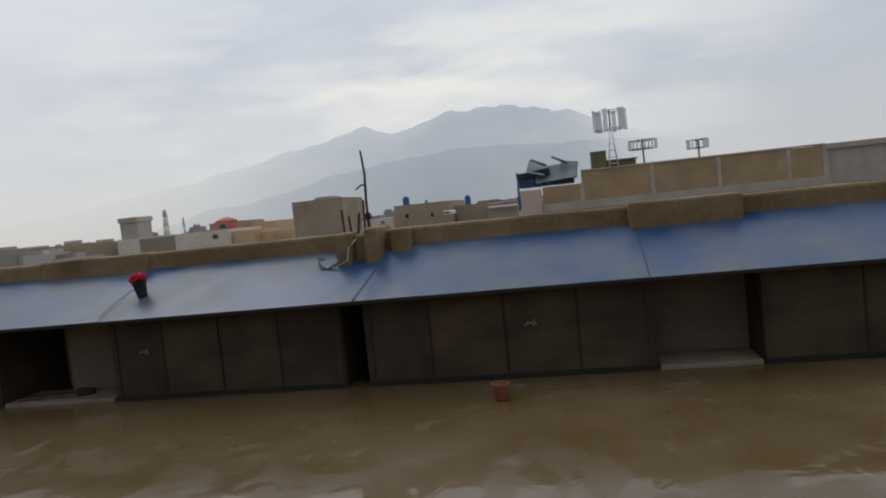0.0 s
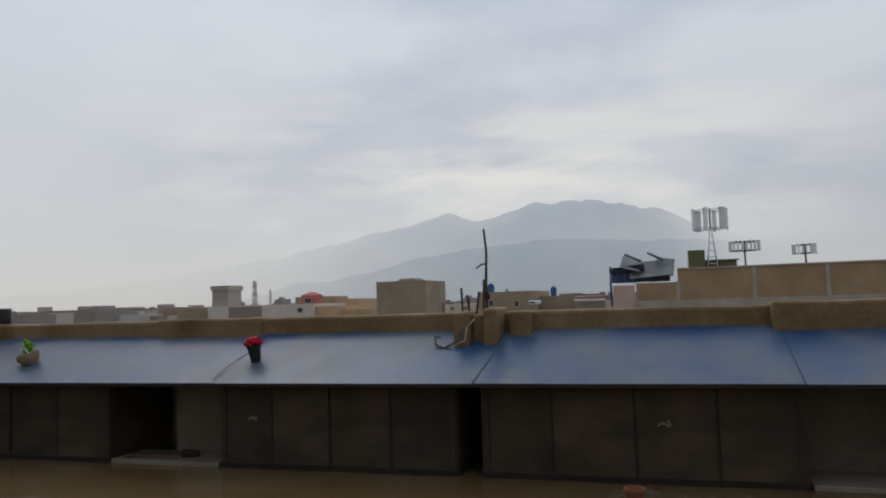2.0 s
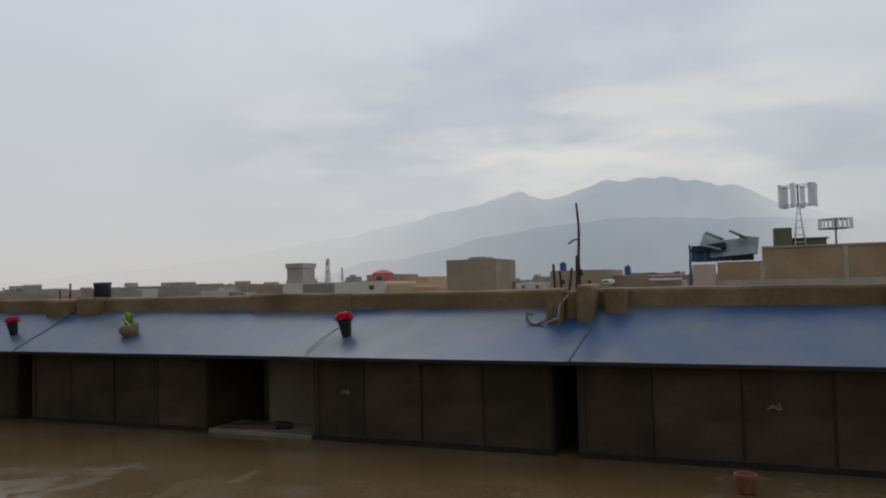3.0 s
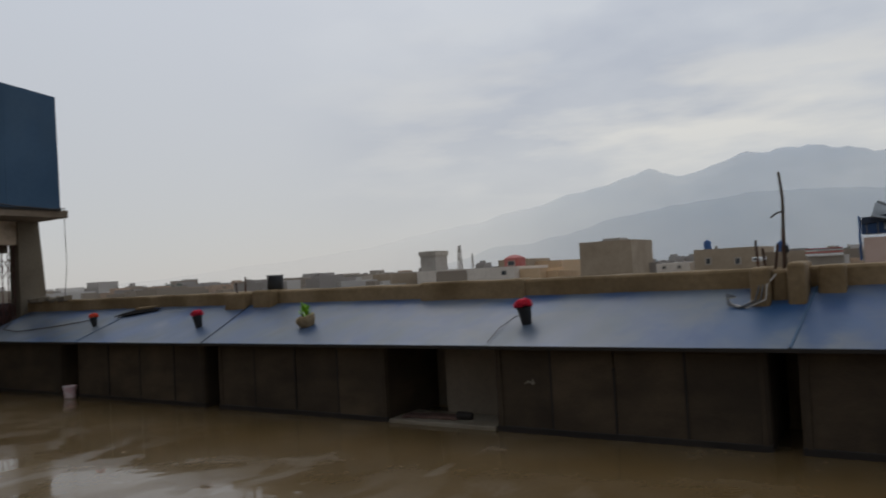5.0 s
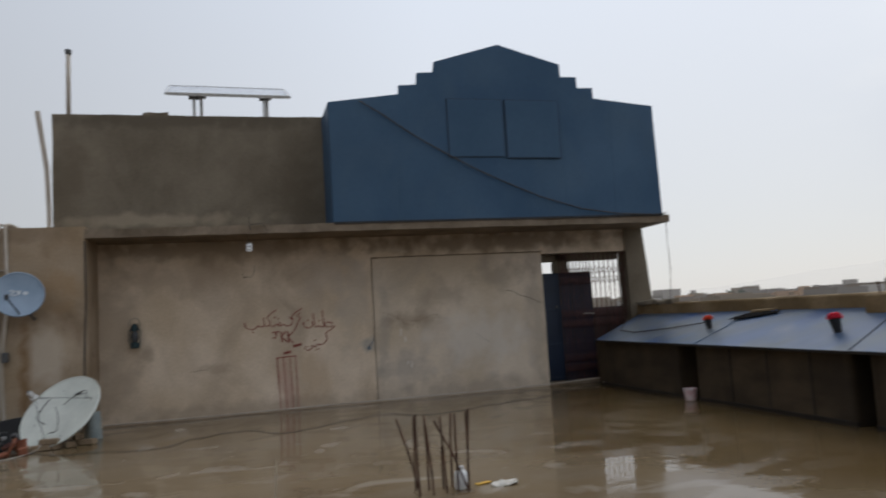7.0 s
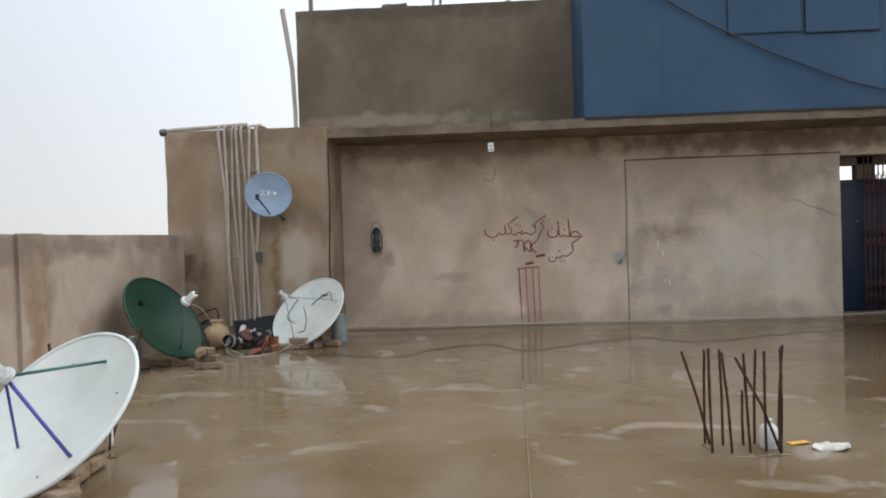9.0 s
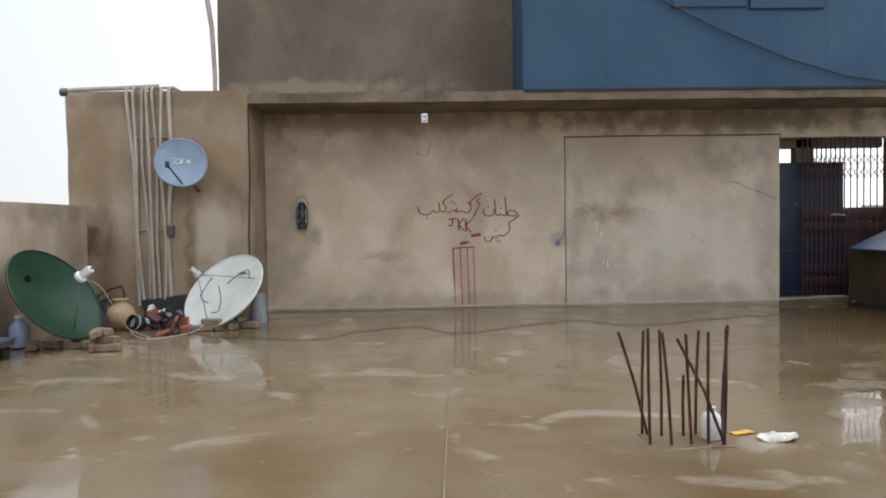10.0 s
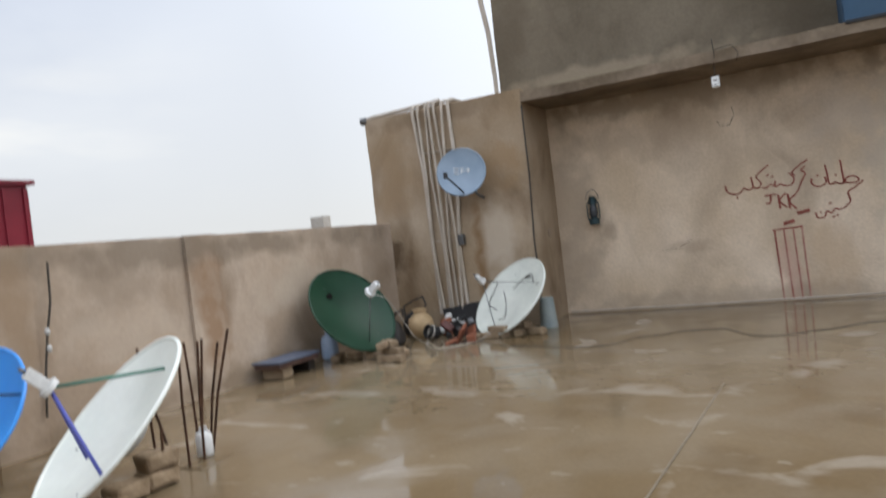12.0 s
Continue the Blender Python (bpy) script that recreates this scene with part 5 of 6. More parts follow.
# the wicket
brush((((431, 412), (470, 409), (523, 408)), ((437, 412), (440, 500), (441, 520))), M_PAINT, 0.011)
brush((((437, 412), (441, 520), (445, 630)), ((465, 411), (469, 520), (473, 630)), ((493, 410), (497, 520), (500, 629)), ((519, 409), (521, 520), (524, 629))), M_FADED, 0.010)

# ---- satellite dishes ----
def frame_of(centre, normal, spin=0.0):
    q = Vector(normal).normalized().to_track_quat("Z", "Y").to_matrix().to_4x4()
    return Matrix.Translation(centre) @ q @ pose(0, 0, 0, 0, 0, spin)


def dish(centre, normal, r, depth, material, label, group="satellite dishes"):
    """A reflector bowl with rolled rim, hub, back ring and bracket. Returns the thing; z is the axis, 0 the rim's plane."""
    d = thing("satellite_dish", (0, 0, 0), label, "satellite dish", group)
    d.matrix_basis = frame_of(centre, normal)
    n, rings = 48, 9
    bm = bmesh.new()
    def bowl(off):
        return [[bm.verts.new((r * k / rings * math.cos(6.28318 * i / n), r * k / rings * math.sin(6.28318 * i / n), depth * ((k / rings) ** 2 - 1) + off)) for i in range(n)] for k in range(1, rings + 1)]
    for rr, off in ((bowl(0), 0), (bowl(-0.012), 1)):
        c = bm.verts.new((0, 0, -depth - 0.012 * off))
        for i in range(n):
            f = bm.faces.new((c, rr[0][i], rr[0][(i + 1) % n]))
            f.smooth = True
            for q, w in zip(rr, rr[1:]):
                f = bm.faces.new((q[i], w[i], w[(i + 1) % n], q[(i + 1) % n]))
                f.smooth = True
    for v in bm.verts:
        v.co.z += 0.004 * noise.noise(v.co * 4)
    part("reflector", bm, material, d)
    bm = bmesh.new()
    tube(bm, [(r * math.cos(6.28318 * i / 48), r * math.sin(6.28318 * i / 48), -0.004) for i in range(49)], 0.013, 7)
    part("rim", bm, material, d)
    bm = bmesh.new()
    lathe(bm, [(0.2 * r, -depth - 0.012), (0.24 * r, -depth - 0.03), (0.2 * r, -depth - 0.07), (0.05, -depth - 0.08)], 18)
    part("back_mount", bm, M_BACKM, d)
    for k in range(4 if r > 0.4 else 0):
        a = 0.5 + k * 1.5708
        bm = bmesh.new()
        lathe(bm, [(0.007, 0), (0.007, 0.005), (0.004, 0.007)], 7, Matrix.Translation((0.72 * r * math.cos(a), 0.72 * r * math.sin(a), depth * (0.52 - 1) - 0.001)))
        part("bolt", bm, M_STEEL, d)
    return d


def feed(d, at, tip_mat, size=1.0, tilt=0.0):
    """A feed horn with its scalar ring, body and socket."""
    bm = bmesh.new()
    m = Matrix.Translation(at) @ pose(0, 0, 0, 180 + tilt, 0, 0)
    lathe(bm, [(0.028 * size, -0.02), (0.06 * size, -0.015), (0.06 * size, 0.015), (0.03 * size, 0.02), (0.026 * size, -0.06)][:4], 14, m)
    horn = part("feed_horn", bm, tip_mat, d, "weathered white feed horn")
    bm = bmesh.new()
    b2 = bmesh.new()
    box(b2, -0.03 * size, -0.035 * size, -0.15 * size, 0.03 * size, 0.035 * size, -0.02 * size, 0.008)
    b2.transform(m)
    merge(bm, b2)
    part("converter", bm, tip_mat, horn)
    bm = bmesh.new()
    lathe(bm, [(0.01, -0.19 * size), (0.012, -0.15 * size)], 8, m)
    part("socket", bm, M_STEEL, horn)


def on_bowl(r, depth, frac, ang):
    return (r * frac * math.cos(ang), r * frac * math.sin(ang), depth * (frac * frac - 1) + 0.004)


def bowl_pt(d, p, r, depth):
    q = d.matrix_basis.inverted() @ Vector(p)
    s = min(1.0, 0.93 * r / math.hypot(q.x, q.y))
    return (q.x * s, q.y * s, depth * ((math.hypot(q.x, q.y) * s / r) ** 2 - 1) + 0.004)


def strut(d, a, c, mat, r=0.009, label=""):
    bm = bmesh.new()
    tube(bm, [a, c], r, 6)
    part("strut", bm, mat, d, label)


def at_local(d, p):
    return d.matrix_basis.inverted() @ Vector(p)


# big white dish standing on bricks
big = dish((-6.75, -2.70, 0.426), (0.641, -0.299, 0.707), 0.572, 0.115, M_WHITE, "large white satellite dish propped on loose bricks")
f0 = Vector((0.0, 0.0, 0.36))
strut(big, bowl_pt(big, (-7.0, -2.49, 0.68), 0.572, 0.115), f0, M_STRUTG, 0.010, "green painted strut")
strut(big, bowl_pt(big, (-6.49, -2.44, 0.24), 0.572, 0.115), f0, M_STRUTB, 0.011, "violet-blue painted strut")
strut(big, bowl_pt(big, (-6.70, -2.93, 0.28), 0.572, 0.115), f0, M_STRUTB, 0.009, "dark blue strut")
feed(big, (0, 0, 0.36), M_LNB, 0.95)

# green dish leaning on the parapet
green = dish((-10.87, -3.84, 0.555), (0.187, 0.806, 0.562), 0.552, 0.11, M_GREEN, "dark green satellite dish leaning near the parapet")
gl = at_local(green, (-10.86, -3.58, 0.73))
strut(green, on_bowl(0.56, 0.11, 0.75, radians(-90)), gl, M_STEEL, 0.006)
bm = bmesh.new()
tube(bm, slack([at_local(green, q) for q in ((-10.86, -3.56, 0.72), (-10.95, -3.42, 0.62), (-11.05, -3.32, 0.38), (-11.15, -3.22, 0.14), (-11.35, -3.1, 0.02))]), 0.004, 6)
part("loose_wire", bm, M_CABLEW, green, "pale loose wire")
feed(green, gl, M_PAPER, 1.05)
bm = bmesh.new()
lathe(bm, [(0.05, 0), (0.048, 0.002), (0.03, 0.003)], 14, Matrix.Translation(on_bowl(0.56, 0.11, 0.55, radians(120))))
part("patch", bm, M_VOID, green, "dark round patch")

# white dish before the annex
white = dish((-12.20, -2.475, 0.445), (0.644, -0.393, 0.657), 0.551, 0.10, M_WHITE2, "worn white satellite dish standing on bricks by the wall")
wlp = at_local(white, (-12.05, -2.74, 0.66))
strut(white, on_bowl(0.545, 0.1, 0.8, radians(30)), wlp, M_STEEL, 0.004)
strut(white, on_bowl(0.545, 0.1, 0.8, radians(150)), wlp, M_STEEL, 0.004)
strut(white, on_bowl(0.545, 0.1, 0.8, radians(-90)), wlp, M_STEEL, 0.005)
feed(white, wlp, M_LNB, 0.8)
for k, pts in enumerate((((0.0, 0.1, 0.0), (0.12, 0.22, 0.02), (0.25, 0.3, 0.03), (0.3, 0.2, -0.02)), ((0.0, 0.0, 0.1), (0.1, -0.15, 0.05), (0.12, -0.3, 0.0), (0.0, -0.32, -0.02)), ((-0.05, 0.05, 0.2), (-0.2, 0.0, 0.1), (-0.25, -0.15, 0.05), (-0.12, -0.2, 0.0)))):
    bm = bmesh.new()
    tube(bm, slack(pts), 0.006, 5)
    part("loose_wire", bm, M_CABLE, white)
bm = bmesh.new()
b2 = bmesh.new()
box(b2, -0.085, -0.018, 0, 0.085, 0.018, 0.003)
b2.transform(Matrix.Translation(on_bowl(0.545, 0.1, 0.62, radians(70))) @ pose(0, 0, 0, -14, 6, 10))
merge(bm, b2)
part("maker_mark", bm, M_STEEL, white, "dark grey worn marking bar")
stand = thing("dish_stand", (-12.5, -2.12, 0), "grey-green tin can weight behind the dish", "tin can")
bm = bmesh.new()
lathe(bm, [(0.11, 0), (0.11, 0.02), (0.085, 0.36), (0.08, 0.37)], 14)
part("body", bm, M_CAN, stand)

# small dish on the wall
small = dish((-12.36, -3.0, 2.04), (0.92, 0.28, 0.22), 0.305, 0.045, M_GREYDISH, "small grey-blue satellite dish bracketed to the wall")
sl = at_local(small, (-12.02, -3.05, 1.98))
arm0 = at_local(small, (-12.33, -2.97, 1.76))
strut(small, arm0, sl, M_BLACK, 0.011, "black feed arm")
bm = bmesh.new()
boxm(bm, Matrix.Translation(sl), 0.05, 0.07, 0.06, 0.01)
part("converter", bm, M_BLACK, small)
bm = bmesh.new()
tube(bm, [at_local(small, (-12.45, -2.95, 1.95)), at_local(small, (-12.55, -2.9, 1.75)), at_local(small, (-12.74, -2.9, 1.7))], 0.02, 7)
part("wall_bracket", bm, M_STEEL, small)
LET = (((-0.11, 0.03), (-0.04, 0.03), (-0.11, -0.035), (-0.04, -0.035)), ((-0.01, -0.035), (-0.01, 0.03), (0.035, 0.03)), ((-0.01, 0.0), (0.03, 0.0)), ((0.055, 0.0), (0.115, 0.0)), ((0.085, 0.03), (0.085, -0.03)))
bm = bmesh.new()
for st in LET:
    q = []
    for a, c in st:
        p = at_local(small, (-12.31, -2.98 + a, 2.08 + c))
        q.append((p.x, p.y, 0.045 * ((p.x ** 2 + p.y ** 2) / 0.305 ** 2 - 1) + 0.004))
    tube(bm, q, 0.008, 5)
part("marking", bm, M_PAPER, small, "white hand-painted marking strokes")

# bright blue dish at the parapet
blue = dish((-6.61, -3.87, 0.47), (0.80, 0.12, 0.58), 0.48, 0.1, M_SKYBLUE, "bright sky-blue satellite dish beside the parapet")
strut(blue, on_bowl(0.5, 0.1, 0.9, radians(20)), (0, 0, 0.34), M_BLACK, 0.008)
strut(blue, on_bowl(0.5, 0.1, 0.9, radians(200)), (0, 0, 0.34), M_BLACK, 0.008)
feed(blue, (0, 0, 0.34), M_LNB)


# ---- loose bricks under the dishes ----
def brick_mesh(seed):
    bm = bmesh.new()
    box(bm, -0.115, -0.055, 0, 0.115, 0.055, 0.07, 0.014)
    worn(bm, 0.05, 0.012, 11 + seed)
    return mesh_of("brick", bm, M_BRICK)


BRICKS = [brick_mesh(k) for k in range(3)]
STONE = bmesh.new()
box(STONE, -0.115, -0.07, 0, 0.115, 0.07, 0.105, 0.022)
worn(STONE, 0.06, 0.022, 9)
STONE = mesh_of("stone", STONE, M_BRICK)
for x, y, z, a in ((-6.08, -2.46, 0, 8), (-6.74, -2.58, 0, 5), (-6.97, -2.6, 0, 1), (-6.98, -2.6, 0.1, -3), (-6.36, -2.44, 0, 62)):
    ob = tagged(new("stone", STONE), "rough tan stone block stacked under a dish", "stone", "stones under the white dish")
    ob.matrix_basis = pose(x, y, z, 0, 0, a)
BLIST = ((-6.56, -2.53, 0, 4, 0), (-10.86, -3.62, 0, 10, 0), (-10.76, -3.44, 0, 70, 0), (-10.62, -3.34, 0, 20, 0), (-10.56, -3.18, 0, 95, 0), (-10.70, -3.36, 0.072, 35, 0), (-10.62, -3.22, 0.072, 80, 0), (-10.70, -3.30, 0.144, 55, 0), (-10.58, -3.30, 0.144, 20, 14), (-10.95, -3.30, 0, 40, 0), (-10.84, -3.88, 0, 60, 0), (-10.72, -4.02, 0, 20, 0))
BLIST_WALL = ((-11.86, -2.62, 0, 90, 0), (-11.92, -2.48, 0, 30, 0), (-11.84, -2.52, 0.072, 80, 0), (-11.98, -2.30, 0, 10, 0), (-12.05, -2.12, 0, 70, 0), (-12.1, -2.25, 0.072, 25, 0), (-11.80, -2.78, 0, 15, 0),
         (-6.5, -4.0, 0, 20, 0), (-6.4, -3.72, 0, 75, 0), (-6.3, -3.5, 0, 30, 0))
for k, (x, y, z, a, t) in enumerate(BLIST + BLIST_WALL):
    ob = tagged(new("brick", BRICKS[k % 3]), "loose weathered tan clay brick under a dish", "brick", "loose bricks")
    ob.matrix_basis = pose(x, y, z, t, 0, a)

# ---- clutter in the corner ----
jug = thing("clay_jar", (-12.12, -3.70, 0.0), "round tan clay water jar in the corner", "jar")
bm = bmesh.new()
lathe(bm, [(0.09, 0), (0.17, 0.08), (0.205, 0.2), (0.18, 0.31), (0.1, 0.38), (0.09, 0.42), (0.115, 0.435), (0.115, 0.455), (0.09, 0.455), (0.075, 0.4)], 24, Matrix.Scale(0.82, 4))
part("body", bm, M_CLAYPOT, jug)
board = thing("black_board", (-12.6, -3.3, 0.0), "black warped board leaning on the wall", "board")
bm = bmesh.new()
boxm(bm, pose(0, 0, 0.0, 0, -14, 0) @ pose(0, 0, 0, 6, 0, 0), 0.03, 0.62, 0.34, 0.008)
worn(bm, 0.12, 0.02, 5)
part("panel", bm, M_BLACK, board)
kettle = thing("black_kettle", (-12.45, -3.98, 0.0), "sooty black kettle with a bent handle", "kettle")
bm = bmesh.new()
lathe(bm, [(0.12, 0), (0.15, 0.03), (0.16, 0.15), (0.12, 0.26), (0.06, 0.3), (0.02, 0.32)], 18)
part("body", bm, M_BLACK, kettle)
bm = bmesh.new()
tube(bm, [(0, -0.13, 0.24), (0, -0.14, 0.38), (0, 0.02, 0.46), (0, 0.16, 0.5), (0, 0.2, 0.4), (0, 0.14, 0.24)], 0.013, 6)
part("handle", bm, M_BLACK, kettle)
blackpot = thing("cooking_pot", (-11.9, -3.42, 0.0), "dented black cooking pot lying on its side", "pot")
bm = bmesh.new()
lathe(bm, [(0.06, -0.1), (0.1, -0.08), (0.115, 0.02), (0.1, 0.1), (0.11, 0.11), (0.09, 0.115), (0.08, 0.0)], 18, pose(0, 0, 0.12, 70, 0, 60))
part("body", bm, M_BLACK, blackpot)
bm = bmesh.new()
lathe(bm, [(0.116, 0.03), (0.119, 0.035), (0.119, 0.045), (0.114, 0.05)], 18, pose(0, 0, 0.12, 70, 0, 60))
part("band", bm, M_CABLEW, blackpot)
blackpot.scale = (0.8, 0.8, 0.8)
redpot = thing("broken_pot", (-11.66, -2.96, 0.0), "shards of a broken red clay pot", "pot")
for x, y, z, rx, ry, rz, w, d, hh in ((0, 0, 0, -28, 8, 10, 0.24, 0.035, 0.2), (-0.06, 0.16, 0, -12, -20, 60, 0.16, 0.03, 0.17), (0.1, -0.12, 0, -70, 0, 25, 0.2, 0.03, 0.16), (0.05, 0.2, 0, 10, 4, 20, 0.12, 0.1, 0.09)):
    bm = bmesh.new()
    boxm(bm, pose(x, y, z, rx, ry, rz), w, d, hh, 0.01)
    worn(bm, 0.06, 0.02, 8)
    part("shard", bm, M_TERRA, redpot)
rag = thing("scrap_heap", (-12.15, -3.16, 0.0), "heap of dark scraps, tins and rags", "scrap")
rnd = random.Random(11)
for k in range(26):
    bm = bmesh.new()
    boxm(bm, pose(rnd.uniform(-0.22, 0.22), rnd.uniform(-0.26, 0.24), rnd.uniform(0, 0.2), rnd.uniform(-40, 40), rnd.uniform(-40, 40), rnd.uniform(0, 180)), rnd.uniform(0.06, 0.2), rnd.uniform(0.04, 0.1), rnd.uniform(0.02, 0.07), 0.01)
    part("scrap", bm, (M_BLACK, M_PAPER, M_TERRA, M_LNB, M_STEEL, M_GATE, M_BLACK)[k % 7], rag)
sack = thing("dark_sack", (-11.35, -3.62, 0.0), "dark folded sack leaning beside the jar", "sack")
bm = bmesh.new()
lathe(bm, [(0.05, 0), (0.13, 0.05), (0.14, 0.16), (0.1, 0.28), (0.04, 0.36)], 14, pose(0, 0, 0, 12, -8, 0))
worn(bm, 0.08, 0.025, 7)
part("body", bm, M_DARK, sack)
bm = bmesh.new()
tube(bm, [(-0.05, -0.1, 0.3), (-0.03, 0.02, 0.42), (0.0, 0.13, 0.46), (0.02, 0.15, 0.38)], 0.014, 6)
part("strap", bm, M_DARK, sack)
bottle = thing("water_bottle", (-10.88, -4.24, 0.0), "large clear blue plastic water bottle", "bottle")
bm = bmesh.new()
lathe(bm, [(0.08, 0), (0.1, 0.015), (0.1, 0.2), (0.08, 0.25), (0.035, 0.29), (0.035, 0.31)], 18)
part("body", bm, M_LILAC, bottle)
bm = bmesh.new()
lathe(bm, [(0.04, 0.305), (0.042, 0.31), (0.042, 0.335), (0.03, 0.34)], 12)
part("cap", bm, M_PAPER, bottle)
bench = thing("low_table", (-9.98, -4.14, 0.0), "low weathered table with blue-grey top by the parapet", "table")
bm = bmesh.new()
box(bm, -0.36, -0.18, 0.17, 0.32, 0.18, 0.192, 0.006)
part("tabletop", bm, M_BLUEGREY, bench)
bm = bmesh.new()
box(bm, -0.34, -0.165, 0.12, 0.30, 0.165, 0.169, 0.004)
part("apron", bm, M_WOODT, bench)
for x0, x1 in ((-0.31, -0.2), (0.06, 0.22)):
    bm = bmesh.new()
    box(bm, x0, -0.14, 0, x1, 0.13, 0.119, 0.012)
    worn(bm, 0.08, 0.012, 9)
    part("support_block", bm, M_BRICK if x0 > 0 else M_DARK, bench, "rough block under the table top")
line = thing("hanging_rope", (-7.55, -4.31, 0.7), "frayed dark rope hanging on the parapet", "rope")
bm = bmesh.new()
tube(bm, [(-0.06, 0, 0.7), (-0.04, 0.01, 0.4), (0.02, 0.015, 0.15), (0.06, 0.01, -0.1), (0.1, 0.015, -0.45)], 0.009, 5)
part("strand", bm, M_CABLE, line)
for z in (0.18, 0.05, -0.2):
    bm = bmesh.new()
    lathe(bm, [(0.012, -0.025), (0.022, 0), (0.012, 0.025)], 8, Matrix.Translation((0.02, 0.02, z)))
    part("knot", bm, M_LNB, line)
tail = thing("pale_cable", (-11.3, -2.9, 0), "pale cable lying by the dishes", "cable")
bm = bmesh.new()
tube(bm, slack([(-11.9, -3.5, 0.008), (-11.5, -3.3, 0.012), (-11.25, -3.05, 0.006), (-11.45, -2.8, 0.006), (-11.7, -2.65, 0.03), (-11.95, -2.55, 0.15)]), 0.006, 5)
part("strand", local(bm, tail), M_CABLEW, tail)

# ---- column starter bars in the floor ----
def bars(rows, label):
    cx = sum(r[0] for r in rows) / len(rows)
    cy = sum(r[1] for r in rows) / len(rows)
    c = thing("starter_bars", (cx, cy, 0), label, "rebar", "column starter bars")
    for x, y, y2, z in rows:
        bm = bmesh.new()
        k = 0.012 * math.sin(40 * x + 17 * y)
        tube(bm, [(x - cx, y - cy, -0.02), (x - cx + k, y - cy + (y2 - y) * 0.45, z * 0.5), (x - cx, y2 - cy, z)], 0.0088, 7)
        part("rebar", bm, M_RUST, c)
    bm = bmesh.new()
    boxm(bm, pose(0, 0, -0.02, 0, 0, 3), 0.30, 0.44, 0.02, 0.006)
    worn(bm, 0.1, 0.012, 6)
    part("stub", bm, M_FLOOR, c)
    return c


bars(((-7.31, 1.28, 1.11, 0.60), (-7.33, 1.25, 1.26, 0.60), (-7.15, 1.24, 1.23, 0.64), (-7.29, 1.35, 1.34, 0.61), (-7.12, 1.35, 1.30, 0.62), (-7.27, 1.47, 1.47, 0.35), (-7.09, 1.64, 1.37, 0.59), (-7.12, 1.46, 1.43, 0.61),
      (-7.30, 1.55, 1.57, 0.60), (-7.11, 1.55, 1.55, 0.62), (-7.21, 1.66, 1.70, 0.64), (-7.09, 1.63, 1.64, 0.64)), "rusty reinforcing bars rising from the wet floor")
bars(((-7.28, -2.69, -2.67, 0.78), (-7.61, -2.95, -2.98, 0.73), (-7.42, -2.71, -2.65, 0.76), (-7.61, -2.93, -2.81, 0.75), (-7.55, -2.79, -2.61, 0.73), (-7.55, -2.77, -2.51, 0.81), (-7.25, -2.94, -3.00, 0.76), (-7.27, -2.80, -3.00, 0.55), (-6.99, -2.58, -2.56, 0.32)),
     "rusty reinforcing bars behind the white dish")
for x, y, h, lab in ((-7.2, 1.6, 0.155, "white plastic bottle among the starter bars"), (-7.5, -2.78, 0.16, "white plastic cup among the starter bars")):
    b = thing("plastic_bottle", (x, y, 0.004), lab, "bottle")
    bm = bmesh.new()
    lathe(bm, [(0.048, 0), (0.054, 0.008), (0.054, h - 0.035), (0.042, h - 0.012), (0.024, h), (0.024, h + 0.015)], 14)
    part("body", bm, M_PAPER, b)
    bm = bmesh.new()
    lathe(bm, [(0.027, h + 0.006), (0.027, h + 0.024), (0.02, h + 0.027)], 10)
    part("cap", bm, M_LNB, b)
bag = thing("plastic_bag", (-7.18, 1.97, 0), "crumpled white plastic bag on the wet floor", "bag")
bm = bmesh.new()
lathe(bm, [(0.12, 0), (0.13, 0.015), (0.11, 0.04), (0.06, 0.06), (0.01, 0.07)], 28, Matrix.Diagonal((0.5, 0.95, 0.55, 1)))
worn(bm, 0.025, 0.03, 17)
part("body", bm, M_BAG, bag)
wrap = thing("wrapper", (-7.3, 1.82, 0.0), "flat yellow wrapper on the wet floor", "wrapper")
bm = bmesh.new()
boxm(bm, pose(0, 0, 0, 0, 0, 12), 0.06, 0.13, 0.008, 0.003)
worn(bm, 0.03, 0.006, 20)
part("sheet", bm, M_YELLOW, wrap)

# pale expansion joint in the screed
single("floor_joint", (lambda b: (tube(b, [(-5.6, 0.04, 0.0), (-6.52, 0.08, 0.001), (-8.2, 0.16, 0.001), (-9.4, 0.21, -0.004)], 0.004, 5), b)[1])(bmesh.new()), M_SILL, "thin pale joint line in the screed", "joint", kind="structure")

# ---- neighbouring roofs ----
def house(x0, x1, y0, deep, ztop, material, label, windows=(), cap=True, zbase=-7.05, thick=0.22):
    h = thing("house", ((x0 + x1) / 2, y0, zbase), label, "house", "houses of the town")
    bm = bmesh.new()
    box(bm, x0, y0, zbase, x1, y0 + deep, ztop)
    part("wall", local(bm, h), material, h)
    if cap:
        o = 0.012 * (y0 ** 0.5) + 0.08
        bm = bmesh.new()
        box(bm, x0 - o, y0 - o, ztop - 0.01, x1 + o, y0 + deep + o, ztop + thick)
        part("roof", local(bm, h), M_FARCON, h)
    for wx, wz, ww, wh in windows:
        bm = bmesh.new()
        box(bm, wx - ww / 2, y0 - 0.06, wz, wx + ww / 2, y0 + 0.1, wz + wh)
        win = part("window", local(bm, h), M_FARCON, h)
        bm = bmesh.new()
        box(bm, wx - ww / 2 + 0.1, y0 - 0.07, wz + 0.1, wx + ww / 2 - 0.1, y0 - 0.05, wz + wh - 0.1)
        part("pane", local(bm, h), M_WINDOW, win)
    return h


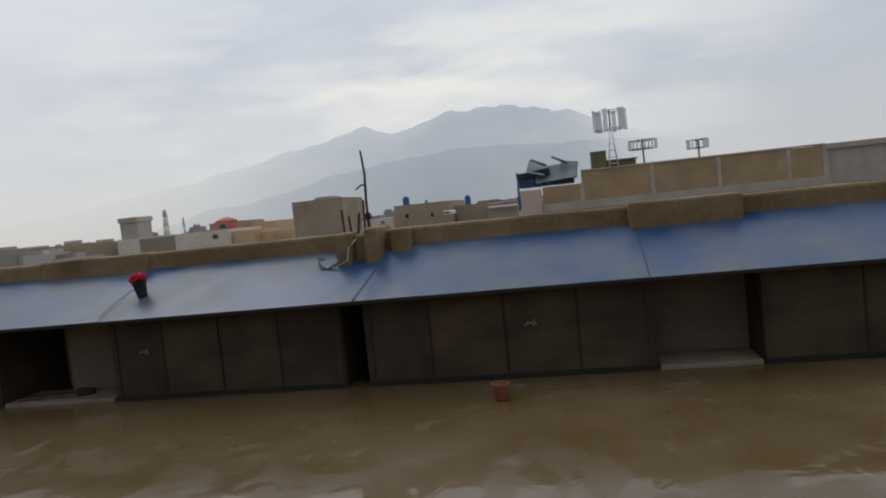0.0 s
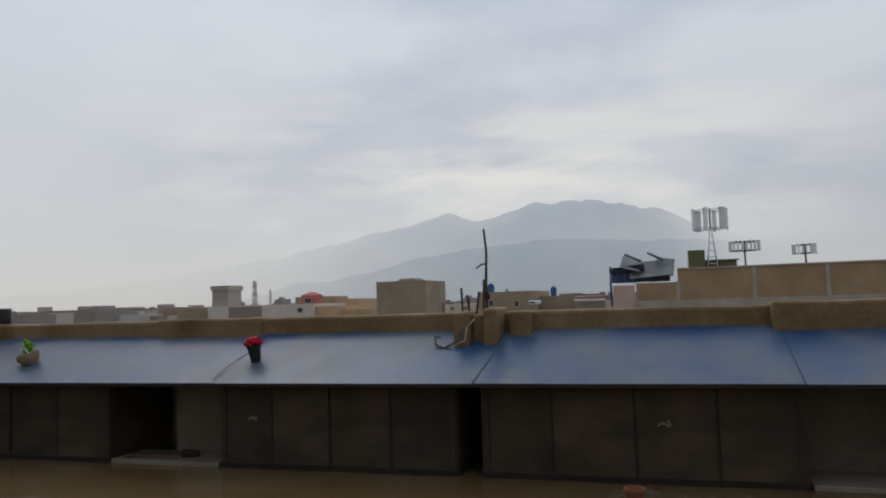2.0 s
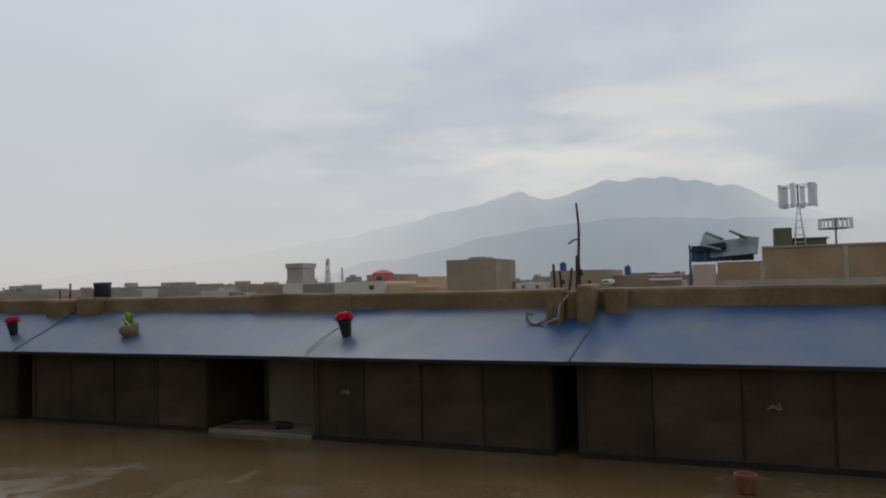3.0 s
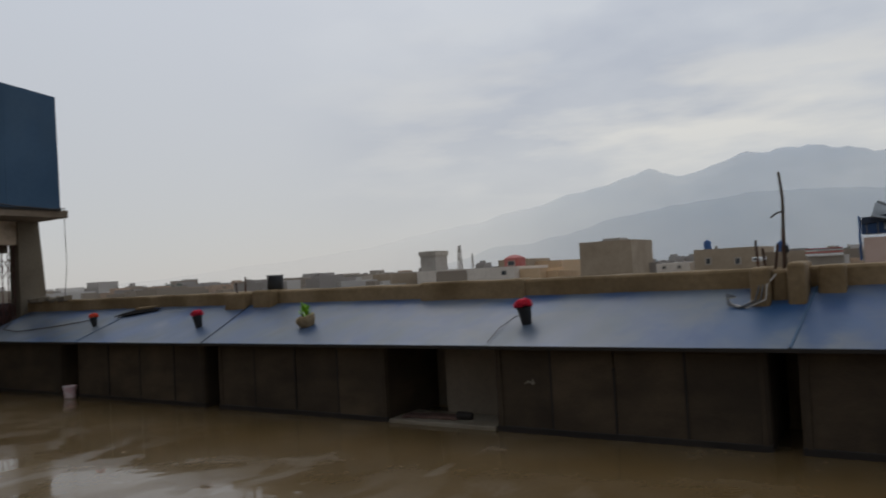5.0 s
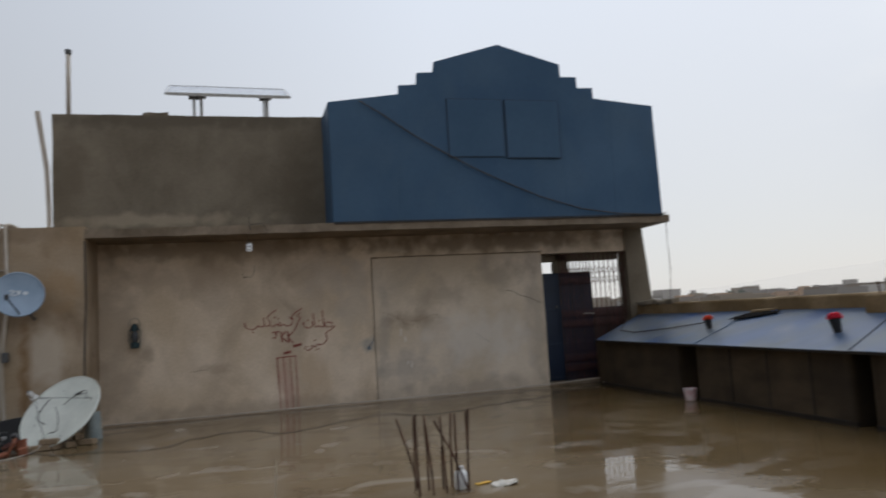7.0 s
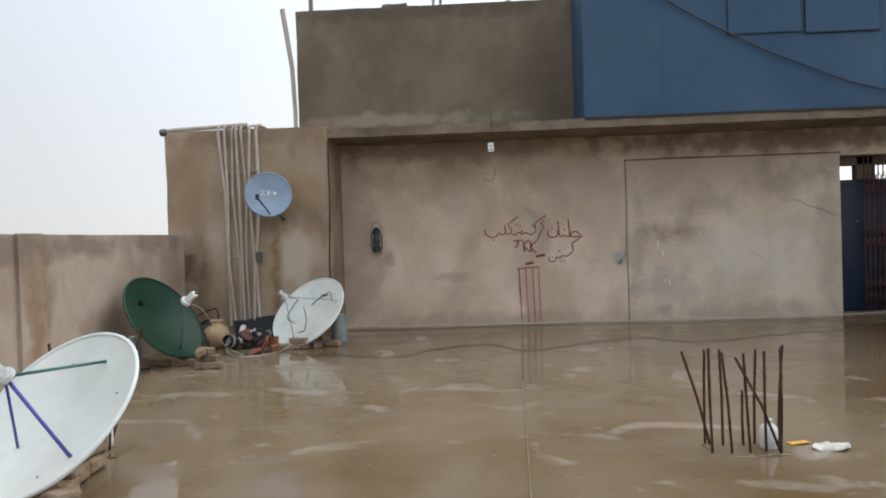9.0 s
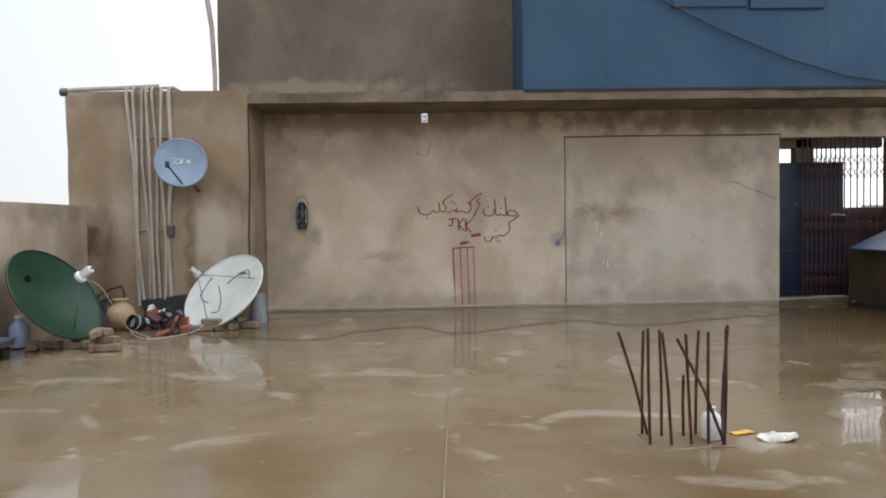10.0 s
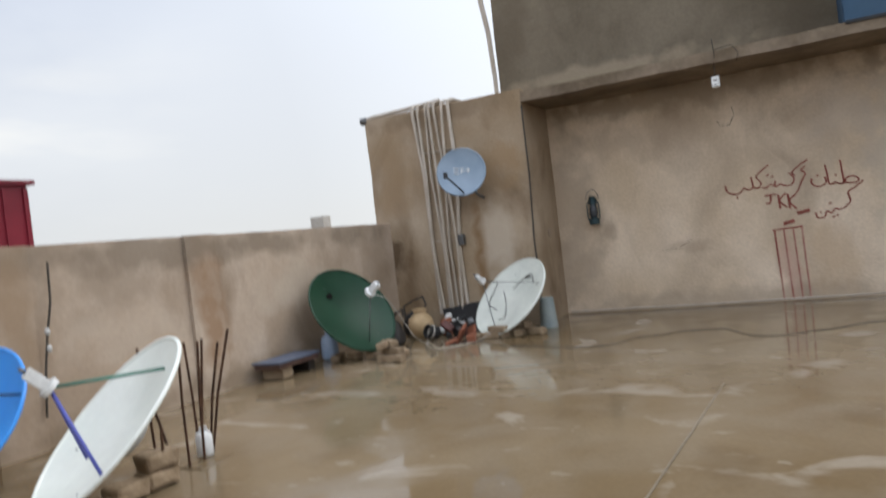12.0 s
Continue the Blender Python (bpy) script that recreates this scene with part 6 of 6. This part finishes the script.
house(-42.9, -34.6, 108, 11, 5.1, M_TOWN[0], "tall plain tan cement house block", cap=False)
house(-39.4, -36.6, 109, 4, 5.5, M_TOWN[1], "low roof cabin on the tan block", cap=False)
house(-73.3, -70.1, 108, 4, 4.75, M_TOWN[1], "pale roof-top tank tower with overhanging cap", thick=0.8)
house(-73.5, -54.2, 107, 14, 2.0, M_TOWN[2], "long pale low building with flat roof", cap=False, windows=((-56.0, 0.6, 1.0, 0.8),))
house(-58.4, -55.8, 112, 3, 3.4, M_FARRED, "small red roof cabin", windows=((-57.1, 2.1, 1.4, 0.9),), cap=False)
bm = bmesh.new()
h = thing("pavilion_roof", (-57.1, 113.5, 3.4), "red hipped roof of the small cabin", "roof")
lathe(bm, [(2.0, 0), (1.9, 0.1), (0.8, 0.5), (0.2, 0.65)], 4, pose(0, 0, 0, 0, 0, 45), False)
part("hip", bm, M_FARRED, h)
house(-54.1, -50.5, 109, 10, 1.5, M_TOWN[3], "ochre rendered low house", cap=False)
house(-51.5, -48.5, 112, 10, 0.9, M_TOWN[3], "low ochre rendered outbuilding", cap=False)
house(-66.5, -60.0, 125, 10, 3.4, M_TOWN[0], "brown unfinished cement house", cap=False)
house(-60.5, -54.5, 128, 10, 2.8, M_TOWN[3], "ochre house behind the pale building", cap=False)
house(-93.8, -83.3, 108, 12, 1.9, M_TOWN[2], "cream house with dark flat roof", windows=((-88.6, 0.9, 1.6, 0.9),))
house(-82.8, -78.6, 106, 9, 1.9, M_TOWN[0], "plain brown cement town house", cap=False)
house(-78.3, -74.2, 115, 9, 2.0, M_TOWN[1], "plain grey cement town house", cap=False)
house(-14.3, -9.4, 60, 8, 2.25, M_TOWN[0], "tan cement house with flat roof", windows=((-13.2, 1.0, 0.5, 0.6), (-11.0, 0.9, 0.5, 0.6)), cap=False)
house(-9.3, -6.3, 62, 8, 1.75, M_TOWN[0], "plain brown cement roof room", cap=False)
house(-6.2, -3.7, 60, 6, 1.25, M_TOWN[1], "low grey cement roof wall", cap=False)
house(-18.5, -15.6, 64, 8, 1.3, M_TOWN[2], "pale house with small dark windows", windows=((-17.8, 0.75, 0.4, 0.35), (-16.5, 0.75, 0.4, 0.35)), cap=False)
h = thing("shop_canopy", (-5.0, 59.6, 1.3), "red and white shop canopy", "canopy")
for z, mt in ((0.0, M_PAPER), (0.16, M_FARRED), (0.34, M_PAPER), (0.4, M_FARRED)):
    bm = bmesh.new()
    box(bm, -1.15, -0.5, z, 1.25, 0.4, z + 0.12)
    part("slat", bm, mt, h)


def tank(x, y, z, r, hh, material, label):
    t = thing("water_tank", (x, y, z), label, "water tank", "roof water tanks")
    bm = bmesh.new()
    lathe(bm, [(r, 0), (r, hh * 0.8), (r * 0.8, hh * 0.95), (r * 0.35, hh)], 16)
    part("body", bm, material, t)
    bm = bmesh.new()
    lathe(bm, [(r * 0.3, hh), (r * 0.32, hh * 1.1), (r * 0.2, hh * 1.12)], 12)
    part("lid", bm, material, t)


tank(-7.95, 60.5, 1.75, 0.26, 0.75, M_TARP, "blue plastic roof water tank")
tank(-13.4, 61, 2.25, 0.3, 0.7, M_TARP, "blue plastic roof water tank")
h = thing("parked_van", (-9.1, 58, 1.1), "small white van roof seen between houses", "van")
bm = bmesh.new()
box(bm, -0.42, -0.8, 0.0, 0.35, 0.8, 0.32, 0.08)
part("body", bm, M_PAPER, h)
bm = bmesh.new()
box(bm, -0.35, -0.82, 0.1, 0.1, -0.79, 0.24, 0.01)
part("windscreen", bm, M_WINDOW, h)

# long brick roof wall with concrete posts
wallthing = thing("brick_roof_wall", (5.5, 34, -7.05), "long tan brick roof wall with concrete posts", "wall")
NEAR = (( -0.5, 1.32, 2.08), (1.32, 4.4, 2.66), (4.58, 7.3, 2.64), (7.5, 10.22, 2.62), (10.4, 11.7, 2.61))
for a, c, z in NEAR:
    bm = bmesh.new()
    box(bm, a, 34.0, 1.28, c, 34.25, z)
    part("brick_panel", local(bm, wallthing), M_BRICKFAR, wallthing)
for a in (1.22, 4.4, 7.3, 10.22, 11.7):
    bm = bmesh.new()
    box(bm, a, 33.97, 1.0, a + 0.18, 34.28, 2.64 if a > 2 else 2.1)
    part("post", local(bm, wallthing), M_FARCON, wallthing, "grey concrete post")
bm = bmesh.new()
box(bm, -0.5, 33.96, 0.9, 12, 34.3, 1.28)
part("base_course", local(bm, wallthing), M_FARCON, wallthing, "grey concrete base course")
bm = bmesh.new()
box(bm, 1.32, 33.95, 2.63, 11.8, 34.3, 2.70)
part("coping", local(bm, wallthing), M_FARCON, wallthing)
bm = bmesh.new()
box(bm, -0.5, 33.98, -7.05, 30, 46, 0.9)
part("lower_wall", local(bm, wallthing), M_TOWN[0], wallthing)
house(12.0, 30.0, 34.3, 10, 2.45, M_TOWN[1], "brick house with a roof wall beyond", cap=True)
house(-1.52, -0.6, 33.8, 1.2, 2.0, M_FARPINK, "narrow pink rendered stair tower", cap=False)

# collapsed tin and tarpaulin shelter
sh = thing("roof_shelter", (-0.2, 34.8, 2.0), "collapsed blue tarpaulin and tin roof shelter", "shelter")
for (x0, x1, z0, z1, y, mt, rot) in ((-1.4, 0.3, 0.15, 0.75, 0.0, M_TARP, 0), (-1.35, 0.1, 0.62, 0.9, -0.3, M_DOOR, -6), (-1.5, -1.42, -0.9, 0.9, -0.1, M_TARP, 0), (0.3, 1.2, 0.15, 0.45, -0.2, M_DARK, 0)):
    bm = bmesh.new()
    boxm(bm, pose((x0 + x1) / 2, y, z0, 0, rot, 0), x1 - x0, 0.5, z1 - z0, 0.02)
    worn(bm, 0.2, 0.03, 4)
    part("tarp", bm, mt, sh)
for x, z, w, hh, rx, ry in ((0.35, 0.72, 1.9, 0.03, 55, -4), (-0.5, 1.0, 0.9, 0.03, 40, 16), (1.0, 0.8, 0.8, 0.03, 60, 8)):
    bm = bmesh.new()
    boxm(bm, pose(x, -0.3, z, rx, ry, 0), w, 0.9, hh, 0.0)
    part("tin_sheet", bm, M_TIN, sh)
for x0, z0, x1, z1 in ((-0.75, 1.45, -0.05, 1.1), (0.25, 1.48, 0.95, 1.1)):
    bm = bmesh.new()
    tube(bm, [(x0, -0.4, z0), (x1, -0.4, z1)], 0.07, 6)
    part("beam", bm, M_TIN, sh)
for x in (-1.2, -0.8, -0.4, 0.0):
    bm = bmesh.new()
    tube(bm, [(x, -0.35, 0.1), (x, -0.35, 0.75)], 0.025, 5)
    part("post", bm, M_TIN, sh)
h = thing("olive_tank", (2.2, 35, 2.62), "square olive roof tank on the brick wall", "tank")
bm = bmesh.new()
box(bm, -0.36, -0.4, 0, 0.36, 0.4, 0.88, 0.02)
part("body", bm, M_OLIVE, h)
h = thing("tin_hut", (3.15, 35.2, 2.62), "low grey tin hut behind the wall", "hut")
bm = bmesh.new()
box(bm, -0.6, -0.4, 0, 0.75, 0.4, 0.36, 0.01)
part("body", bm, M_OLIVE, h)
bm = bmesh.new()
box(bm, -0.68, -0.5, 0.37, 0.85, 0.5, 0.42)
part("roof", bm, M_TIN, h)


def turbine(x, y, z0, zc, r, hh, blades, lattice, label):
    """A vertical-axis wind rotor: mast, hub, arms and upright blades, at rest."""
    t = thing("wind_rotor", (x, y, z0), label, "wind rotor", "roof wind rotors")
    c = zc - z0
    if lattice:
        for k in range(4):
            a = 0.785 + 1.5708 * k
            bm = bmesh.new()
            tube(bm, [(0.3 * math.cos(a), 0.3 * math.sin(a), 0), (0.04 * math.cos(a), 0.04 * math.sin(a), c - hh * 0.3)], 0.025, 5)
            part("mast_leg", bm, M_BLADE, t)
        for k in range(6):
            s = 0.3 - 0.26 * (k + 0.5) / 6
            bm = bmesh.new()
            for q in range(4):
                a = 0.785 + 1.5708 * q
                tube(bm, [(s * math.cos(a), s * math.sin(a), (c - hh * 0.3) * (k + 0.5) / 6), (s * math.cos(a + 1.5708), s * math.sin(a + 1.5708), (c - hh * 0.3) * (k + 0.5) / 6)], 0.014, 4)
            part("mast_brace", bm, M_BLADE, t)
    bm = bmesh.new()
    tube(bm, [(0, 0, 0 if not lattice else c - hh * 0.5), (0, 0, c + hh * 0.5)], 0.04, 7)
    part("shaft", bm, M_STEEL, t)
    for zz in (c - hh * 0.42, c + hh * 0.42):
        bm = bmesh.new()
        tube(bm, [(r * 0.96 * math.cos(6.28318 * i / 20), r * 0.96 * math.sin(6.28318 * i / 20), zz) for i in range(21)], 0.014, 5)
        for k in range(blades):
            if k % 2 == 0:
                a = 6.28318 * k / blades
                tube(bm, [(0, 0, zz), (r * math.cos(a), r * math.sin(a), zz)], 0.012, 4)
        part("ring", bm, M_STEEL, t)
    for k in range(blades):
        a = 6.28318 * k / blades + 0.2
        bm = bmesh.new()
        w = min(0.3, 2.4 * r / blades)
        boxm(bm, pose(r * math.cos(a), r * math.sin(a), c - hh / 2, 0, 0, math.degrees(a) + 55), w, 0.02, hh, 0.0)
        part("blade", bm, M_BLADE, t)


turbine(2.87, 34.8, 2.7, 4.87, 0.74, 1.0, 6, True, "white vertical-axis wind rotor on a lattice mast")
turbine(4.26, 34.8, 2.68, 3.58, 0.64, 0.46, 22, False, "squat drum-shaped wind rotor with many slats")
turbine(6.72, 34.8, 2.66, 3.33, 0.46, 0.44, 5, False, "small drum-shaped wind rotor on the wall")

# crimson sheet-metal cabin beyond the side parapet
cab = thing("crimson_cabin", (-8.4, -9.6, -7.05), "crimson corrugated sheet cabin on the next roof", "cabin")
bm = bmesh.new()
box(bm, -2.4, -3.0, 7.05, 2.4, 0.3, 9.78)
part("body", bm, M_CONTAINER, cab)
for k in range(16):
    bm = bmesh.new()
    box(bm, -2.4 + 0.31 * k, 0.3, 7.1, -2.33 + 0.31 * k, 0.325, 9.72)
    part("rib", bm, M_CONTAINER, cab)
bm = bmesh.new()
box(bm, -2.5, -3.1, 9.78, 2.46, 0.36, 9.84)
part("roof", bm, M_CONTAINER, cab)
bm = bmesh.new()
box(bm, -6.0, -6.0, 0.0, 8.0, 2.5, 7.05)
part("lower_house", bm, M_TOWN[0], cab)
house(-81.1, -79.5, -56.7, 2, 6.01, M_TOWN[1], "small grey roof room far off", cap=False)

# pylons and the far town
for x, y, z in ((-66.2, 110, 6.3), (-150, 260, 9.0)):
    t = thing("lattice_tower", (x, y, -7.05), "hazy grey lattice tower in the town", "tower")
    for k in range(4):
        a = 0.785 + 1.5708 * k
        bm = bmesh.new()
        tube(bm, [(0.9 * math.cos(a), 0.9 * math.sin(a), 0), (0.25 * math.cos(a), 0.25 * math.sin(a), z + 7)], 0.08, 4)
        part("leg", bm, M_TOWN[1], t)
    for k in range(9):
        s = 0.9 - 0.65 * k / 9
        bm = bmesh.new()
        for q in range(4):
            a = 0.785 + 1.5708 * q
            tube(bm, [(s * math.cos(a), s * math.sin(a), (z + 7) * k / 9), (s * 0.93 * math.cos(a + 1.5708), s * 0.93 * math.sin(a + 1.5708), (z + 7) * (k + 1) / 9)], 0.05, 4)
        part("brace", bm, M_TOWN[1], t)

rnd = random.Random(42)
groups = {0: bmesh.new(), 1: bmesh.new(), 2: bmesh.new(), 3: bmesh.new()}
for k in range(1700):
    az = radians(rnd.uniform(-75, 150))
    dist = 125 * (7 ** rnd.random())
    x, y = -math.sin(az) * dist, math.cos(az) * dist
    top = 1.4 + dist * rnd.uniform(-0.014, 0.006) + (rnd.random() < 0.1) * dist * 0.007
    w, d = rnd.uniform(3, 8.5) * (0.7 + dist / 700), rnd.uniform(5, 12)
    bm = groups[rnd.choice((0, 0, 1, 1, 2, 3) if dist < 300 else (0, 1, 1, 1, 2, 1))]
    box(bm, x - w / 2, y - d / 2, -7.05, x + w / 2, y + d / 2, top)
    if rnd.random() < 0.45:
        s = rnd.uniform(0.15, 0.4)
        box(bm, x - w * s, y - d * s, top, x - w * s + w * 0.3, y + d * s, top + rnd.uniform(0.5, 1.6) * dist / 250)
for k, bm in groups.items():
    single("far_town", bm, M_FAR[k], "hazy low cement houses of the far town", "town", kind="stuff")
bm = bmesh.new()
for k in range(70):
    az = radians(rnd.uniform(-60, 75))
    dist = rnd.uniform(240, 600)
    c = Vector((-math.sin(az) * dist, math.cos(az) * dist, 1.0 + dist * rnd.uniform(-0.01, 0.004)))
    for q in range(70):
        p = c + Vector((rnd.gauss(0, 1.7), rnd.gauss(0, 1.3), rnd.gauss(-0.6, 0.8)))
        s = rnd.uniform(0.25, 0.6)
        v = [bm.verts.new(p + s * Vector((rnd.gauss(0, 1), rnd.gauss(0, 1), rnd.gauss(0, 0.8)))) for _ in range(4)]
        for f in ((0, 1, 2), (0, 2, 3), (0, 3, 1), (1, 3, 2)):
            bm.faces.new([v[i] for i in f])
    tube(bm, [(c.x, c.y, -7.05), (c.x, c.y, c.z)], 0.3, 5)
single("far_trees", bm, M_TREES, "dark hazy trees among the far houses", "trees", kind="stuff")

# ---- hills, with haze put into their materials ----
def hills(name, radius, crest, material, seed, label):
    """A ridge round the plain whose height over the bearing (degrees to the west of north) follows crest()."""
    bm = bmesh.new()
    rows = []
    for i in range(341):
        b = -70 + i * 0.5
        a = radians(b)
        h = max(crest(b), 0.0) * radius / 2500
        ring = []
        for j in range(9):
            v = j / 8
            rr = radius * (1 + 0.35 * v)
            z = h * (1 - (1 - v) ** 1.6) + (h * 0.05 * noise.noise(Vector((b * 0.35, v * 3, seed))) + h * 0.025 * noise.noise(Vector((b * 1.1, v * 5, seed + 3)))) * math.sin(math.pi * min(v * 1.1, 1))
            z += (h * 0.05 * noise.noise(Vector((b * 0.6, 0, seed + 9))) + h * 0.012 * noise.noise(Vector((b * 1.7, 0, seed + 4)))) * v
            ring.append(bm.verts.new((-math.sin(a) * rr, math.cos(a) * rr, z - 7)))
        rows.append(ring)
    for q, w in zip(rows, rows[1:]):
        for j in range(8):
            f = bm.faces.new((q[j], w[j], w[j + 1], q[j + 1]))
            f.smooth = True
    return single(name, bm, material, label, "hill", kind="structure")


def crest_line(table):
    def crest(b):
        for (b0, e0), (b1, e1) in zip(table, table[1:]):
            if b0 <= b <= b1:
                u = (b - b0) / (b1 - b0)
                u = u * u * (3 - 2 * u) * 0.5 + u * 0.5
                return math.tan(radians(e0 + (e1 - e0) * u)) * 2500 * 1.35
        return 0.0
    return crest


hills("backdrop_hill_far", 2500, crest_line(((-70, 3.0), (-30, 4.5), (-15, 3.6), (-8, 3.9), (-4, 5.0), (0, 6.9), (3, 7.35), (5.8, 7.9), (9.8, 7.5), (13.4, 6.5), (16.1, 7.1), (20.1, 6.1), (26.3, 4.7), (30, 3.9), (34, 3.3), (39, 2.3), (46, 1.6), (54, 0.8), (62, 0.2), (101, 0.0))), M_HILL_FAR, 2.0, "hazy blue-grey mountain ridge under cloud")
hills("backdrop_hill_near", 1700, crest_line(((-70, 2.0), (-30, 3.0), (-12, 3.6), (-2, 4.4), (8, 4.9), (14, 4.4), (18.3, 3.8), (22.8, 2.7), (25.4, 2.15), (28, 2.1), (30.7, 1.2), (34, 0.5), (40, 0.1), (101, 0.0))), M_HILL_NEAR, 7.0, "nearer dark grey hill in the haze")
